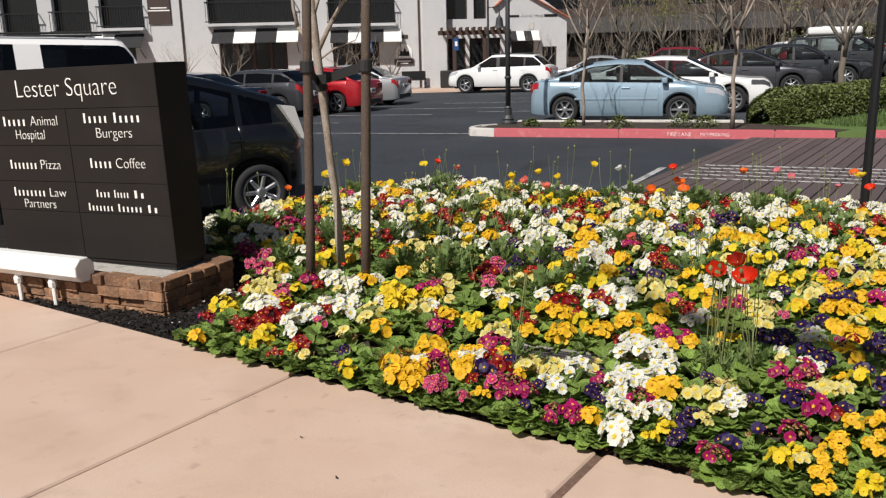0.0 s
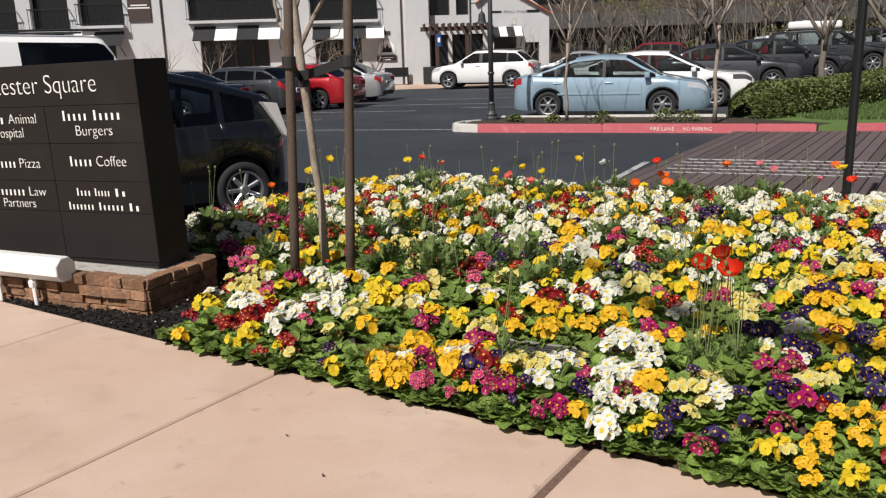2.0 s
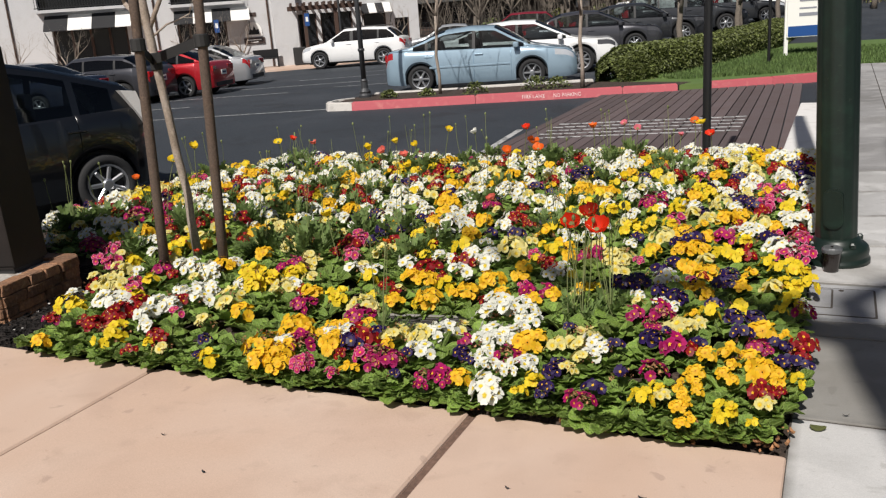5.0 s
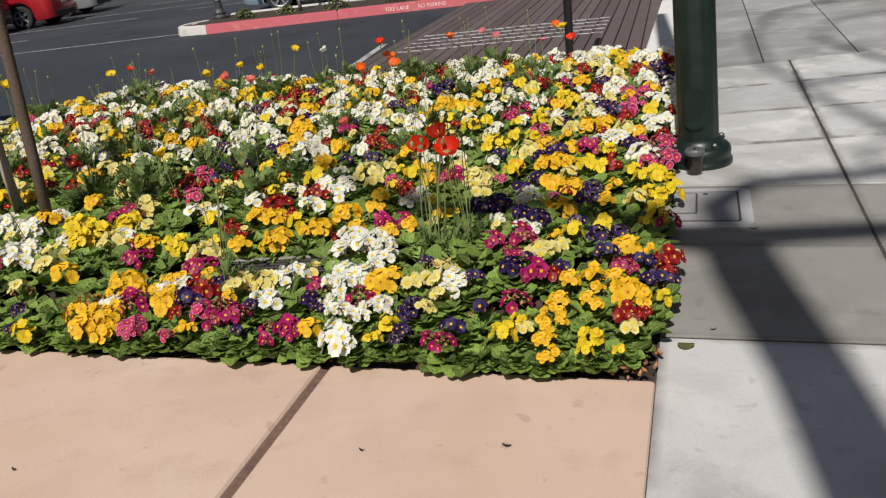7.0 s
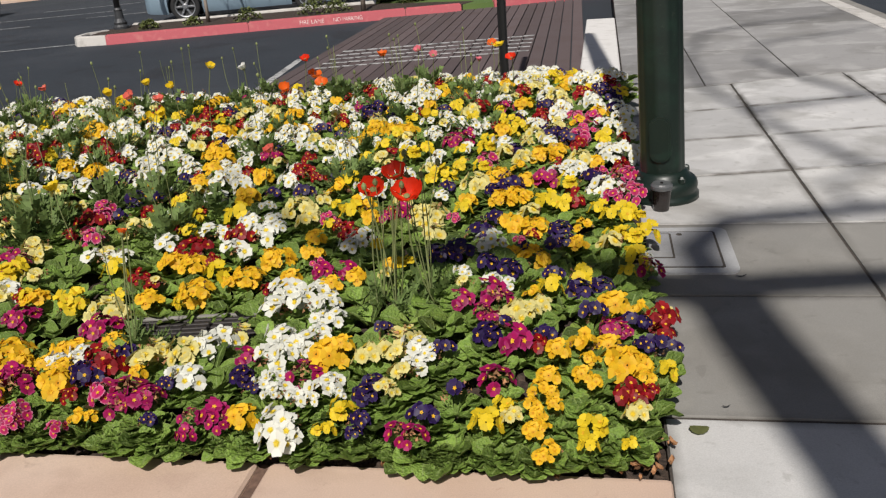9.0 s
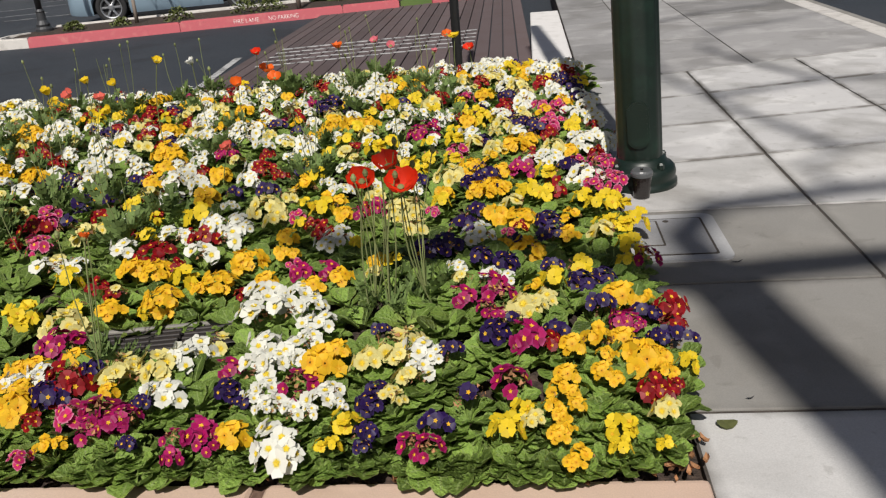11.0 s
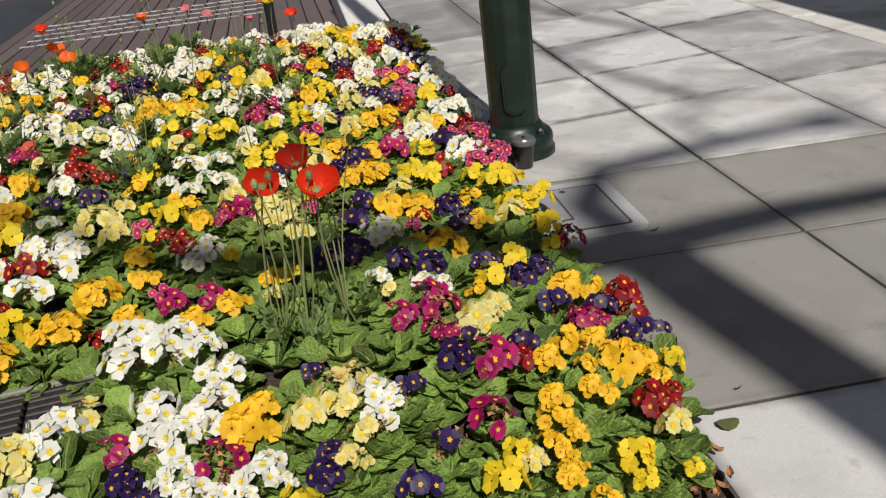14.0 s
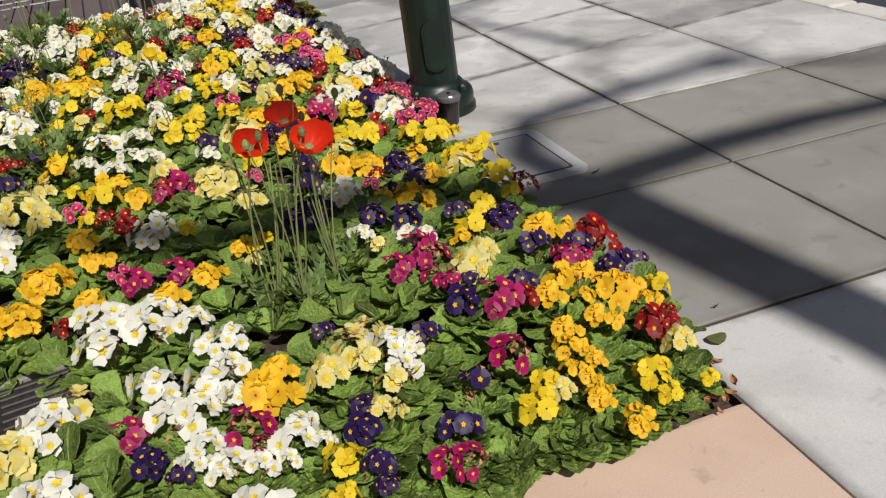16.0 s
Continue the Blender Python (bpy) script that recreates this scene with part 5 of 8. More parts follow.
def head_mesh(colour, r, wither):
    """A rounded head of many blooms, of radius r, with its stalks below."""
    bm = bmesh.new()
    br = {"golden": 0.0185, "yellow": 0.0205, "purple": 0.0185, "red": 0.0185, "magenta": 0.019, "pink": 0.019}.get(colour, 0.0218)
    n = max(4, int(2.9 * (r / br) ** 2))
    lean, wide = rnd.uniform(0, 6.28), rnd.uniform(1.0, 1.3)
    for i in range(n):
        q = math.sqrt((i + 0.5) / n)
        a = i * 2.39996 + rnd.uniform(-0.3, 0.3)
        th = q * 1.38
        d = Vector((math.sin(th) * math.cos(a), math.sin(th) * math.sin(a), math.cos(th)))
        p = Vector((d.x * r * 0.95, d.y * r * 0.95, (d.z - 0.55) * r * 0.9)) + Vector([rnd.uniform(-1, 1) * r * 0.19 for _ in range(3)])
        off = p.x * math.cos(lean) + p.y * math.sin(lean)
        p += Vector((math.cos(lean), math.sin(lean), 0)) * off * (wide - 1.0)
        nrm = (d + Vector((rnd.uniform(-0.45, 0.45), rnd.uniform(-0.45, 0.45) - 0.28, 0.4))).normalized()
        if rnd.random() < wither:
            for _ in range(6):
                w = Vector([rnd.uniform(-1, 1) * br * 0.5 for _ in range(3)])
                v = [bm.verts.new(p + w + Vector([rnd.uniform(-1, 1) * br * 0.33 for _ in range(3)])) for _ in range(4)]
                bm.faces.new(v[:3]).material_index = 2
                bm.faces.new(v[1:]).material_index = 2
        else:
            bloom(bm, axis_pose(p, nrm), br * rnd.uniform(0.82, 1.12), 0 if colour in ("golden", "yellow") and rnd.random() < 0.6 else 0.30 if colour in ("purple", "red", "golden", "yellow", "magenta", "pink") else 0.33, rnd.uniform(0.0, 0.3))
    me = bpy.data.meshes.new("blossoms")
    bm.to_mesh(me)
    bm.free()
    for m in (PETAL[colour], M_EYEPALE if colour in ("white", "cream") else M_EYE, M_WITHER):
        me.materials.append(m)
    return me


def leaf(bm, m, length, width, droop, fine=False):
    """A rounded obovate primrose leaf on a narrow stalk, creased along its midrib, its rim curling up; m: base pose, the leaf runs along +x."""
    rad = bm.verts.layers.float.get("rad") or bm.verts.layers.float.new("rad")
    rows = []
    cols = (-1, -0.5, 0, 0.5, 1) if fine else (-1, 0, 1)
    twist = rnd.uniform(-0.22, 0.22)
    for i, (u, wide) in enumerate(((0.0, 0.16), (0.25, 0.40), (0.48, 0.84), (0.68, 1.0), (0.86, 0.90), (1.0, 0.52)) if fine else ((0.0, 0.18), (0.35, 0.62), (0.62, 1.0), (0.85, 0.9), (1.0, 0.5))):
        w = width * 0.5 * wide
        z = length * (0.50 * u - droop * u * u)
        rib = (0.026 if i % 2 else -0.026) * width if fine else 0.0
        row = []
        for c in cols:
            curl = (0.10 + 0.22 * c * c) * abs(c) * w + twist * c * w * u + rib * (abs(c) > 0.2) + rnd.uniform(-0.05, 0.05) * width * abs(c)
            v = bm.verts.new(m @ Vector((length * u - 0.10 * length * c * c * (1 if u > 0.8 else 0.3), c * w * rnd.uniform(0.94, 1.06), z + curl)))
            v[rad] = max(abs(c), 0.9 if u == 1.0 else 0.0)
            row.append(v)
        rows.append(row)
    for a, b in zip(rows, rows[1:]):
        for k in range(len(cols) - 1):
            bm.faces.new((a[k], b[k], b[k + 1], a[k + 1])).smooth = True


def rosette_mesh(n, spread, fine=False):
    bm = bmesh.new()
    for i in range(n):
        a = i * 2.39996 + rnd.uniform(-0.3, 0.3)
        inner = i / n
        L = spread * rnd.uniform(0.8, 1.15) * (1.0 - 0.25 * inner)
        tilt = -math.radians(rnd.uniform(0, 18) + 34 * inner)
        m = Matrix.Rotation(a, 4, "Z") @ Matrix.Translation((0.012, 0, 0.01)) @ Matrix.Rotation(tilt, 4, "Y") @ Matrix.Rotation(rnd.uniform(-0.3, 0.3), 4, "X")
        leaf(bm, m, L, L * (rnd.uniform(0.70, 0.92) if fine else rnd.uniform(0.6, 0.8)), rnd.uniform(0.3, 0.62), fine)
    me = bpy.data.meshes.new("leaves")
    bm.to_mesh(me)
    bm.free()
    me.materials.append(M_LEAF)
    return me


HEADS = {c: [[head_mesh(c, r, w) for w in (0.03, 0.12, 0.34)] for r in (0.034, 0.05, 0.068)] for c in PETAL}
ROSETTES = [rosette_mesh(n, s) for n, s in ((10, 0.088), (11, 0.094), (12, 0.098), (11, 0.092), (10, 0.100))]
FINE_ROSETTES = [rosette_mesh(n, s, True) for n, s in ((7, 0.096), (8, 0.102), (8, 0.108), (7, 0.100), (7, 0.112), (8, 0.104))]

BED = [(-3.22, 3.0), (0.07, 3.04), (0.16, 3.25), (0.19, 3.7), (0.18, 4.0), (0.13, 4.25), (0.13, 5.1), (0.17, 5.8), (0.21, 8.0), (-0.5, 8.1), (-2.6, 7.75), (-4.7, 7.75), (-5.35, 6.9), (-5.45, 5.2), (-4.7, 4.35), (-3.75, 4.1), (-3.5, 3.45)]


def inside(x, y, poly=BED):
    hit = False
    for (ax, ay), (bx, by) in zip(poly, poly[1:] + poly[:1]):
        if (ay > y) != (by > y) and x < (bx - ax) * (y - ay) / (by - ay) + ax:
            hit = not hit
    return hit


def edge_distance(x, y, poly=BED):
    best = 9.0
    for (ax, ay), (bx, by) in zip(poly, poly[1:] + poly[:1]):
        k = max(0.0, min(1.0, ((x - ax) * (bx - ax) + (y - ay) * (by - ay)) / ((bx - ax) ** 2 + (by - ay) ** 2)))
        best = min(best, math.hypot(ax + k * (bx - ax) - x, ay + k * (by - ay) - y))
    return best


GRATE = (-1.90, 3.53, -1.19, 3.79)      # kept free of plants: x0, y0, x1, y1


def bed_z(x, y):
    """The soil's height: a low mound, dished round the drain grate."""
    if not inside(x, y):
        return 0.0
    return max(0.004, head_z(x, y) - 0.095 + 0.010 * noise.noise((x * 2.1, y * 2.1, 0)))


def head_z(x, y):
    """The height at which the flower heads stand: a mound, highest round the red poppies and dished round the drain grate."""
    d = edge_distance(x, y) if inside(x, y) else 0.0
    dish = math.hypot(max(GRATE[0] - x, 0.0, x - GRATE[2]), max(GRATE[1] - y, 0.0, y - GRATE[3]))
    return 0.10 + 0.05 * min(1.0, d / 0.3) + 0.10 * math.exp(-((x + 0.5) / 0.4) ** 2 - ((y - 3.65) / 0.55) ** 2) - 0.05 * max(0.0, 1 - dish / 0.35)


# mapped plants: x, y and radius of each flower head
PLANTED = {}
PLANTED.setdefault('magenta', []).extend([
    (-1.12, 2.97, 0.019), (-0.49, 2.97, 0.023), (-0.53, 2.98, 0.024), (-1.04, 3.02, 0.023), (-1.14, 3.05, 0.02), (-1.08, 3.06, 0.033),
    (-1.38, 3.09, 0.028), (-1.33, 3.12, 0.035), (-1.3, 3.13, 0.025), (-1.38, 3.15, 0.039), (-1.77, 3.16, 0.031), (-0.84, 3.16, 0.016),
    (-3.26, 3.16, 0.025), (-0.3, 3.19, 0.034), (-1.76, 3.21, 0.023), (-0.86, 3.22, 0.03), (-1.82, 3.22, 0.029), (-1.08, 3.32, 0.028),
    (-0.26, 3.34, 0.036), (-0.34, 3.44, 0.02), (-0.37, 3.47, 0.02), (-0.44, 3.52, 0.028), (0.05, 3.52, 0.017), (0.01, 3.53, 0.028),
    (-0.34, 3.57, 0.032), (-1.73, 3.59, 0.051), (-0.36, 3.6, 0.032), (-2.06, 3.62, 0.045), (-3.19, 3.88, 0.047), (-0.93, 3.93, 0.029)])
PLANTED.setdefault('magenta', []).extend([
    (-1.04, 3.97, 0.03), (-2.44, 4.08, 0.058), (0.15, 4.09, 0.029), (-4.24, 4.35, 0.058), (-0.94, 4.54, 0.023), (-0.82, 4.57, 0.02),
    (-0.88, 4.61, 0.032), (-0.28, 5.07, 0.049), (-4.44, 5.29, 0.046), (-0.86, 5.83, 0.032), (-0.82, 5.88, 0.059), (0.08, 7.31, 0.033)])
PLANTED.setdefault('cream', []).extend([
    (-2.39, 2.99, 0.026), (-1.9, 3, 0.019), (-0.25, 3.07, 0.018), (-0.58, 3.13, 0.014), (0.07, 3.13, 0.021), (-0.61, 3.15, 0.016),
    (-0.56, 3.19, 0.025), (-2.35, 3.24, 0.032), (-0.59, 3.26, 0.023), (-0.68, 3.27, 0.026), (-1.41, 3.31, 0.034), (-0.62, 3.31, 0.033),
    (-0.57, 3.33, 0.026), (-1.44, 3.4, 0.031), (-1.33, 3.4, 0.042), (-1.41, 3.41, 0.019), (-2.38, 3.44, 0.039), (-0.28, 3.48, 0.034),
    (-0.24, 3.51, 0.024), (-1.21, 3.55, 0.027), (-0.21, 3.56, 0.024), (-3.2, 3.58, 0.032), (-2.47, 3.59, 0.041), (-3.39, 3.61, 0.034),
    (-3.32, 3.62, 0.047), (-0.45, 3.64, 0.018), (-3.38, 3.66, 0.047), (-2.27, 3.68, 0.023), (-1.8, 3.72, 0.049), (0.19, 3.72, 0.011)])
PLANTED.setdefault('cream', []).extend([
    (-2.28, 3.76, 0.041), (-2.86, 3.77, 0.025), (-0.74, 3.78, 0.018), (-2.29, 3.84, 0.024), (-3.46, 3.86, 0.042), (-3.56, 3.91, 0.043),
    (-2.21, 3.92, 0.03), (-1.7, 3.93, 0.021), (-3.26, 4.03, 0.034), (-2.41, 4.15, 0.037), (-2.03, 4.15, 0.03), (-3.8, 4.17, 0.031),
    (-2.37, 4.18, 0.027), (-2.44, 4.25, 0.032), (0.02, 4.29, 0.035), (-0.69, 4.32, 0.036), (-2.08, 4.45, 0.043), (-2.7, 4.47, 0.053),
    (-2.66, 4.51, 0.029), (-3.44, 4.51, 0.038), (-2.04, 4.52, 0.027), (-0.75, 4.56, 0.058), (-1.3, 4.56, 0.03), (-0.31, 4.58, 0.034),
    (-2.74, 4.63, 0.028), (-1.38, 4.68, 0.052), (-2.58, 4.74, 0.036), (-2.56, 4.79, 0.024), (-2.99, 4.81, 0.045), (-1.32, 4.84, 0.027)])
PLANTED.setdefault('cream', []).extend([
    (-2.95, 4.85, 0.032), (-3.15, 4.88, 0.054), (-3.06, 4.9, 0.038), (-0.61, 5.01, 0.049), (-0.88, 5.27, 0.029), (-2.47, 5.3, 0.026),
    (-1.12, 5.39, 0.024), (-0.13, 5.41, 0.041), (-0.42, 5.45, 0.036), (-1.19, 5.51, 0.037), (-0.52, 5.55, 0.036), (-0.43, 5.77, 0.025),
    (-5, 5.84, 0.051), (-0.4, 5.89, 0.045), (-0.98, 6.25, 0.028), (-0.28, 6.77, 0.046), (-0.48, 7.29, 0.058)])
PLANTED.setdefault('yellow', []).extend([
    (-2.12, 2.97, 0.03), (-0.05, 2.98, 0.017), (-0.75, 2.99, 0.014), (-0.72, 2.99, 0.012), (0.05, 2.99, 0.012), (-2.51, 3.03, 0.016),
    (-0.31, 3.04, 0.027), (-2.52, 3.05, 0.016), (-0.04, 3.06, 0.027), (-0.71, 3.07, 0.025), (-2.76, 3.07, 0.05), (-0.27, 3.1, 0.021),
    (-3.21, 3.29, 0.025), (-3.33, 3.33, 0.045), (0.16, 3.35, 0.02), (-3, 3.44, 0.049), (-0.18, 3.7, 0.029), (-3.12, 3.71, 0.032),
    (-2.46, 3.75, 0.042), (-2.14, 3.76, 0.023), (-1.54, 3.77, 0.013), (-1.97, 3.78, 0.042), (-1.8, 3.82, 0.027), (-2.47, 3.83, 0.054),
    (-0.08, 3.86, 0.031), (-2.43, 3.87, 0.036), (-2.6, 3.91, 0.05), (-0.73, 3.91, 0.022), (-0.69, 3.91, 0.015), (-2.34, 3.94, 0.035)])
PLANTED.setdefault('yellow', []).extend([
    (-2.37, 3.96, 0.03), (-1.48, 4, 0.034), (0.07, 4, 0.02), (-1.92, 4.01, 0.034), (-3.54, 4.01, 0.029), (-2.36, 4.03, 0.031), (-3.59, 4.05, 0.036),
    (0.1, 4.17, 0.034), (-0.88, 4.18, 0.021), (-3.43, 4.23, 0.036), (-3.45, 4.34, 0.037), (0.02, 4.37, 0.027), (-1.78, 4.38, 0.031),
    (0.05, 4.42, 0.023), (0.1, 4.42, 0.032), (-1.16, 4.45, 0.019), (0.16, 4.46, 0.033), (-1.84, 4.61, 0.022), (0.02, 4.62, 0.029),
    (-1.11, 4.63, 0.035), (-0.61, 4.64, 0.025), (-0.03, 4.67, 0.029), (0.13, 4.67, 0.025), (-0.18, 4.69, 0.034), (0.09, 4.69, 0.04),
    (-3.42, 4.69, 0.031), (-4.24, 4.7, 0.034), (-1.21, 4.71, 0.021), (-0.25, 4.73, 0.035), (-2.9, 4.82, 0.026)])
PLANTED.setdefault('yellow', []).extend([
    (-1.25, 5.1, 0.034), (-3.7, 5.1, 0.033), (-0.81, 5.18, 0.045), (-1.28, 5.52, 0.025), (-1.24, 5.77, 0.033), (-3.42, 5.87, 0.04),
    (-4.47, 5.9, 0.039), (-0, 5.92, 0.039), (-4.93, 6.13, 0.063), (-0.53, 6.15, 0.062), (-0.81, 6.4, 0.029), (-1.09, 6.5, 0.03),
    (-0.52, 6.82, 0.039), (-1.18, 7.38, 0.034), (-1.48, 7.47, 0.035)])
PLANTED.setdefault('white', []).extend([
    (-0.86, 3, 0.047), (-0.8, 3.11, 0.013), (-0.85, 3.12, 0.019), (-0.73, 3.12, 0.013), (-0.93, 3.13, 0.016), (-0.9, 3.15, 0.026),
    (-0.78, 3.15, 0.029), (-2.62, 3.15, 0.028), (-1.86, 3.16, 0.034), (-0.97, 3.18, 0.02), (-0.76, 3.18, 0.019), (-0.94, 3.21, 0.023),
    (-0.53, 3.22, 0.022), (-1.23, 3.22, 0.035), (-1.27, 3.24, 0.021), (-2.73, 3.24, 0.023), (-2.72, 3.26, 0.04), (-0.5, 3.27, 0.019),
    (-0.54, 3.28, 0.029), (-1.71, 3.3, 0.024), (-0.86, 3.3, 0.02), (-2.89, 3.3, 0.03), (-2.94, 3.3, 0.036), (-0.99, 3.31, 0.035),
    (-0.94, 3.31, 0.028), (-1.65, 3.32, 0.02), (-3.07, 3.34, 0.044), (-2.72, 3.35, 0.052), (-1.67, 3.36, 0.024), (-3, 3.36, 0.055)])
PLANTED.setdefault('white', []).extend([
    (-0.91, 3.37, 0.035), (-2.68, 3.38, 0.041), (-3.15, 3.38, 0.025), (-3.1, 3.39, 0.043), (-0.86, 3.4, 0.024), (-1.27, 3.45, 0.034),
    (-1.03, 3.47, 0.033), (-3.44, 3.47, 0.034), (-1.25, 3.5, 0.035), (-0.85, 3.5, 0.025), (-2.58, 3.5, 0.035), (-0.9, 3.52, 0.026),
    (-2.71, 3.53, 0.03), (-2.69, 3.57, 0.042), (-2.78, 3.57, 0.03), (-0.92, 3.65, 0.027), (-2.66, 3.65, 0.042), (-0.32, 3.67, 0.018),
    (-0.37, 3.68, 0.022), (-1.02, 3.71, 0.036), (-1.14, 3.72, 0.04), (-0.47, 3.73, 0.019), (-2.54, 3.74, 0.024), (-2.24, 3.79, 0.034),
    (-1, 3.79, 0.036), (-1.12, 3.83, 0.054), (-2.86, 3.9, 0.051), (-3.04, 3.94, 0.046), (-2.95, 3.94, 0.026), (-3.12, 3.98, 0.034)])
PLANTED.setdefault('white', []).extend([
    (-2.84, 4.09, 0.026), (-0.43, 4.11, 0.042), (-2.05, 4.12, 0.04), (-1.95, 4.13, 0.025), (0.14, 4.19, 0.017), (-1.48, 4.2, 0.038),
    (-1.01, 4.2, 0.027), (-0.97, 4.26, 0.041), (-1.84, 4.28, 0.035), (-1.42, 4.36, 0.039), (-1.62, 4.38, 0.025), (-1.69, 4.4, 0.036),
    (-4.71, 4.4, 0.044), (-1.4, 4.46, 0.025), (-4.44, 4.49, 0.043), (-1.54, 4.5, 0.041), (-1.44, 4.5, 0.035), (-1.98, 4.59, 0.027),
    (-4.27, 4.63, 0.059), (-4.38, 4.71, 0.043), (-1.55, 4.73, 0.022), (-4.48, 4.77, 0.035), (-4.57, 4.78, 0.054), (-0.75, 4.84, 0.026),
    (-5.21, 4.85, 0.039), (-1.08, 4.87, 0.032), (-1.89, 4.89, 0.04), (-1.17, 5, 0.022), (-0.01, 5, 0.053), (-4.87, 5, 0.057)])
PLANTED.setdefault('white', []).extend([
    (-5.38, 5.03, 0.04), (-1.83, 5.1, 0.042), (-2.74, 5.12, 0.04), (-1.59, 5.13, 0.041), (-0.22, 5.16, 0.033), (-1.99, 5.16, 0.043),
    (-2.45, 5.2, 0.045), (-0.14, 5.21, 0.045), (-4.8, 5.22, 0.047), (-4.8, 5.3, 0.038), (-1.96, 5.31, 0.044), (-5.03, 5.32, 0.049),
    (-1.63, 5.34, 0.031), (-3.86, 5.34, 0.026), (-4.21, 5.36, 0.054), (-0.87, 5.37, 0.03), (-2.25, 5.37, 0.046), (-4.6, 5.37, 0.038),
    (-5.09, 5.4, 0.069), (-3.7, 5.41, 0.069), (-2.5, 5.42, 0.04), (-2.06, 5.43, 0.032), (-2.76, 5.44, 0.035), (-1.96, 5.48, 0.032),
    (-4.11, 5.51, 0.055), (-4.3, 5.53, 0.037), (0.08, 5.62, 0.061), (0.02, 5.64, 0.043), (-3.06, 5.64, 0.037), (0.16, 5.65, 0.043)])
PLANTED.setdefault('white', []).extend([
    (-1.44, 5.65, 0.052), (-3.89, 5.67, 0.045), (-2.51, 5.71, 0.05), (-1.11, 5.76, 0.032), (-4.04, 5.77, 0.056), (-2.64, 5.78, 0.058),
    (-2.07, 5.78, 0.041), (-2.88, 5.81, 0.052), (-1.48, 5.84, 0.034), (-2.21, 5.93, 0.043), (-1.01, 6.04, 0.041), (-2.79, 6.04, 0.046),
    (-3.84, 6.06, 0.051), (-0.77, 6.1, 0.048), (0.13, 6.12, 0.047), (-2.68, 6.13, 0.046), (-0.7, 6.14, 0.034), (-0.4, 6.16, 0.041),
    (-1.99, 6.18, 0.044), (0.01, 6.19, 0.048), (-4.7, 6.21, 0.072), (-0.89, 6.24, 0.049), (-3.13, 6.34, 0.049), (-0.29, 6.36, 0.05),
    (-2.27, 6.37, 0.039), (-3.72, 6.42, 0.07), (-4.82, 6.44, 0.053), (-1, 6.48, 0.029), (-3.3, 6.52, 0.068), (-4.13, 6.56, 0.064)])
PLANTED.setdefault('white', []).extend([
    (-3.71, 6.58, 0.053), (0.12, 6.62, 0.045), (-2.33, 6.62, 0.056), (-4.78, 6.66, 0.054), (-0.09, 6.84, 0.046), (-3.8, 6.95, 0.056),
    (-0.83, 6.97, 0.056), (-4.66, 7, 0.055), (-0.38, 7.07, 0.056), (-4.6, 7.09, 0.051), (-1.48, 7.1, 0.041), (-1.36, 7.14, 0.05),
    (-3.39, 7.38, 0.057), (-2.35, 7.38, 0.045), (-4.02, 7.39, 0.06), (-0.08, 7.42, 0.051), (-2.19, 7.45, 0.054), (-1.61, 7.48, 0.044),
    (-1.37, 7.49, 0.053), (-0.16, 7.53, 0.069), (-4.92, 7.54, 0.059), (-4.73, 7.55, 0.064), (-4.6, 7.63, 0.064), (-0.02, 7.79, 0.045),
    (-4.42, 7.81, 0.065), (-2.98, 7.86, 0.05), (-2.18, 7.92, 0.048), (-1.8, 7.96, 0.048), (-1.11, 8.03, 0.047), (-1.28, 8.07, 0.048)])
PLANTED.setdefault('white', []).extend([
    (-0.42, 8.08, 0.075), (-0.93, 8.11, 0.057), (-0.56, 8.14, 0.076)])
PLANTED.setdefault('golden', []).extend([
    (-0.16, 2.92, 0.017), (-3.06, 2.92, 0.029), (-0.14, 2.95, 0.02), (-1.78, 3.01, 0.042), (-0.19, 3.02, 0.018), (-1.89, 3.02, 0.038),
    (-1.47, 3.03, 0.021), (-1.44, 3.04, 0.014), (-0.17, 3.04, 0.012), (-0.99, 3.05, 0.029), (-0.18, 3.08, 0.015), (-1.84, 3.08, 0.043),
    (-0.2, 3.11, 0.018), (-0.14, 3.12, 0.015), (-1.94, 3.12, 0.064), (-1.82, 3.13, 0.029), (-0.15, 3.16, 0.012), (-0.18, 3.17, 0.021),
    (-1.64, 3.18, 0.034), (-0.16, 3.22, 0.022), (-0.04, 3.22, 0.016), (-1.4, 3.24, 0.018), (-0.07, 3.24, 0.019), (-1.66, 3.26, 0.024),
    (-1.74, 3.28, 0.02), (-0.8, 3.28, 0.037), (-1.83, 3.29, 0.024), (0.1, 3.29, 0.019), (-0.77, 3.32, 0.024), (-0.05, 3.32, 0.016)])
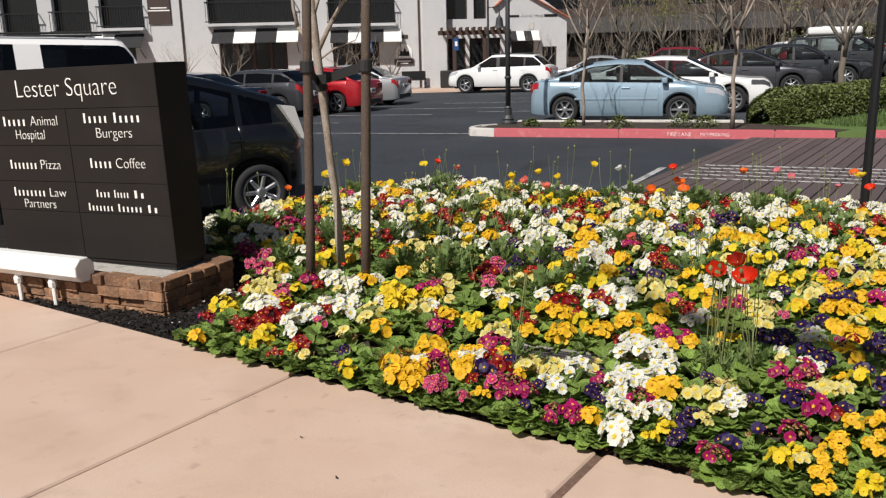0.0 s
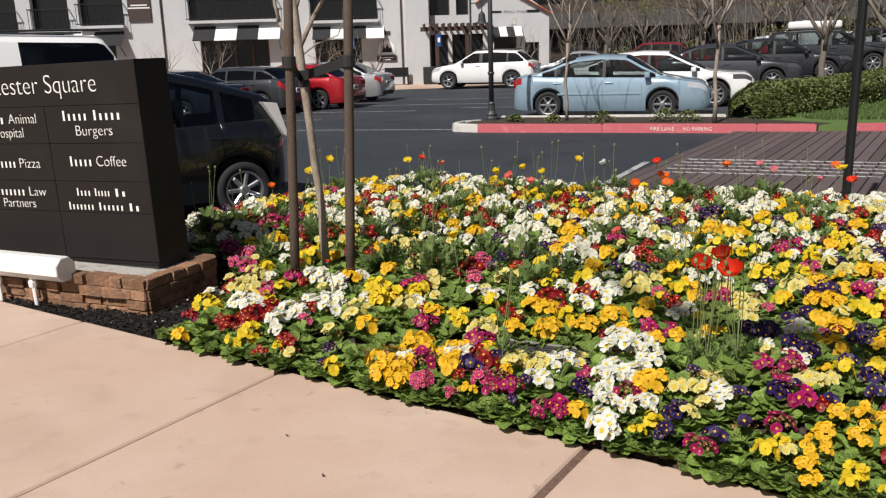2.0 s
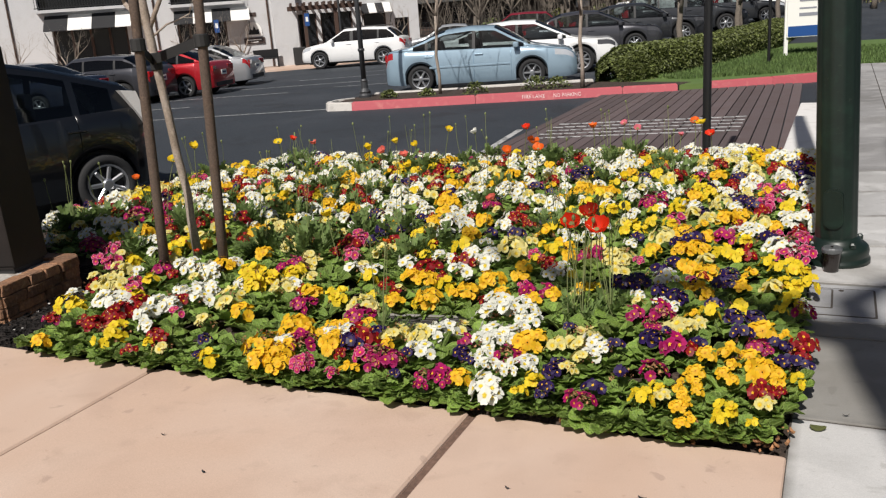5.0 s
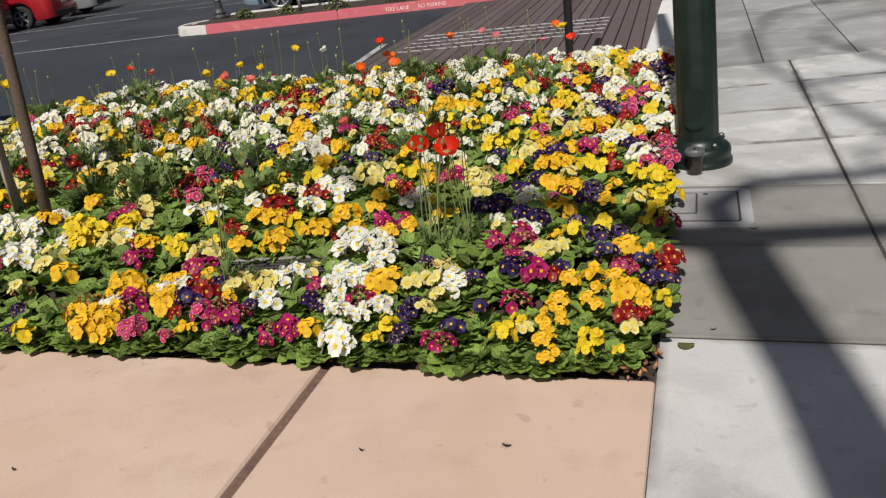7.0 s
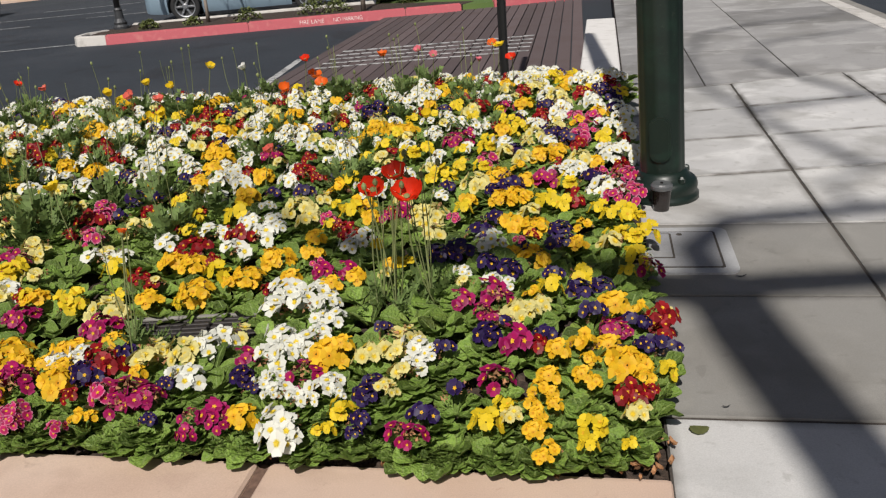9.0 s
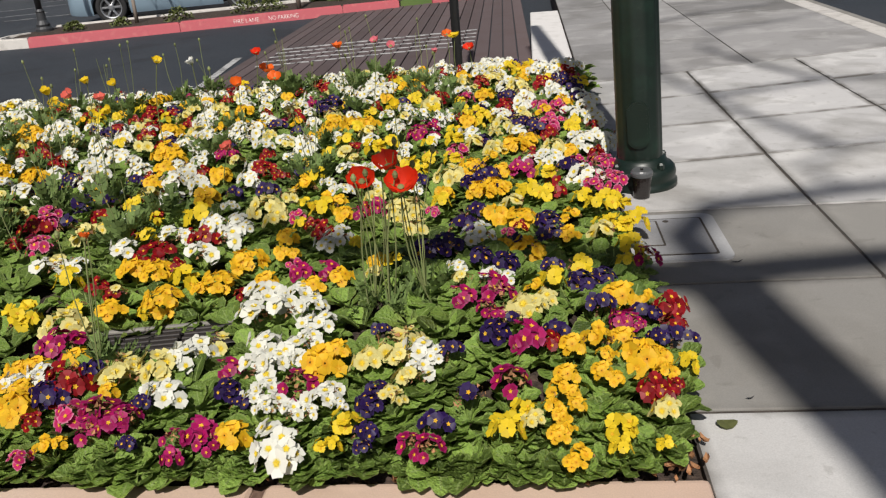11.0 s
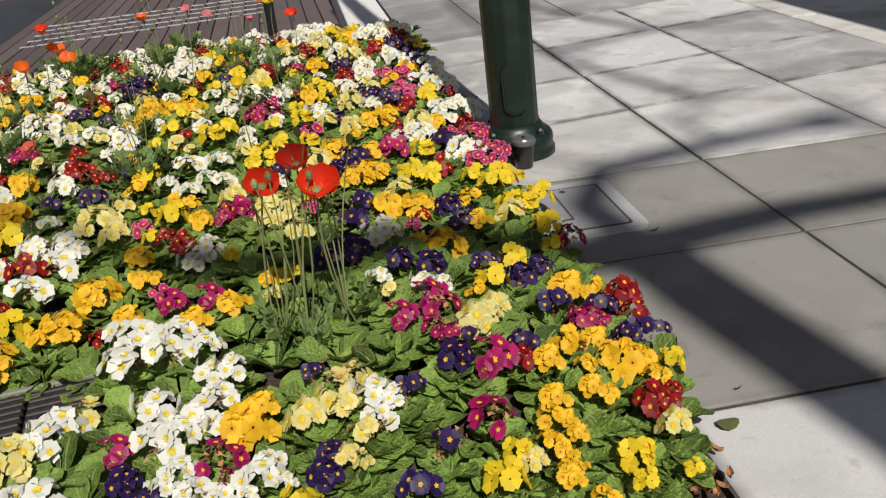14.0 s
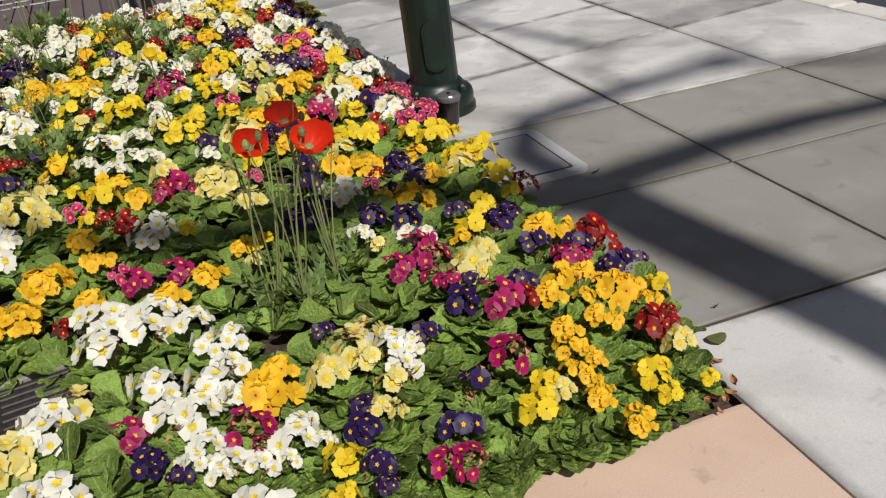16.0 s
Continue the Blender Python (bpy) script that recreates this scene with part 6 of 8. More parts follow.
PLANTED.setdefault('golden', []).extend([
    (-0.14, 3.33, 0.023), (-1.91, 3.34, 0.054), (0.04, 3.35, 0.036), (0.09, 3.36, 0.023), (-1.75, 3.38, 0.028), (-2.25, 3.38, 0.038),
    (-0.07, 3.4, 0.03), (-1.71, 3.41, 0.028), (-0, 3.42, 0.027), (-1.62, 3.47, 0.028), (-0.23, 3.63, 0.021), (0.02, 3.69, 0.037), (0.1, 3.7, 0.022),
    (-2.11, 3.77, 0.031), (-1.67, 3.81, 0.033), (-0.86, 3.82, 0.028), (-0.96, 3.82, 0.028), (-1.51, 3.86, 0.048), (-0.76, 3.9, 0.018),
    (-1.4, 3.93, 0.018), (-1.16, 3.95, 0.026), (-0.26, 3.96, 0.044), (-1.34, 3.97, 0.044), (-0.33, 4.01, 0.02), (-2.88, 4.04, 0.046),
    (-1.6, 4.07, 0.042), (-1.71, 4.09, 0.033), (-1.27, 4.11, 0.045), (-1.11, 4.13, 0.02), (-1.15, 4.14, 0.024)])
PLANTED.setdefault('golden', []).extend([
    (-0.11, 4.21, 0.026), (-2.79, 4.29, 0.034), (-1.18, 4.31, 0.028), (-0.28, 4.38, 0.045), (-0.38, 4.42, 0.037), (-0.09, 4.43, 0.028),
    (-1.01, 4.56, 0.027), (-3.99, 4.57, 0.049), (-4.02, 4.61, 0.041), (-1.11, 4.7, 0.037), (-1.06, 4.73, 0.025), (-4.27, 4.74, 0.034),
    (-3.18, 4.75, 0.053), (-0.45, 4.78, 0.041), (-0.39, 4.82, 0.041), (-1.71, 4.82, 0.028), (-1.72, 4.91, 0.04), (-1.27, 4.97, 0.039),
    (-0.37, 5.03, 0.032), (-0.52, 5.14, 0.044), (-2.08, 5.15, 0.031), (-1.77, 5.24, 0.037), (-0.42, 5.27, 0.028), (-1.36, 5.31, 0.036),
    (-4.4, 5.36, 0.028), (-2.82, 5.39, 0.055), (-0.05, 5.4, 0.029), (-2.12, 5.4, 0.039), (-0.32, 5.5, 0.048), (-3.12, 5.56, 0.044)])
PLANTED.setdefault('golden', []).extend([
    (-0.25, 5.57, 0.042), (-2.12, 5.57, 0.04), (-4.02, 5.68, 0.028), (-2.25, 5.74, 0.063), (-1.45, 5.9, 0.034), (-3.3, 5.93, 0.055),
    (-5.07, 5.98, 0.042), (-1.39, 6.03, 0.048), (-4.45, 6.03, 0.05), (-0.59, 6.05, 0.034), (-1.17, 6.14, 0.035), (-1.24, 6.15, 0.056),
    (-0.15, 6.2, 0.034), (-1.39, 6.24, 0.05), (-1.64, 6.28, 0.029), (-2.44, 6.29, 0.054), (-3.48, 6.31, 0.042), (-3.36, 6.37, 0.042),
    (-0.04, 6.46, 0.043), (-3.49, 6.47, 0.06), (-2.12, 6.51, 0.055), (-1.41, 6.64, 0.031), (-4.58, 6.64, 0.053), (-4.71, 6.65, 0.054),
    (-0.53, 6.73, 0.038), (-2.13, 6.76, 0.041), (-1.18, 6.86, 0.032), (-2.63, 7.03, 0.035), (-1.92, 7.09, 0.034), (-2.5, 7.1, 0.035)])
PLANTED.setdefault('golden', []).extend([
    (-3.05, 7.17, 0.036), (-2.97, 7.19, 0.055), (-0.28, 7.24, 0.041), (-4.2, 7.28, 0.04), (-2.94, 7.33, 0.046), (-0.27, 7.56, 0.052)])
PLANTED.setdefault('red', []).extend([
    (-2.54, 2.95, 0.021), (-2.48, 3.07, 0.027), (-2.52, 3.09, 0.032), (-1.56, 3.12, 0.018), (-2.85, 3.13, 0.029), (-2.93, 3.13, 0.041),
    (-3.02, 3.14, 0.024), (-2.81, 3.16, 0.023), (-3.26, 3.16, 0.025), (0.07, 3.18, 0.022), (0.05, 3.21, 0.028), (-2.92, 3.22, 0.029),
    (0.11, 3.23, 0.016), (-2.88, 3.25, 0.047), (-1.53, 3.27, 0.038), (-2.8, 3.28, 0.024), (-1.58, 3.34, 0.043), (-0.2, 3.34, 0.023),
    (-2.87, 3.37, 0.042), (-2.68, 3.44, 0.029), (0.16, 3.58, 0.025), (-3.44, 3.61, 0.034), (0.16, 3.68, 0.037), (-2.17, 3.77, 0.021),
    (-3.05, 3.8, 0.026), (-1.23, 3.88, 0.017), (-1.72, 3.92, 0.023), (-1.8, 3.97, 0.028), (-1.54, 4.09, 0.021), (-3.43, 4.17, 0.022)])
PLANTED.setdefault('red', []).extend([
    (-1.68, 4.2, 0.049), (-0.28, 4.25, 0.017), (-1.07, 4.34, 0.024), (-1.53, 4.36, 0.035), (-2.35, 4.37, 0.022), (-1.06, 4.38, 0.03),
    (-1.61, 4.4, 0.02), (-1.86, 4.42, 0.021), (-1.12, 4.46, 0.019), (-2.56, 4.49, 0.029), (-3.32, 4.57, 0.03), (-2.82, 4.57, 0.021),
    (-2.63, 4.57, 0.035), (-0.93, 4.58, 0.025), (-2.38, 4.59, 0.04), (-1.86, 4.68, 0.017), (-0.15, 4.77, 0.035), (-4.63, 4.87, 0.045),
    (-4.2, 4.97, 0.035), (-4.67, 4.99, 0.046), (-3.96, 5.04, 0.051), (-3.89, 5.04, 0.042), (-1.44, 5.17, 0.023), (-1.5, 5.22, 0.03),
    (-4.97, 5.23, 0.029), (-2.16, 5.28, 0.019), (-1.57, 5.28, 0.042), (-0.24, 5.29, 0.028), (-5.1, 5.29, 0.04), (-1.88, 5.3, 0.025)])
PLANTED.setdefault('red', []).extend([
    (-4.77, 5.3, 0.038), (-4.79, 5.35, 0.039), (0.08, 5.36, 0.035), (-3.86, 5.5, 0.035), (-1.63, 5.56, 0.026), (-3.33, 5.58, 0.038),
    (-4.24, 5.79, 0.047), (-3.5, 5.82, 0.04), (-3.17, 5.82, 0.031), (0.1, 5.91, 0.026), (-3.67, 6.02, 0.037), (-4.27, 6.03, 0.039),
    (-0.63, 6.13, 0.041), (-0.38, 6.38, 0.043), (-2.61, 6.42, 0.048), (-1.69, 6.44, 0.038), (-2.41, 6.47, 0.032), (-1.92, 6.56, 0.031),
    (-0.83, 6.7, 0.038), (-2.78, 6.78, 0.051), (-0.57, 7.21, 0.041), (-1.23, 7.46, 0.026), (-1.79, 7.47, 0.035), (0.02, 7.48, 0.043),
    (-3.52, 7.86, 0.041), (-1.3, 8.08, 0.038)])
PLANTED.setdefault('purple', []).extend([
    (-2.18, 2.97, 0.015), (-0.65, 2.98, 0.015), (-2.18, 2.99, 0.015), (-1.26, 3.03, 0.017), (-0.65, 3.03, 0.021), (-0.48, 3.05, 0.027),
    (-2.25, 3.11, 0.021), (-0.65, 3.12, 0.025), (-2.26, 3.13, 0.016), (-0.41, 3.14, 0.028), (-1, 3.16, 0.017), (-0.64, 3.16, 0.019),
    (-1.28, 3.18, 0.018), (-1.55, 3.21, 0.03), (-1.05, 3.22, 0.024), (-1.58, 3.24, 0.029), (-0.46, 3.28, 0.022), (-0.34, 3.36, 0.029),
    (-1.52, 3.37, 0.027), (-0.66, 3.38, 0.017), (-0.18, 3.4, 0.023), (0.04, 3.41, 0.017), (-0.3, 3.43, 0.02), (0.1, 3.47, 0.021),
    (0.14, 3.49, 0.028), (0.18, 3.49, 0.021), (-0.05, 3.6, 0.028), (0.07, 3.6, 0.025), (0.11, 3.62, 0.018), (-0.09, 3.74, 0.03)])
PLANTED.setdefault('purple', []).extend([
    (-0.32, 3.81, 0.03), (-0.18, 3.82, 0.023), (-0.02, 3.82, 0.027), (-0.4, 3.86, 0.027), (-0.59, 3.95, 0.032), (-0.53, 4.02, 0.041),
    (-0.3, 4.06, 0.025), (-0.21, 4.12, 0.029), (-0.16, 4.22, 0.026), (-0.5, 4.29, 0.031), (-0.47, 4.33, 0.023), (-0.18, 4.35, 0.031),
    (-0.46, 4.5, 0.028), (-4.2, 4.74, 0.025), (-0.51, 4.91, 0.026), (-1.44, 4.93, 0.033), (-0.74, 4.97, 0.027), (-0.44, 4.99, 0.048),
    (-3.59, 5.1, 0.033), (-0.07, 5.11, 0.038), (-2.65, 5.16, 0.046), (-1.34, 5.16, 0.035), (-2.19, 5.2, 0.031), (-3.48, 5.24, 0.033),
    (-2.55, 5.26, 0.046), (-5.39, 5.39, 0.041), (-0.47, 5.6, 0.031), (-0.19, 5.8, 0.032), (-0.22, 5.87, 0.045), (-0.3, 5.94, 0.052)])
PLANTED.setdefault('purple', []).extend([
    (-4.31, 5.98, 0.029), (-2.32, 6.01, 0.029), (-1.58, 6.05, 0.028), (-1.37, 6.63, 0.038), (-1.05, 6.66, 0.03), (0.07, 6.68, 0.038),
    (-1.57, 6.7, 0.039), (-0.38, 6.7, 0.045), (-1.52, 6.74, 0.063), (0.02, 6.99, 0.063), (-0.02, 7.25, 0.05)])
PLANTED.setdefault('pink', []).extend([
    (-1.51, 2.98, 0.018), (-1.68, 2.99, 0.018), (-1.66, 3, 0.018), (-1.7, 3.03, 0.026), (-1.67, 3.04, 0.022), (-1.69, 3.06, 0.019),
    (-1.46, 3.14, 0.029), (-2.57, 3.3, 0.022), (-3.08, 3.55, 0.032), (-3.18, 3.65, 0.026), (-1.08, 4.04, 0.02), (-3.77, 4.06, 0.038),
    (-3.8, 4.1, 0.045), (-3.95, 4.13, 0.031), (-0.32, 4.17, 0.017), (-4.03, 4.28, 0.032), (-3.97, 4.3, 0.039), (-2.22, 4.35, 0.043),
    (-0.63, 4.51, 0.019), (-1.2, 4.56, 0.025), (-2.36, 4.65, 0.035), (-2.42, 4.78, 0.03), (0.03, 4.89, 0.031), (0.12, 4.98, 0.048),
    (-0.03, 5.2, 0.028), (0.09, 5.22, 0.051), (-0.6, 5.42, 0.036), (-0.13, 5.86, 0.039), (-0.1, 6.06, 0.047), (-0.17, 6.34, 0.035)])
PLANTED.setdefault('pink', []).extend([
    (-0.07, 6.36, 0.035), (-0.64, 6.7, 0.038)])
TUFTS = [(-0.66, 3.56, 12, 0.145), (-0.56, 3.64, 10, 0.14), (-0.72, 3.63, 8, 0.13), (-2.66, 4.59, 60, 0.24), (-2.91, 4.45, 50, 0.2), (-1.56, 3.5, 26, 0.16), (-4.85, 4.75, 60, 0.26), (-4.7, 4.9, 40, 0.24), (-0.98, 7.25, 50, 0.22), (-3.96, 4.95, 40, 0.2)]
for k in range(100):
    x, y = rnd.uniform(-5.2, 0.0), rnd.uniform(4.3, 7.8)
    if inside(x, y) and edge_distance(x, y) > 0.1 and not (x > -1.1 and y < 6.0) and x < -0.7:
        TUFTS.append((x, y, rnd.randint(14, 34), rnd.uniform(0.15, 0.25)))


def gap(x, y):
    if any((x - a) ** 2 + (y - b) ** 2 < 0.011 for a, b, n, h in TUFTS[10:] if n > 30):
        return True
    return GRATE[0] < x < GRATE[2] and GRATE[1] < y < GRATE[3]


heads = [(x, y, r, c) for c, l in PLANTED.items() for x, y, r in l]
mapped = len(heads)

# the rest of the bed: close-set plants in a mixed sowing, whiter towards the back
cells = {}
for x, y, r, c in heads:
    cells.setdefault((int(x / 0.2 + 500), int(y / 0.2)), []).append((x, y, r))
tries = 0
while tries < 30000:
    tries += 1
    x, y = rnd.uniform(-5.45, 0.22), rnd.uniform(3.0, 8.15)
    if not inside(x, y) or gap(x, y):
        continue
    if y < 4.5 and x > -3.3:
        continue
    r = rnd.choice((0.026, 0.030, 0.034, 0.040, 0.046))
    space = (0.085 if y < 5.5 else 0.072) + r * 0.95
    i, j = int(x / 0.2 + 500), int(y / 0.2)
    if any(math.hypot(x - a, y - b) < space + q * 0.75 for di in (-1, 0, 1) for dj in (-1, 0, 1) for a, b, q in cells.get((i + di, j + dj), ())):
        continue
    if edge_distance(x, y) < (0.035 if y < 3.2 else 0.05):
        continue
    back = min(1.0, max(0.0, (y - 5.2) / 2.6))
    weights = {"white": 22 + 30 * back, "cream": 24, "yellow": 17, "golden": 9, "red": 10, "magenta": 3, "pink": 1 if x > -3.6 else 6, "purple": 5}
    c = rnd.choices(list(weights), list(weights.values()))[0]
    heads.append((x, y, r, c))
    cells.setdefault((i, j), []).append((x, y, r))

DESCRIBE = {"white": "white primrose plant with yellow-eyed flowers in the bed", "cream": "pale cream-yellow primrose plant in the flower bed",
            "yellow": "bright yellow primrose plant in the flower bed", "golden": "golden orange-yellow primrose plant in the flower bed",
            "red": "dark red primrose plant with small yellow eyes", "magenta": "magenta primrose plant with yellow-eyed flowers",
            "pink": "pink primrose plant with pale-edged flowers", "purple": "deep purple primrose plant with small yellow eyes"}


def join_stuff(name, pieces, mats, label, parent=None):
    """One mesh out of many copies of small meshes: pieces of (mesh, pose, material offset)."""
    co, faces, idx, smooth, rads, base = [], [], [], [], [], 0
    cache = {}
    for me, m, off in pieces:
        if me.name not in cache:
            v = np.empty(len(me.vertices) * 3, np.float32)
            me.vertices.foreach_get("co", v)
            ra = np.zeros(len(me.vertices), np.float32)
            if "rad" in me.attributes:
                me.attributes["rad"].data.foreach_get("value", ra)
            cache[me.name] = (v.reshape(-1, 3), [tuple(p.vertices) for p in me.polygons], [p.material_index for p in me.polygons], [p.use_smooth for p in me.polygons], ra)
        v, f, mi, sm, ra = cache[me.name]
        rads.append(ra)
        a = np.array(m)
        co.append(v @ a[:3, :3].T + a[:3, 3])
        faces.extend([tuple(i + base for i in q) for q in f])
        idx.extend([k + off for k in mi])
        smooth.extend(sm)
        base += len(v)
    me = bpy.data.meshes.new(name)
    me.from_pydata(np.concatenate(co).tolist(), [], faces)
    for mt in mats:
        me.materials.append(mt)
    me.polygons.foreach_set("material_index", idx)
    me.polygons.foreach_set("use_smooth", smooth)
    me.attributes.new("rad", "FLOAT", "POINT").data.foreach_set("value", np.concatenate(rads))
    ob = new(name, me)
    ob.parent = parent
    return tagged(ob, label, "flowers", kind="stuff")


far_leaves, far_heads = [], {c: [] for c in PETAL}
singles = 0
for k, (x, y, r, c) in enumerate(heads):
    d = min(edge_distance(x, y), 0.6) if inside(x, y) else 0.0
    z0 = bed_z(x, y)
    size = 0 if r < 0.041 else 1 if r < 0.057 else 2
    me = HEADS[c][size][rnd.choices((0, 1, 2), (5, 4, 2))[0]]
    s = max(0.5, min(1.6, 1.32 * r / (0.036, 0.052, 0.07)[size]))
    top = head_z(x, y) + 0.004 + (0.0 if k < mapped else rnd.uniform(-0.015, 0.02))
    rise = Matrix.Translation((0, 0, top - z0)) @ Matrix.Rotation(rnd.uniform(-0.7, 0.7), 4, "Z") @ Matrix.Rotation(rnd.uniform(-0.1, 0.25), 4, "X") @ Matrix.Diagonal((s, s, s * rnd.uniform(1.0, 1.3), 1))
    q = (0.75 + 0.2 * min(1.0, d / 0.3)) * rnd.uniform(0.85, 1.15)
    rise2 = Matrix.Rotation(rnd.uniform(0, 6.28), 4, "Z") @ Matrix.Diagonal((q, q, q * rnd.uniform(0.9, 1.2), 1))
    rx, ry = min(x, 0.07 if y < 3.6 else 0.10), max(y, 3.07)
    here = Matrix.Translation((rx, ry, z0))
    rise = Matrix.Translation((x - rx, y - ry, 0)) @ rise
    lm = rnd.choice(FINE_ROSETTES if y < 4.3 else ROSETTES)
    if y < 4.65 and x > -2.7 and singles < 300:
        singles += 1
        plant = thing("primrose", here, DESCRIBE[c], "primrose", "primroses in the flower bed")
        for nm, mesh, m in (("leaves", lm, rise2), ("blossoms", me, rise)):
            o = new(nm, mesh)
            o.parent = plant
            o.matrix_basis = m
    else:
        far_leaves.append((lm, here @ rise2, 0))
        far_heads[c].append((me, here @ rise, 0))
    # some plants have a second ring of leaves pushed up between the heads
    for _ in range(rnd.choice((0, 1))):
        a = rnd.uniform(0, 6.28)
        px, py = x + 0.09 * math.cos(a), y + 0.09 * math.sin(a)
        if inside(px, py) and edge_distance(px, py) > 0.02 and not gap(px, py):
            far_leaves.append((rnd.choice(FINE_ROSETTES if py < 3.9 else ROSETTES), Matrix.Translation((px, py, bed_z(px, py) + 0.012)) @ Matrix.Rotation(a, 4, "Z") @ Matrix.Diagonal((q, q, q, 1)), 0))
# leaves over the ground that no plant covers yet
cover = {}
for x, y, r, c in heads:
    cover.setdefault((int(x / 0.2 + 500), int(y / 0.2)), []).append((x, y))
for _ in range(9000):
    x, y = rnd.uniform(-5.4, 0.2), rnd.uniform(3.05, 8.0)
    i, j = int(x / 0.2 + 500), int(y / 0.2)
    if not inside(x, y) or edge_distance(x, y) < 0.03 or gap(x, y) or any(math.hypot(x - a, y - b) < 0.085 for di in (-1, 0, 1) for dj in (-1, 0, 1) for a, b in cover.get((i + di, j + dj), ())):
        continue
    cover.setdefault((i, j), []).append((x, y))
    q = rnd.uniform(0.75, 1.05)
    far_leaves.append((rnd.choice(FINE_ROSETTES if y < 4.3 else ROSETTES), Matrix.Translation((x, y, bed_z(x, y) + 0.01)) @ Matrix.Rotation(rnd.uniform(0, 6.28), 4, "Z") @ Matrix.Diagonal((q, q, q, 1)), 0))
# a leafy fringe along the pavement
for k in range(390):
    x = -3.28 + 3.30 * rnd.random()
    if k % 3 == 0:
        y = rnd.uniform(3.06, 7.9)
        x = (0.06 if y < 3.7 else 0.10 if y < 4.1 else 0.13 if y > 5.7 else 0.07) + rnd.uniform(-0.07, 0.02)
    else:
        y = 3.014 + (rnd.uniform(-0.014, 0.02) if k % 2 else rnd.uniform(0.0, 0.11))
    q = rnd.uniform(0.6, 0.9) * (1.0 if k % 3 else 0.65)
    far_leaves.append((rnd.choice(FINE_ROSETTES), Matrix.Translation((x, y, 0.012)) @ Matrix.Rotation(rnd.uniform(0, 6.28), 4, "Z") @ Matrix.Diagonal((q, q, q, 1)), 0))
for k in range(16):
    q = rnd.uniform(0.5, 0.8)
    far_leaves.append((rnd.choice(FINE_ROSETTES), Matrix.Translation((rnd.uniform(-0.02, 0.07), rnd.uniform(3.06, 3.2), 0.012)) @ Matrix.Rotation(rnd.uniform(0, 6.28), 4, "Z") @ Matrix.Diagonal((q, q, q, 1)), 0))
join_stuff("primrose_foliage", far_leaves, [M_LEAF], "crinkled green primrose leaves covering the flower bed")
for c, l in far_heads.items():
    join_stuff(c + "_primroses", l, [PETAL[c], M_EYEPALE if c in ("white", "cream") else M_EYE, M_WITHER], "mass of " + c + " primroses in bloom in the bed")

# soil under the plants
bx, by = [-5.6 + 0.09 * i for i in range(67)], [2.98 + 0.09 * i for i in range(60)]
tagged(part("bed_soil", sheet(bx, by, lambda x, y: bed_z(x, y) - 0.004 - 0.03 * (max(0.0, 1 - edge_distance(x, y) / 0.15) if inside(x, y) else 1.0)), M_SOIL, smooth=True), "dark brown planting soil of the flower bed", "soil", kind="structure")


# ---- poppies ----
def poppy_head(bm, m, r, open_=0.5):
    """A cup of crumpled petals; open_ 0: closed, 1: flat."""
    for k in range(5):
        a0 = k * 1.2566 + rnd.uniform(-0.15, 0.15)
        rr = r * rnd.uniform(0.9, 1.1)
        g = []
        for i, u in enumerate((0.08, 0.45, 0.8, 1.0)):
            row = []
            for j, d in enumerate((-0.85, -0.43, 0, 0.43, 0.85)):
                rad = rr * (u * (0.62 + 0.38 * open_) if u < 0.9 else u * (0.58 + 0.42 * open_))
                z = rr * (1.15 - 0.75 * open_) * u ** 1.6 + (rnd.uniform(-0.16, 0.16) * rr if u > 0.4 else 0) - 0.05 * rr * abs(d)
                row.append(bm.verts.new(m @ Vector((rad * math.cos(a0 + d * (0.55 + 0.35 * u)), rad * math.sin(a0 + d * (0.55 + 0.35 * u)), z + 0.03 * rr * k))))
            g.append(row)
        for i in range(3):
            for j in range(4):
                bm.faces.new((g[i][j], g[i][j + 1], g[i + 1][j + 1], g[i + 1][j])).smooth = True


def stem_points(x0, y0, z0, x1, y1, z1, bow):
    pts = []
    for i in range(7):
        u = i / 6
        pts.append((x0 + (x1 - x0) * u + bow[0] * math.sin(math.pi * u), y0 + (y1 - y0) * u + bow[1] * math.sin(math.pi * u), z0 + (z1 - z0) * u))
    return pts


def fern(bm, x, y, z, n, h):
    """A tuft of lobed grey-green poppy foliage."""
    for i in range(n):
        a, lean = rnd.uniform(0, 6.28), rnd.uniform(0.25, 1.1)
        L = h * rnd.uniform(0.7, 1.2)
        d = Vector((math.cos(a) * math.sin(lean), math.sin(a) * math.sin(lean), math.cos(lean)))
        side = Vector((-math.sin(a), math.cos(a), 0))
        p0 = Vector((x + rnd.uniform(-0.03, 0.03), y + rnd.uniform(-0.03, 0.03), z))
        prev = None
        for k in range(5):
            u = k / 4
            p = p0 + d * L * u - Vector((0, 0, 0.35 * L * u * u))
            w = 0.0045 * (1.2 - u)
            cur = (bm.verts.new(p - side * w), bm.verts.new(p + side * w))
            if prev:
                bm.faces.new((prev[0], prev[1], cur[1], cur[0]))
                for s in (-1, 1):
                    for o in (0.0, 0.12):
                        b = p - d * L * o
                        tip = b + side * s * L * 0.16 * (1.1 - u * 0.6) + d * L * 0.10 + Vector((0, 0, rnd.uniform(-0.015, 0.015)))
                        q = b + d * L * 0.06
                        bm.faces.new([bm.verts.new(v) for v in (b - d * L * 0.03, b + side * s * L * 0.07 - d * L * 0.01, tip, q)])
            prev = cur


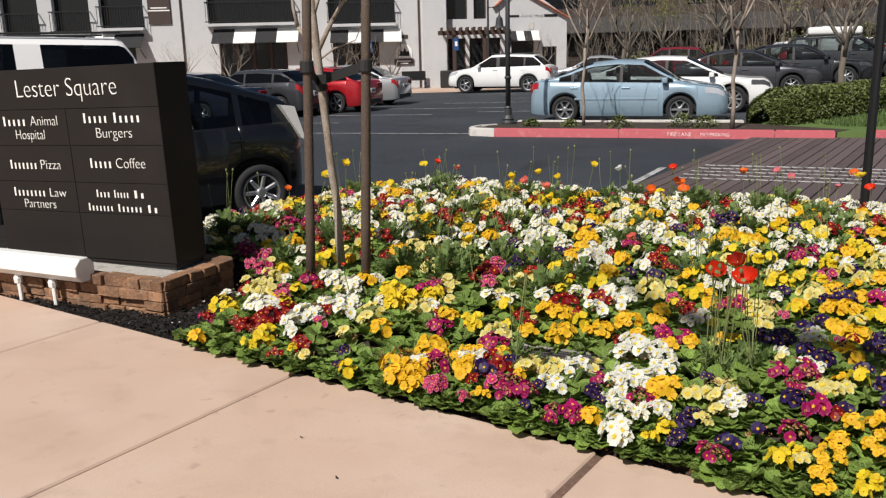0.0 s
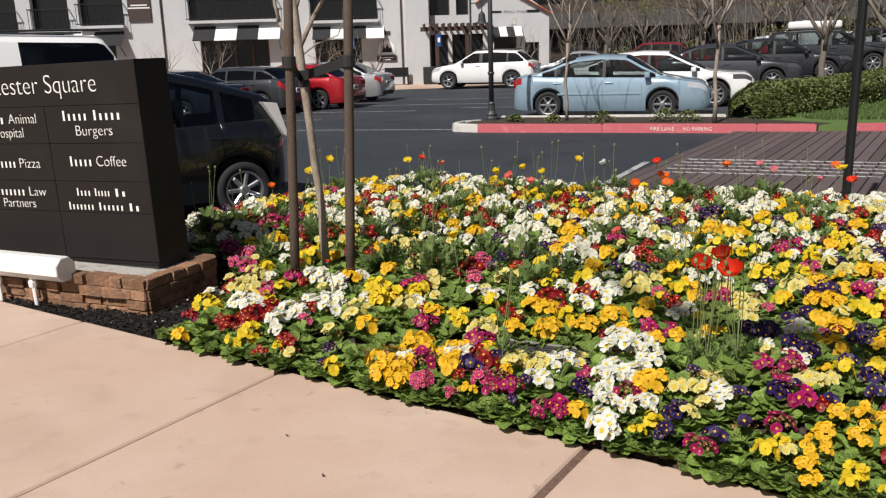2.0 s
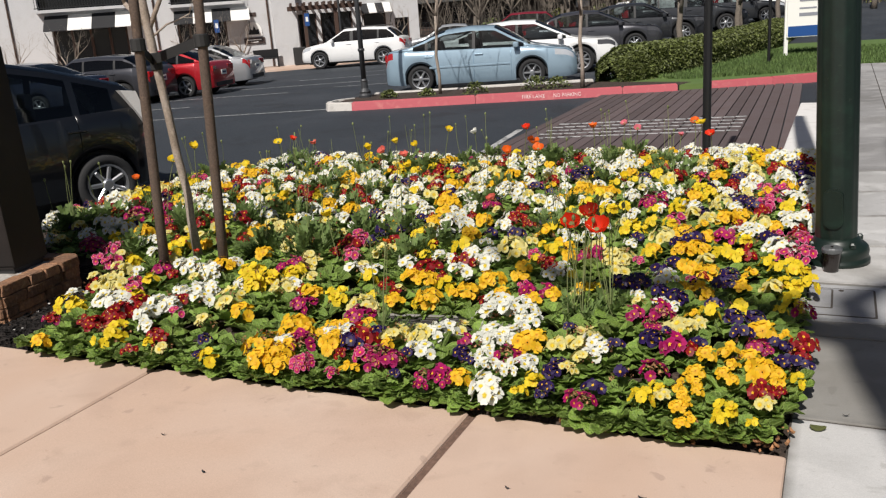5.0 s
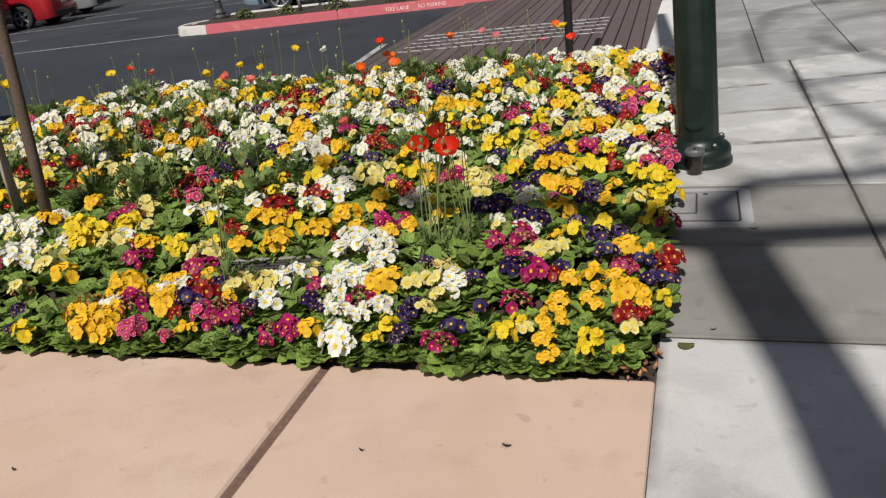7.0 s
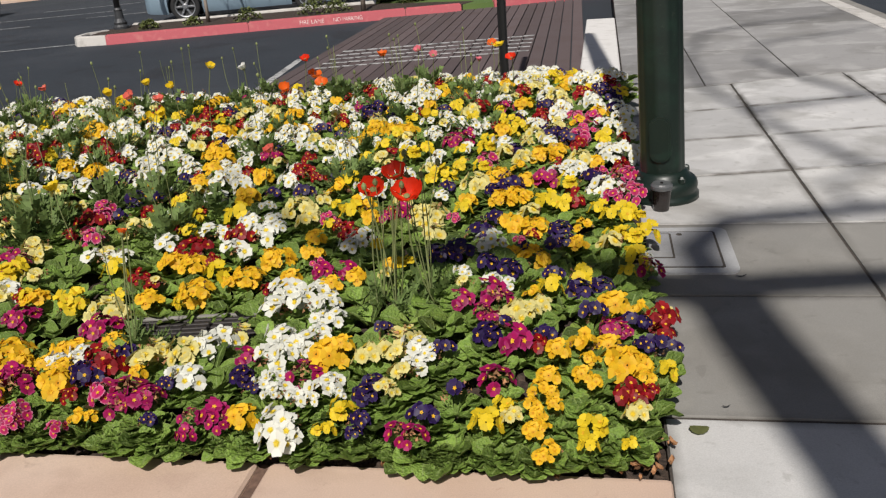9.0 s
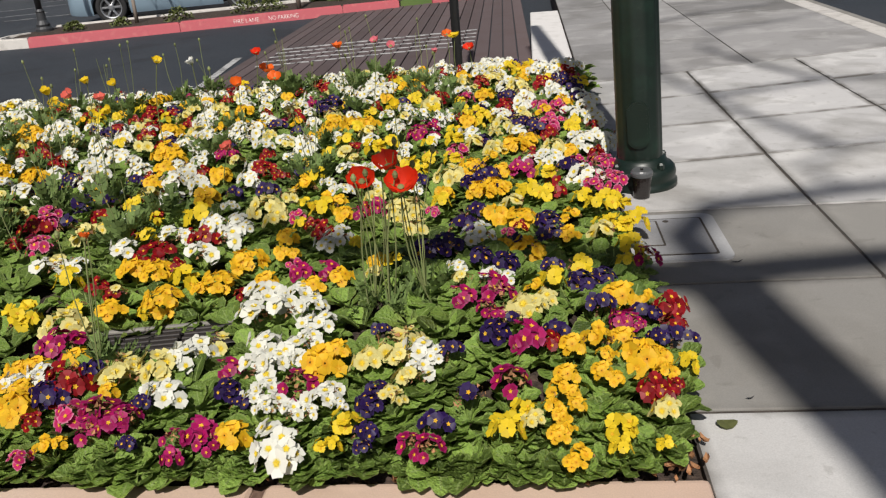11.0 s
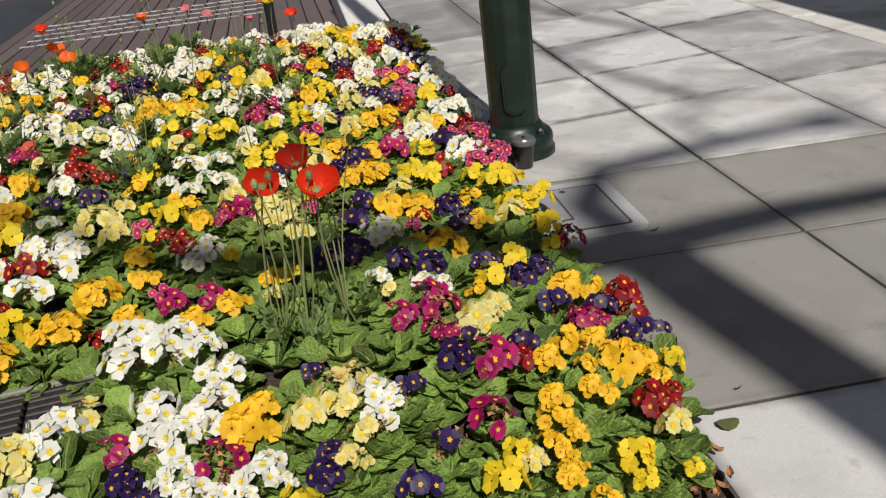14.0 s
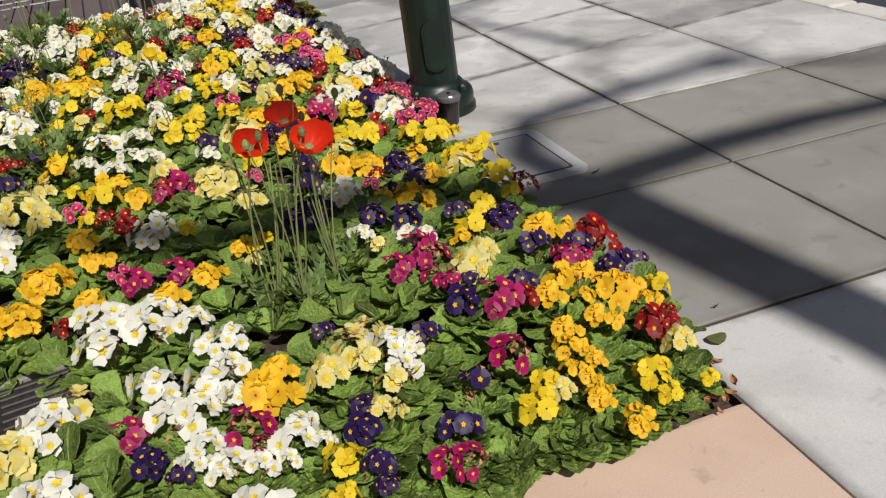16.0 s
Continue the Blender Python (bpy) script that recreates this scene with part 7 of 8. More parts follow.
# colour, head x, y, z, radius, openness
POPPIES = [
    ("red", -0.71, 3.62, 0.565, 0.050, 0.5), ("red", -0.59, 3.56, 0.56, 0.058, 0.55), ("red", -0.625, 3.6, 0.61, 0.047, 0.5),
    ("orange", -1.47, 3.43, 0.50, 0.022, 0.3), ("yellow", -2.36, 4.36, 0.38, 0.038, 0.5), ("yellow", -2.91, 4.75, 0.40, 0.038, 0.5),
    ("red", -2.72, 3.66, 0.33, 0.022, 0.4), ("orange", -1.9, 6.08, 0.45, 0.040, 0.4), ("orange", -1.84, 6.46, 0.46, 0.045, 0.7),
    ("orange", -1.76, 6.34, 0.43, 0.040, 0.7), ("red", -1.86, 6.38, 0.58, 0.034, 0.5), ("orange", -1.39, 6.53, 0.56, 0.032, 0.5),
    ("pink", -1.16, 6.54, 0.58, 0.030, 0.5), ("pink", -1.06, 6.5, 0.55, 0.028, 0.5), ("orange", -0.81, 7.5, 0.46, 0.036, 0.7), ("yellow", -0.75, 7.45, 0.45, 0.038, 0.8),
    ("red", -0.62, 7.04, 0.42, 0.036, 0.6), ("pink", -0.89, 7.34, 0.37, 0.024, 0.4), ("white", -2.15, 6.08, 0.59, 0.030, 0.3),
    ("yellow", -2.21, 5.75, 0.66, 0.030, 0.5), ("yellow", -2.72, 5.51, 0.57, 0.032, 0.3), ("coral", -2.84, 5.92, 0.48, 0.036, 0.5), ("coral", -2.76, 6.09, 0.42, 0.036, 0.5),
    ("yellow", -2.89, 6.23, 0.50, 0.032, 0.3), ("yellow", -2.62, 6.04, 0.51, 0.030, 0.3), ("red", -4.36, 6.95, 0.42, 0.034, 0.6),
    ("coral", -3.84, 6.51, 0.45, 0.032, 0.5), ("yellow", -4.14, 6.41, 0.48, 0.032, 0.9), ("yellow", -3.86, 5.04, 0.66, 0.034, 0.4),
    ("yellow", -3.78, 4.73, 0.63, 0.034, 0.7), ("orange", -5.26, 5.84, 0.26, 0.034, 0.5), ("yellow", -0.86, 5.2, 0.45, 0.032, 0.2),
    ("yellow", -2.36, 5.41, 0.47, 0.034, 0.3), ("yellow", -2.42, 5.37, 0.46, 0.030, 0.3), ("coral", -1.68, 5.17, 0.31, 0.034, 0.4)]
for c, x, y, z, r, o in POPPIES:
    r = r * (1.22 if y > 4.2 else 1.0)
    z -= 0.02 if y > 4.2 else 0.0
    fx, fy = x + rnd.uniform(-0.07, 0.07), y + rnd.uniform(-0.07, 0.07)
    z0 = bed_z(fx, fy)
    lab = {"yellow": "yellow poppy nodding on a thin hairy stem", "white": "white poppy on a thin stem over the bed"}.get(c, c + " poppy with crumpled petals on a thin stem")
    p = thing("poppy", Matrix.Translation((fx, fy, z0)), lab, "poppy", "poppies in the flower bed")
    bm = bmesh.new()
    tube(bm, stem_points(0, 0, 0, x - fx, y - fy, z - z0, (rnd.uniform(-0.03, 0.03), rnd.uniform(-0.03, 0.03))), 0.0024, 5)
    part("stem", bm, M_STEM, p)
    bm = bmesh.new()
    tilt = pose(x - fx, y - fy, z - z0, rnd.uniform(8, 42), rnd.uniform(-25, 25), 0) if r > 0.03 else pose(x - fx, y - fy, z - z0, rnd.uniform(-15, 15))
    poppy_head(bm, tilt, r, o)
    part("petals", bm, POPPY[c], p)
    bm = bmesh.new()
    lathe(bm, [(0.003, -0.003), (0.009, 0.004), (0.010, 0.012), (0.004, 0.016)], tilt, 8)
    part("seed_pod", bm, M_STEM, p)
# ferny tufts, with buds and spent pods on bare stems
bm, bs = bmesh.new(), bmesh.new()
for k, (x, y, n, h) in enumerate(TUFTS):
    z = bed_z(x, y) + 0.04
    fern(bm, x, y, z, n, h)
    for q in range(5 if k < 3 else 3 if k < 10 else rnd.choice((0, 1, 2))):
        a = rnd.uniform(0, 6.28)
        hh = rnd.uniform(0.3, 0.52) if y > 4.2 else rnd.uniform(0.35, 0.5)
        ex, ey = x + 0.06 * math.cos(a), y + 0.06 * math.sin(a)
        pts = stem_points(x, y, z, ex, ey, z + hh, (rnd.uniform(-0.02, 0.02), rnd.uniform(-0.02, 0.02)))
        tube(bs, pts, 0.0018, 4)
        if rnd.random() < 0.7:
            lathe(bs, [(0.002, -0.012), (0.007, -0.006), (0.0085, 0.003), (0.005, 0.011), (0.001, 0.014)], Matrix.Translation(pts[-1]), 7)
tagged(part("poppy_foliage", bm, M_FERN), "feathery grey-green poppy foliage between the primroses", "foliage", kind="stuff")
tagged(part("poppy_buds", bs, M_STEM), "thin bare poppy stems with green buds", "buds", kind="stuff")


# ---- the stone-based sign ----
S = Matrix.Translation((-3.964, 3.545, 0)) @ Matrix.Rotation(math.radians(9.73), 4, "Z")     # x along the face to its east end, y into it
M_STONE = material("ochre_ledge_stone", (0.27, 0.14, 0.075), 0.9, spots=((9.0, 0.45, 0.65, (0.17, 0.095, 0.06), 0.8), (25.0, 0.55, 0.7, (0.38, 0.25, 0.16), 0.6)), grain=(70, 0.25), bump=(45, 0.8, 0.012), vary=0.35)
M_MORTAR = material("mortar", (0.42, 0.40, 0.37), 0.95, spots=((12.0, 0.5, 0.65, (0.25, 0.2, 0.16), 0.7),), grain=(60, 0.15), bump=(50, 0.6, 0.01))
M_WHITEMETAL = material("white_enamel", (0.82, 0.82, 0.80), 0.35, grain=(30, 0.03))
M_STRAP = material("black_rubber_strap", (0.018, 0.018, 0.018), 0.7)
M_BLACKCUP = material("dark_coffee", (0.012, 0.008, 0.007), 0.25, coat=0.5)
M_LIDPLASTIC = material("frosted_plastic", (0.16, 0.165, 0.17), 0.3, trans=0.4)
M_BOXLID = material("grey_polymer_lid", (0.27, 0.27, 0.28), 0.8, spots=((10.0, 0.5, 0.7, (0.23, 0.23, 0.23), 0.6),), grain=(200, 0.12), bump=(160, 0.3, 0.002))
M_BOXRIM = material("pale_polymer_rim", (0.37, 0.37, 0.375), 0.8, grain=(150, 0.08))
M_GRATE = material("dark_drain_grate", (0.035, 0.030, 0.028), 0.6, 0.2, grain=(60, 0.3))
M_DEADLEAF = petal_material("dead_leaf", (0.13, 0.14, 0.05), 0.15, 0.7, 0.3)

LEAN = math.radians(1.4)      # the sign stands slightly off plumb
sign = thing("monument_sign", S @ Matrix.Translation((-0.010, 0, 0.21)) @ Matrix.Rotation(-LEAN, 4, "Y") @ Matrix.Translation((0, 0, -0.21)), "dark bronze monument sign listing tenants in white letters", "sign")
bands = [0.215, 0.512, 0.708, 0.942, 1.172, 1.427]
bbox_part("body", -1.485, -0.002, 0.012, 0.27, 0.21, 1.423, M_SIGN, sign)
for k, (z0, z1) in enumerate(zip(bands, bands[1:])):
    cols = ((-1.487, 0.0),) if k == 4 else ((-1.487, -0.758), (-0.754, 0.0))
    for a, b in cols:
        bbox_part("panel", a, b, 0.0, 0.012, z0 + 0.0015, z1 - 0.0015, M_SIGN, sign, bevel=0.0015)
bbox_part("end_panel", 0.0, 0.006, 0.001, 0.272, 0.212, 1.427, M_SIGN, sign)
bbox_part("plinth", -1.46, -0.02, 0.02, 0.25, 0.17, 0.212, M_TRIM, sign)
bbox_part("plinth", -1.475, -0.01, 0.008, 0.26, 0.196, 0.209, M_SIGN, sign)


def sign_text(text, x0, x1, z, size):
    """One line of raised white letters, squeezed to run from x0 to x1 on its base line."""
    o = writing("lettering", text, size, M_WHITE, sign, Matrix(), "LEFT", 0.0015)
    w = max(v.co.x for v in o.data.vertices) - min(v.co.x for v in o.data.vertices)
    lo = min(v.co.x for v in o.data.vertices)
    q = (x1 - x0) / w
    o.matrix_basis = Matrix.Translation((x0 - lo * q + LEAN * (z - 0.1), -0.0025, z + 0.018)) @ pose(0, 0, 0, 90) @ Matrix.Diagonal((q, 1, 1, 1))


def sign_bars(count, x0, x1, z, size, parent=None, y=-0.0025):
    """A word as a row of plain letter-high bars."""
    step = (x1 - x0) / count
    for k in range(count):
        h = size * (0.66 if k == 0 else 0.44)
        bm = bmesh.new()
        box(bm, (step * 0.36, 0.003, h), Matrix.Translation((x0 + step * (k + 0.45) + (0 if parent else LEAN * (z - 0.1)), y, z + h / 2 + (0 if parent else 0.018))))
        part("letter_bar", bm, M_WHITE, parent or sign)


sign_text("Lester Square", -1.19, -0.33, 1.232, 0.165)
sign_bars(5, -1.36, -1.135, 1.052, 0.092)
sign_text("Animal", -1.10, -0.86, 1.052, 0.092)
sign_text("Hospital", -1.245, -0.985, 0.965, 0.092)
sign_bars(5, -0.64, -0.425, 1.064, 0.092)
sign_bars(5, -0.39, -0.16, 1.064, 0.092)
sign_text("Burgers", -0.535, -0.245, 0.972, 0.092)
sign_bars(7, -1.345, -1.085, 0.772, 0.09)
sign_text("Pizza", -1.055, -0.875, 0.772, 0.09)
sign_bars(5, -0.625, -0.43, 0.785, 0.092)
sign_text("Coffee", -0.40, -0.165, 0.785, 0.092)
sign_bars(8, -1.345, -1.04, 0.592, 0.085)
sign_text("Law", -1.005, -0.86, 0.592, 0.085)
sign_text("Partners", -1.25, -0.965, 0.515, 0.085)
for n, x0, x1, z in ((4, -0.60, -0.475, 0.600), (5, -0.45, -0.32, 0.600), (2, -0.29, -0.185, 0.600), (7, -0.68, -0.46, 0.512), (6, -0.43, -0.22, 0.512), (2, -0.19, -0.09, 0.512)):
    sign_bars(n, x0, x1, z, 0.072)

base = thing("stone_base", S, "ochre ledge-stone base under the sign with pale mortar top", "stone base")
bbox_part("core", -1.66, 0.10, -0.235, 0.33, -0.075, 0.165, M_MORTAR, base)
rs = random.Random(17)
STONES = []
for k in range(5):
    bm = bmesh.new()
    box(bm, (1, 1, 1), Matrix(), 0.09, 2)
    for v in bm.verts:
        v.co += Vector([rs.uniform(-0.045, 0.045) for _ in range(3)])
    me = bpy.data.meshes.new("stone")
    bm.to_mesh(me)
    bm.free()
    me.materials.append(M_STONE)
    STONES.append(me)
for z0, z1 in ((-0.075, 0.004), (0.006, 0.062), (0.064, 0.124), (0.126, 0.188)):
    for wall in (0, 1, 2):
        x = -1.68 if wall != 1 else -0.27
        end = 0.13 if wall != 1 else 0.34
        while x < end - 0.02:
            L = min(rs.uniform(0.09, 0.24), end - x)
            if end - x - L < 0.06:
                L = end - x
            o = new("stone", rs.choice(STONES))
            o.parent = base
            out = rs.uniform(-0.015, 0.02)
            c = (x + L / 2, -0.235 - out, (z0 + z1) / 2) if wall == 0 else (0.10 + out, x + L / 2, (z0 + z1) / 2) if wall == 1 else (x + L / 2, 0.32 + out, (z0 + z1) / 2)
            sz = (L - 0.004, 0.09, z1 - z0 - 0.002) if wall != 1 else (0.09, L - 0.004, z1 - z0 - 0.002)
            o.matrix_basis = Matrix.Translation(c) @ pose(0, 0, 0, 0, 0, rs.uniform(-2, 2)) @ Matrix.Diagonal((*sz, 1))
            x += L
# tube light in front of the base
tl = thing("tube_floodlight", S, "white enamelled eight-sided tube light on two short stems", "light fixture")
bm = bmesh.new()
lathe(bm, [(0.072, 0), (0.078, 0.004), (0.078, 1.2), (0.072, 1.204)], Matrix.Translation((-1.62, -0.33, 0.225)) @ pose(0, 0, 0, 0, 90, 0) @ pose(0, 0, 0, 0, 0, 22.5), 8)
part("housing", bm, M_WHITEMETAL, tl)
for x in (-1.36, -1.0, -0.70):
    bm = bmesh.new()
    tube(bm, [(x + 0.02, -0.345, -0.02), (x + 0.01, -0.34, 0.09), (x, -0.335, 0.12)], 0.013, 8)
    st = part("stem", bm, M_WHITEMETAL, tl)
    bm = bmesh.new()
    lathe(bm, [(0.012, 0.085), (0.024, 0.095), (0.026, 0.125), (0.015, 0.15)], Matrix.Translation((x, -0.337, 0)), 8)
    part("knuckle", bm, M_WHITEMETAL, st)
# bark mulch round the sign
mz = lambda x, y: -0.022 + 0.02 * noise.noise((x * 3, y * 3, 1))
bm = sheet([-9.2 + 0.2 * i for i in range(31)], [2.98 + 0.2 * i for i in range(9)], lambda x, y: mz(x, y) - 0.012)
tagged(part("mulch_bed", bm, M_MULCH), "black bark mulch ground round the sign", "mulch", kind="structure")
vs, fs = [], []
for k in range(9000):
    x, y = rs.uniform(-6.2, -3.15), rs.uniform(3.0, 4.3)
    if k % 4 == 0:
        x, y = rs.uniform(-4.8, -3.2), rs.uniform(2.99, 3.4)
    L, w = rs.uniform(0.006, 0.028), rs.uniform(0.002, 0.007)
    m3 = Matrix.Translation((x, y, mz(x, y) + rs.uniform(-0.004, 0.012))) @ Euler((rs.uniform(-0.5, 0.5), rs.uniform(-0.5, 0.5), rs.uniform(0, 6.28))).to_matrix().to_4x4()
    b = len(vs)
    vs += [tuple(m3 @ Vector(v)) for v in ((-L, -w, 0), (L * 0.9, -w * 0.6, 0), (L, w, 0), (-L * 0.8, w, 0), (0, 0, 0.007))]
    fs += [(b, b + 1, b + 4), (b + 1, b + 2, b + 4), (b + 2, b + 3, b + 4), (b + 3, b, b + 4)]
me = bpy.data.meshes.new("mulch_chips")
me.from_pydata(vs, [], fs)
me.materials.append(M_MULCH)
tagged(new("mulch_chips", me), "loose black bark chips", "mulch", kind="stuff")
for k in range(16):
    bm = bmesh.new()
    bmesh.ops.create_icosphere(bm, subdivisions=1, radius=1.0)
    s = rs.uniform(0.007, 0.018)
    for v in bm.verts:
        v.co = Vector((v.co.x * s, v.co.y * s * rs.uniform(0.6, 0.9), v.co.z * s * 0.5)) * rs.uniform(0.85, 1.1)
    x, y = rs.uniform(-4.1, -3.25), rs.uniform(3.05, 3.6)
    tagged(part("pebble", bm, M_KERB), "small grey stone lying on the mulch", "stone", "stones on the mulch").matrix_world = Matrix.Translation((x, y, mz(x, y) + s * 0.3))

# ---- the staked young tree in the bed ----
side = Vector((0.82, 0.57, 0))
for bx0, by0, lean in ((-3.255, 3.958, 0.043), (-2.919, 4.072, 0.045)):
    bm = bmesh.new()
    pts = [Vector((0, 0, -0.08)) + side * lean * z + Vector((0, 0, z)) for z in (0, 0.5, 1.0, 1.5, 2.35)]
    tube(bm, pts, [0.029, 0.028, 0.028, 0.027, 0.027], 12)
    st = part("tree_stake", bm, M_STAKE, smooth=True)
    tagged(st, "weathered round timber stake beside the young tree", "stake", "stakes of the young tree")
    st.matrix_world = Matrix.Translation((bx0, by0, 0.06))
    bm = bmesh.new()
    lathe(bm, [(0.036, -0.035), (0.041, -0.03), (0.041, 0.03), (0.036, 0.035)], Matrix.Translation(side * lean * 1.32 + Vector((0, 0, 1.32))), 12, False)
    part("tie_ring", bm, M_STRAP, st)
yt = thing("young_tree", Matrix.Translation((-3.267, 4.269, 0.05)), "slim young tree with pale crooked bark tied to stakes", "tree")
axis = [(0.0, 0.0), (-0.012, 0.28), (-0.008, 0.45), (-0.035, 0.7), (-0.05, 0.95), (-0.07, 1.2), (-0.085, 1.42), (-0.10, 1.7), (-0.12, 2.05), (-0.11, 2.5)]
bm = bmesh.new()
tube(bm, [side * a + Vector((0, 0, z)) for a, z in axis], [0.030, 0.025, 0.024, 0.024, 0.024, 0.025, 0.026, 0.021, 0.016, 0.012], 10)
part("trunk", bm, M_BARK, yt, smooth=True)
rb2 = random.Random(5)
for (a0, z0), (a1, z1), (a2, z2), r in (((-0.085, 1.42), (-0.19, 1.56), (-0.30, 1.86), 0.015), ((-0.085, 1.40), (0.02, 1.60), (0.16, 1.80), 0.015), ((-0.08, 1.36), (0.02, 1.43), (0.17, 1.46), 0.007), ((-0.10, 1.68), (-0.19, 1.80), (-0.24, 2.1), 0.011), ((-0.10, 1.6), (-0.03, 1.8), (0.0, 2.1), 0.012)):
    bm = bmesh.new()
    tube(bm, [side * a0 + Vector((0, 0, z0)), side * (a0 * 0.5 + a1 * 0.5) + Vector((0, 0, z0 * 0.5 + z1 * 0.5)), side * a1 + Vector((0, 0, z1))], [r, r * 0.9, r * 0.85], 8)
    d = (side * (a2 - a1) + Vector((0, 0.04 * rb2.uniform(-1, 1), z2 - z1))).normalized()
    grow(bm, side * a1 + Vector((0, 0, z1)), d, math.hypot(a2 - a1, z2 - z1), r * 0.85, 2, rb2, 0.6)
    part("branch", bm, M_BARK, yt, smooth=True)
bm = bmesh.new()
p0, p1, p2 = Vector((-3.255, 3.958, 1.38)) + side * 0.056, Vector((-3.267, 4.24, 1.29)) - side * 0.07, Vector((-2.919, 4.072, 1.38)) + side * 0.058
for a, b in ((p0, p1), (p1, p2)):
    d = (b - a)
    up = Vector((0, 0, 0.028))
    nrm = d.cross(up).normalized() * 0.003
    q = [bm.verts.new(v) for v in (a - up + nrm, b - up + nrm, b + up + nrm, a + up + nrm, a - up - nrm, b - up - nrm, b + up - nrm, a + up - nrm)]
    for f in ((0, 1, 2, 3), (7, 6, 5, 4), (0, 4, 5, 1), (3, 2, 6, 7), (0, 3, 7, 4), (1, 5, 6, 2)):
        bm.faces.new([q[i] for i in f])
lathe(bm, [(0.028, -0.05), (0.034, -0.045), (0.034, 0.045), (0.028, 0.05)], Matrix.Translation(Vector((-3.267, 4.269, 1.28)) - side * 0.07), 10, False)
tagged(part("tree_tie", bm, M_STRAP), "black rubber strap tying the young tree to its stakes", "tree tie")

# ---- the dark green pole, its cup, and the meter box ----
gp = thing("green_pole", Matrix.Translation((0.272, 5.225, 0)) @ Matrix.Rotation(radians(-2.0), 4, "Y"), "dark green painted steel street pole with a moulded base", "pole")
bm = bmesh.new()
lathe(bm, [(0.168, -0.012), (0.168, 0.018), (0.158, 0.028), (0.160, 0.038), (0.163, 0.060), (0.158, 0.082), (0.146, 0.095), (0.128, 0.100), (0.122, 0.118), (0.112, 0.130), (0.104, 0.136)], n=28)
part("base", bm, M_GREENPAINT, gp, smooth=True)
bm = bmesh.new()
n = 48
rings = []
for z, r in ((0.13, 0.104), (0.6, 0.103), (1.5, 0.100), (3.0, 0.092), (6.5, 0.07)):
    rings.append([bm.verts.new((r * (1 - 0.045 * (k % 4 == 0)) * math.cos(2 * math.pi * k / n), r * (1 - 0.045 * (k % 4 == 0)) * math.sin(2 * math.pi * k / n), z)) for k in range(n)])
for a, b in zip(rings, rings[1:]):
    for k in range(n):
        bm.faces.new((a[k], a[(k + 1) % n], b[(k + 1) % n], b[k]))
bm.faces.new(rings[-1])
part("shaft", bm, M_GREENPAINT, gp, smooth=True)
bm = bmesh.new()
oval = [(0.05 * math.cos(a), 0.305 + (0.058 if math.sin(a) > 0 else -0.058) + 0.05 * math.sin(a)) for a in [math.pi * k / 10 for k in range(20)]]
prism(bm, oval, 0.090, 0.114, pose(0, 0, 0, 0, 0, -8) @ pose(0, 0, 0, 90))
inner = [(0.040 * math.cos(a), 0.305 + (0.058 if math.sin(a) > 0 else -0.058) + 0.040 * math.sin(a)) for a in [math.pi * k / 10 for k in range(20)]]
part("access_cover", bm, M_GREENPAINT, gp)
bm = bmesh.new()
prism(bm, inner, 0.114, 0.118, pose(0, 0, 0, 0, 0, -8) @ pose(0, 0, 0, 90))
part("cover_plate", bm, M_GREENPAINT, gp)
for k in range(4):
    bm = bmesh.new()
    a = 0.6 + k * 1.571
    lathe(bm, [(0.016, 0.0), (0.016, 0.02), (0.01, 0.03)], Matrix.Translation((0.14 * math.cos(a), 0.14 * math.sin(a), 0.095)), 6)
    part("bolt_cap", bm, M_GREENPAINT, gp)
cup = thing("drink_cup", Matrix.Translation((0.250, 5.015, 0.002)), "dark iced coffee cup with a frosted plastic lid", "cup")
bm = bmesh.new()
lathe(bm, [(0.034, 0), (0.036, 0.002), (0.046, 0.105)], n=20)
part("body", bm, M_BLACKCUP, cup, smooth=False)
bm = bmesh.new()
lathe(bm, [(0.048, 0.100), (0.050, 0.108), (0.050, 0.118), (0.046, 0.122), (0.042, 0.128), (0.006, 0.126)], n=20)
part("lid", bm, M_LIDPLASTIC, cup)
bm = bmesh.new()
lathe(bm, [(0.007, 0.126), (0.007, 0.132), (0.005, 0.132)], n=10)
part("straw_hole", bm, M_BLACKCUP, cup)


def rounded(x0, y0, x1, y1, r, n=6):
    pts = []
    for cx, cy, a0 in ((x1 - r, y1 - r, 0), (x0 + r, y1 - r, 90), (x0 + r, y0 + r, 180), (x1 - r, y0 + r, 270)):
        pts += [(cx + r * math.cos(radians(a0 + 90 * k / n)), cy + r * math.sin(radians(a0 + 90 * k / n))) for k in range(n + 1)]
    return pts


mb = thing("meter_box", Matrix.Translation((0, 0, 0)), "grey polymer ground box with a bolted lid in the pavement", "ground box")
bm = bmesh.new()
prism(bm, rounded(0.13, 4.258, 0.497, 4.748, 0.05), -0.05, 0.010)
part("rim", bm, M_BOXRIM, mb)
bm = bmesh.new()
prism(bm, rounded(0.150, 4.306, 0.447, 4.696, 0.012), 0.006, 0.0115)
part("gap", bm, M_JOINT, mb)
bm = bmesh.new()
prism(bm, rounded(0.160, 4.316, 0.437, 4.685, 0.010), 0.008, 0.0135)
lid = part("lid", bm, M_BOXLID, mb)
bm = bmesh.new()
prism(bm, rounded(0.162, 4.395, 0.266, 4.667, 0.006), 0.010, 0.0145)
part("reader_gap", bm, M_JOINT, lid)
bm = bmesh.new()
prism(bm, rounded(0.162, 4.405, 0.257, 4.657, 0.006), 0.012, 0.0165)
part("reader_flap", bm, M_BOXLID, lid)
bm = bmesh.new()
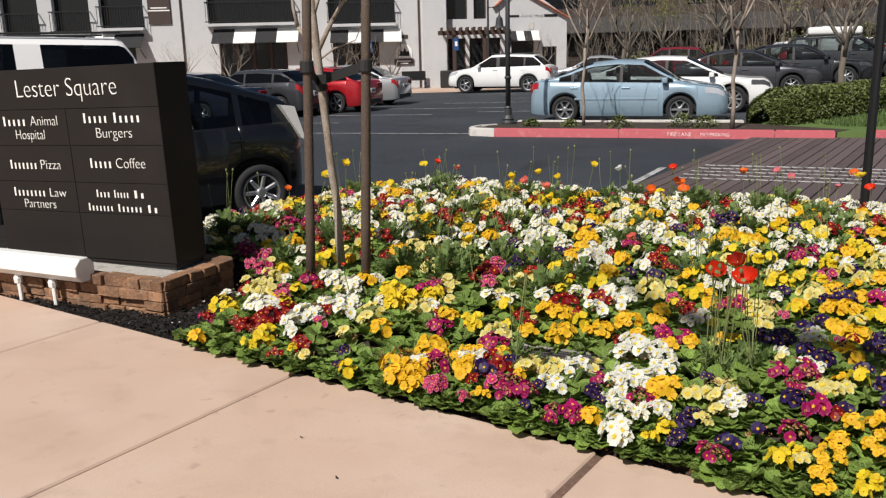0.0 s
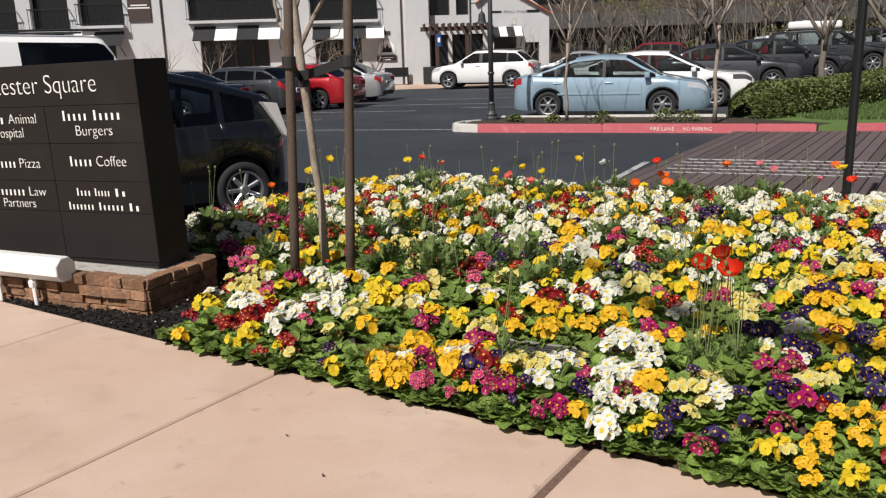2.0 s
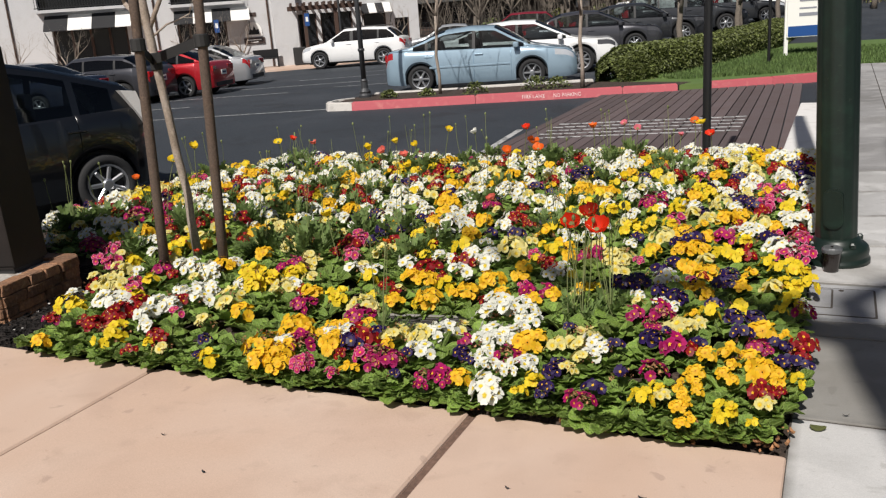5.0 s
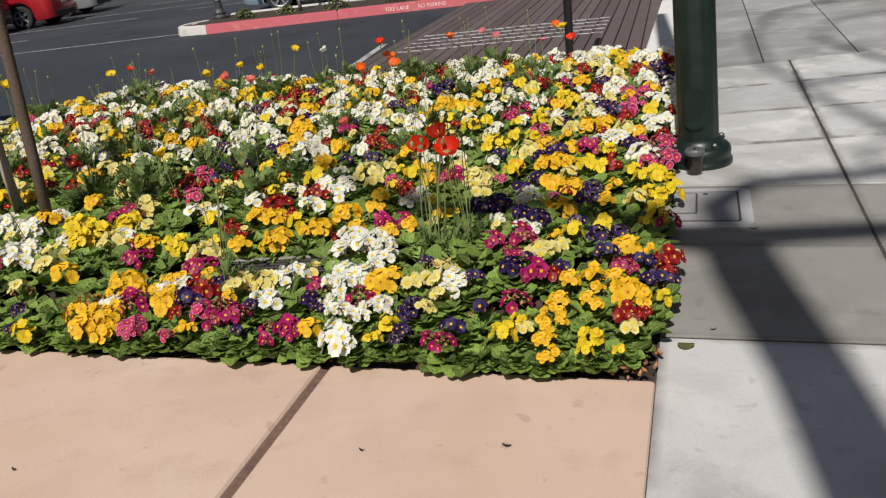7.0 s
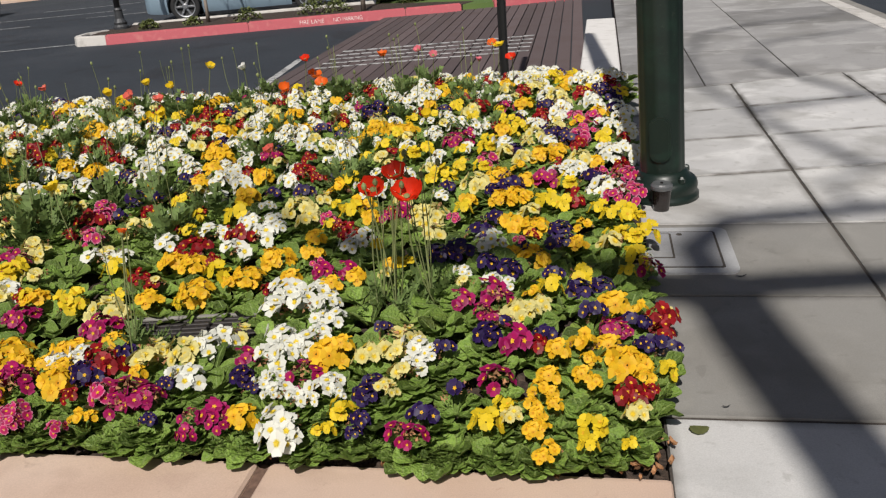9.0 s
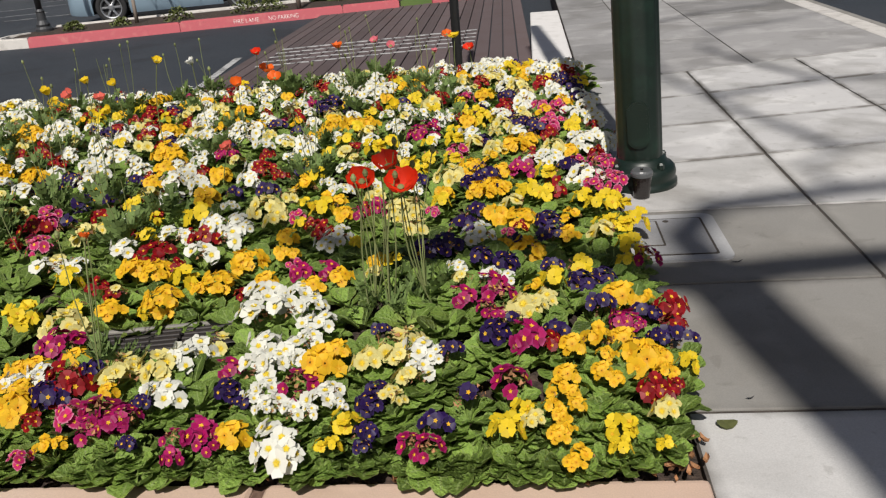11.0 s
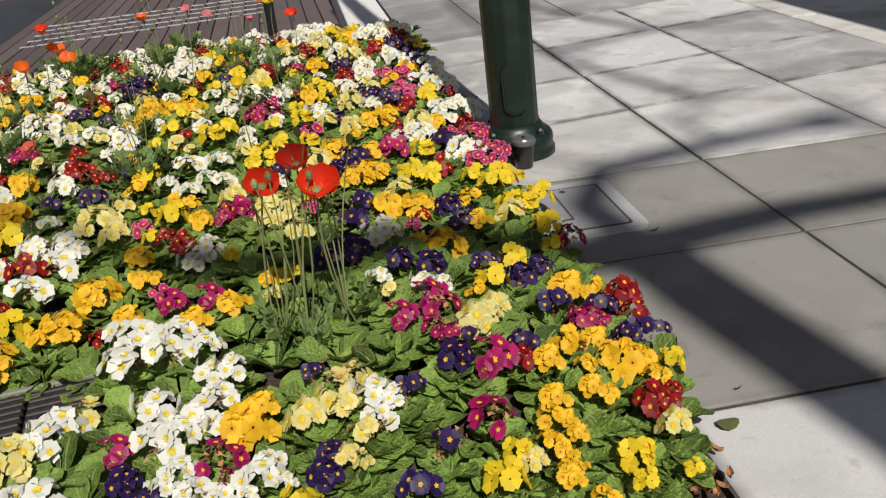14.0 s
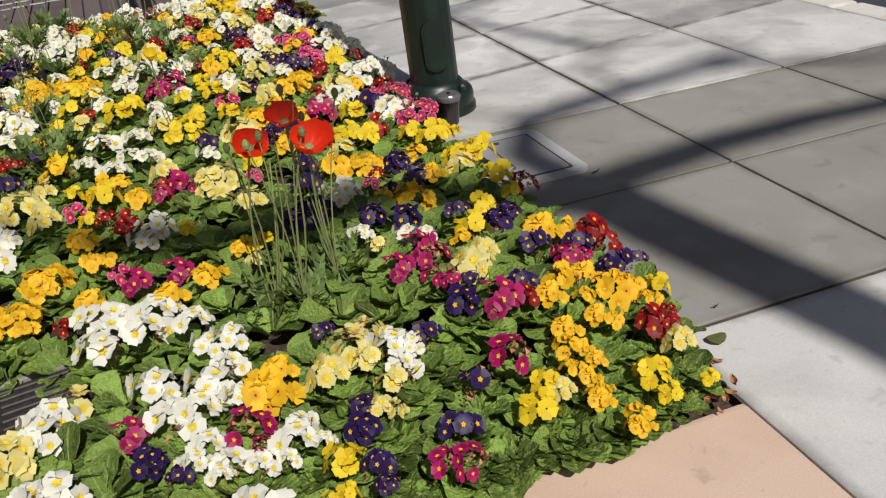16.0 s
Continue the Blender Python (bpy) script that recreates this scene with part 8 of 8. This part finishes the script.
lathe(bm, [(0.012, 0.011), (0.012, 0.0155), (0.004, 0.0155)], Matrix.Translation((0.30, 4.655, 0)), 10)
part("bolt", bm, M_JOINT, lid)
# drain grate among the plants
dg = thing("drain_grate", Matrix.Translation((-1.45, 3.69, 0.022)) @ pose(0, 0, 0, 0, 0, 8), "dark slotted drain grate with a pale concrete rim", "drain")
bbox_part("rim", -0.34, 0.29, 0.088, 0.106, -0.03, 0.03, M_GREYOLD, dg, bevel=0.004)
bbox_part("side_rim", 0.272, 0.29, -0.20, 0.086, -0.03, 0.026, M_GREYOLD, dg, bevel=0.004)
bbox_part("pit", -0.34, 0.262, -0.20, 0.084, -0.03, 0.004, M_GRATE, dg)
for k in range(9):
    for x0 in (-0.335, -0.135, 0.065):
        bbox_part("bar", x0, x0 + 0.188, -0.195 + 0.031 * k, -0.177 + 0.031 * k, 0.006, 0.03, M_GRATE, dg, bevel=0.003)
# curled dead leaves at the bed's corner
bm = bmesh.new()
for k in range(46):
    x, y = (rs.uniform(0.02, 0.16), rs.uniform(2.99, 3.12)) if k < 30 else (rs.uniform(-1.2, 0.1), rs.uniform(2.97, 3.02))
    m = Matrix.Translation((x, y, 0.012 + rs.uniform(0, 0.02))) @ Matrix.Rotation(rs.uniform(0, 6.28), 4, "Z") @ Matrix.Rotation(rs.uniform(-0.5, 0.5), 4, "X")
    L = rs.uniform(0.008, 0.022)
    rows = [[bm.verts.new(m @ Vector((L * u, v * L * 0.45 * (1 - u * u), 0.5 * L * (abs(v) + u * u)))) for v in (-1, 0, 1)] for u in (-0.9, -0.3, 0.3, 0.9)]
    for a, b in zip(rows, rows[1:]):
        for q in range(2):
            bm.faces.new((a[q], b[q], b[q + 1], a[q + 1]))
tagged(part("dead_leaves", bm, M_WITHER), "curled brown dead leaves at the bed's edge", "dead leaves", kind="stuff")
# litter: a leaf and dark bits on the paving
for x, y, L, w, mt, nm, lb in ((0.236, 3.212, 0.027, 0.021, M_DEADLEAF, "fallen_leaf", "dull green fallen leaf at the bed's corner"), (-0.222, 2.62, 0.014, 0.005, M_TRIM, "dead_leaf", "small dark dead leaf on the pink pavement"), (0.49, 4.235, 0.022, 0.005, M_TRIM, "dead_leaf", "small dark twig beside the ground box"),
                                (-1.62, 2.33, 0.008, 0.004, M_TRIM, "dead_leaf", "tiny dark fleck on the pink pavement"), (-1.95, 2.5, 0.007, 0.004, M_TRIM, "dead_leaf", "tiny dark fleck on the pink pavement"), (-0.62, 2.55, 0.008, 0.004, M_TRIM, "dead_leaf", "tiny dark fleck on the pink pavement"), (0.32, 3.33, 0.012, 0.003, M_TRIM, "dead_leaf", "small dark twig on the grey pavement")):
    bm = bmesh.new()
    ring = [bm.verts.new((L * math.cos(a), w * math.sin(a) * (1 - 0.2 * math.cos(a)), 0.006 + 0.004 * math.cos(2 * a))) for a in [2 * math.pi * k / 10 for k in range(10)]]
    c = bm.verts.new((0, 0, 0.002))
    for k in range(10):
        bm.faces.new((c, ring[k], ring[(k + 1) % 10]))
    tagged(part(nm, bm, mt), lb, "leaf").matrix_world = Matrix.Translation((x, y, 0.003)) @ Matrix.Rotation(rs.uniform(-0.4, 0.4), 4, "Z")


# ---- the tall bare street tree behind the camera, whose shadow lies on the paving ----
def above(x, y, h):
    """The place at height h whose shadow falls on (x, y)."""
    k = h / sun_dir.z
    return Vector((x, y, 0)) + sun_dir * k


st = thing("street_tree", Matrix(), "tall bare street tree beside the pavement", "tree")
foot = above(0.40, 4.15, 8.4)
bm = bmesh.new()
tube(bm, [Vector((foot.x + dx, foot.y, z)) for z, dx in ((-0.02, 0.62), (1.5, 0.56), (3.0, 0.48), (4.5, 0.38), (6.0, 0.27), (7.2, 0.16), (8.0, 0.04), (8.4, 0.0))], [0.22, 0.17, 0.155, 0.15, 0.14, 0.132, 0.14, 0.14], 12)
part("trunk", bm, M_BARK, st, smooth=True)
rt = random.Random(9)
TREE_ARMS = [
    ([(0.40, 4.12, 8.3), (0.62, 4.18, 8.7), (1.0, 4.235, 9.2), (1.4, 4.25, 9.8), (2.0, 4.2, 10.4), (2.9, 4.05, 11.0)], 0.085),
    ([(0.40, 4.15, 8.35), (0.34, 4.5, 10.5), (0.52, 4.86, 12.5), (0.80, 4.92, 13.2), (1.1, 4.98, 13.8), (1.42, 5.03, 14.4), (1.62, 5.10, 14.8), (1.8, 5.14, 15.3)], 0.085),
    ([(0.40, 4.10, 8.3), (0.12, 4.17, 8.6), (-0.3, 4.22, 9.0), (-0.75, 4.26, 9.3), (-1.15, 4.42, 9.5)], 0.115),
    ([(1.42, 5.03, 14.4), (1.66, 4.98, 14.6), (1.87, 4.85, 14.7), (2.1, 4.70, 14.8), (2.6, 4.66, 15.0)], 0.05),
    ([(1.1, 4.98, 13.8), (1.06, 5.35, 15.0), (1.3, 5.60, 16.0), (1.61, 5.73, 16.5), (2.2, 5.95, 17.0), (2.8, 6.0, 17.4)], 0.032),
    ([(1.3, 5.60, 16.0), (1.18, 6.05, 16.2), (1.02, 6.5, 16.4), (0.94, 6.97, 16.6), (0.75, 7.66, 17.3), (0.73, 9.19, 18.5), (1.04, 10.6, 19.5), (1.64, 11.1, 20.0), (2.4, 11.4, 20.5)], 0.05),
    ([(0.94, 6.97, 16.6), (1.35, 7.12, 17.0), (1.73, 7.26, 17.4), (2.1, 7.24, 17.7), (2.67, 7.48, 18.2)], 0.05),
    ([(1.73, 7.26, 17.4), (1.52, 7.85, 17.9), (1.25, 8.8, 18.6), (1.5, 9.8, 19.3), (2.4, 10.2, 19.8)], 0.05)]
for line, r in TREE_ARMS:
    bm = bmesh.new()
    pts = [above(*p) for p in line]
    tube(bm, pts, [r * (1 - 0.4 * i / (len(pts) - 1)) for i in range(len(pts))], 8)
    grow(bm, pts[-1], ((pts[-1] - pts[-2]).normalized() + Vector((0, 0, 0.5))).normalized(), 0.9, r * 0.38, 2, rt, 0.6)
    part("main_branch", bm, M_BARK, st, smooth=True)
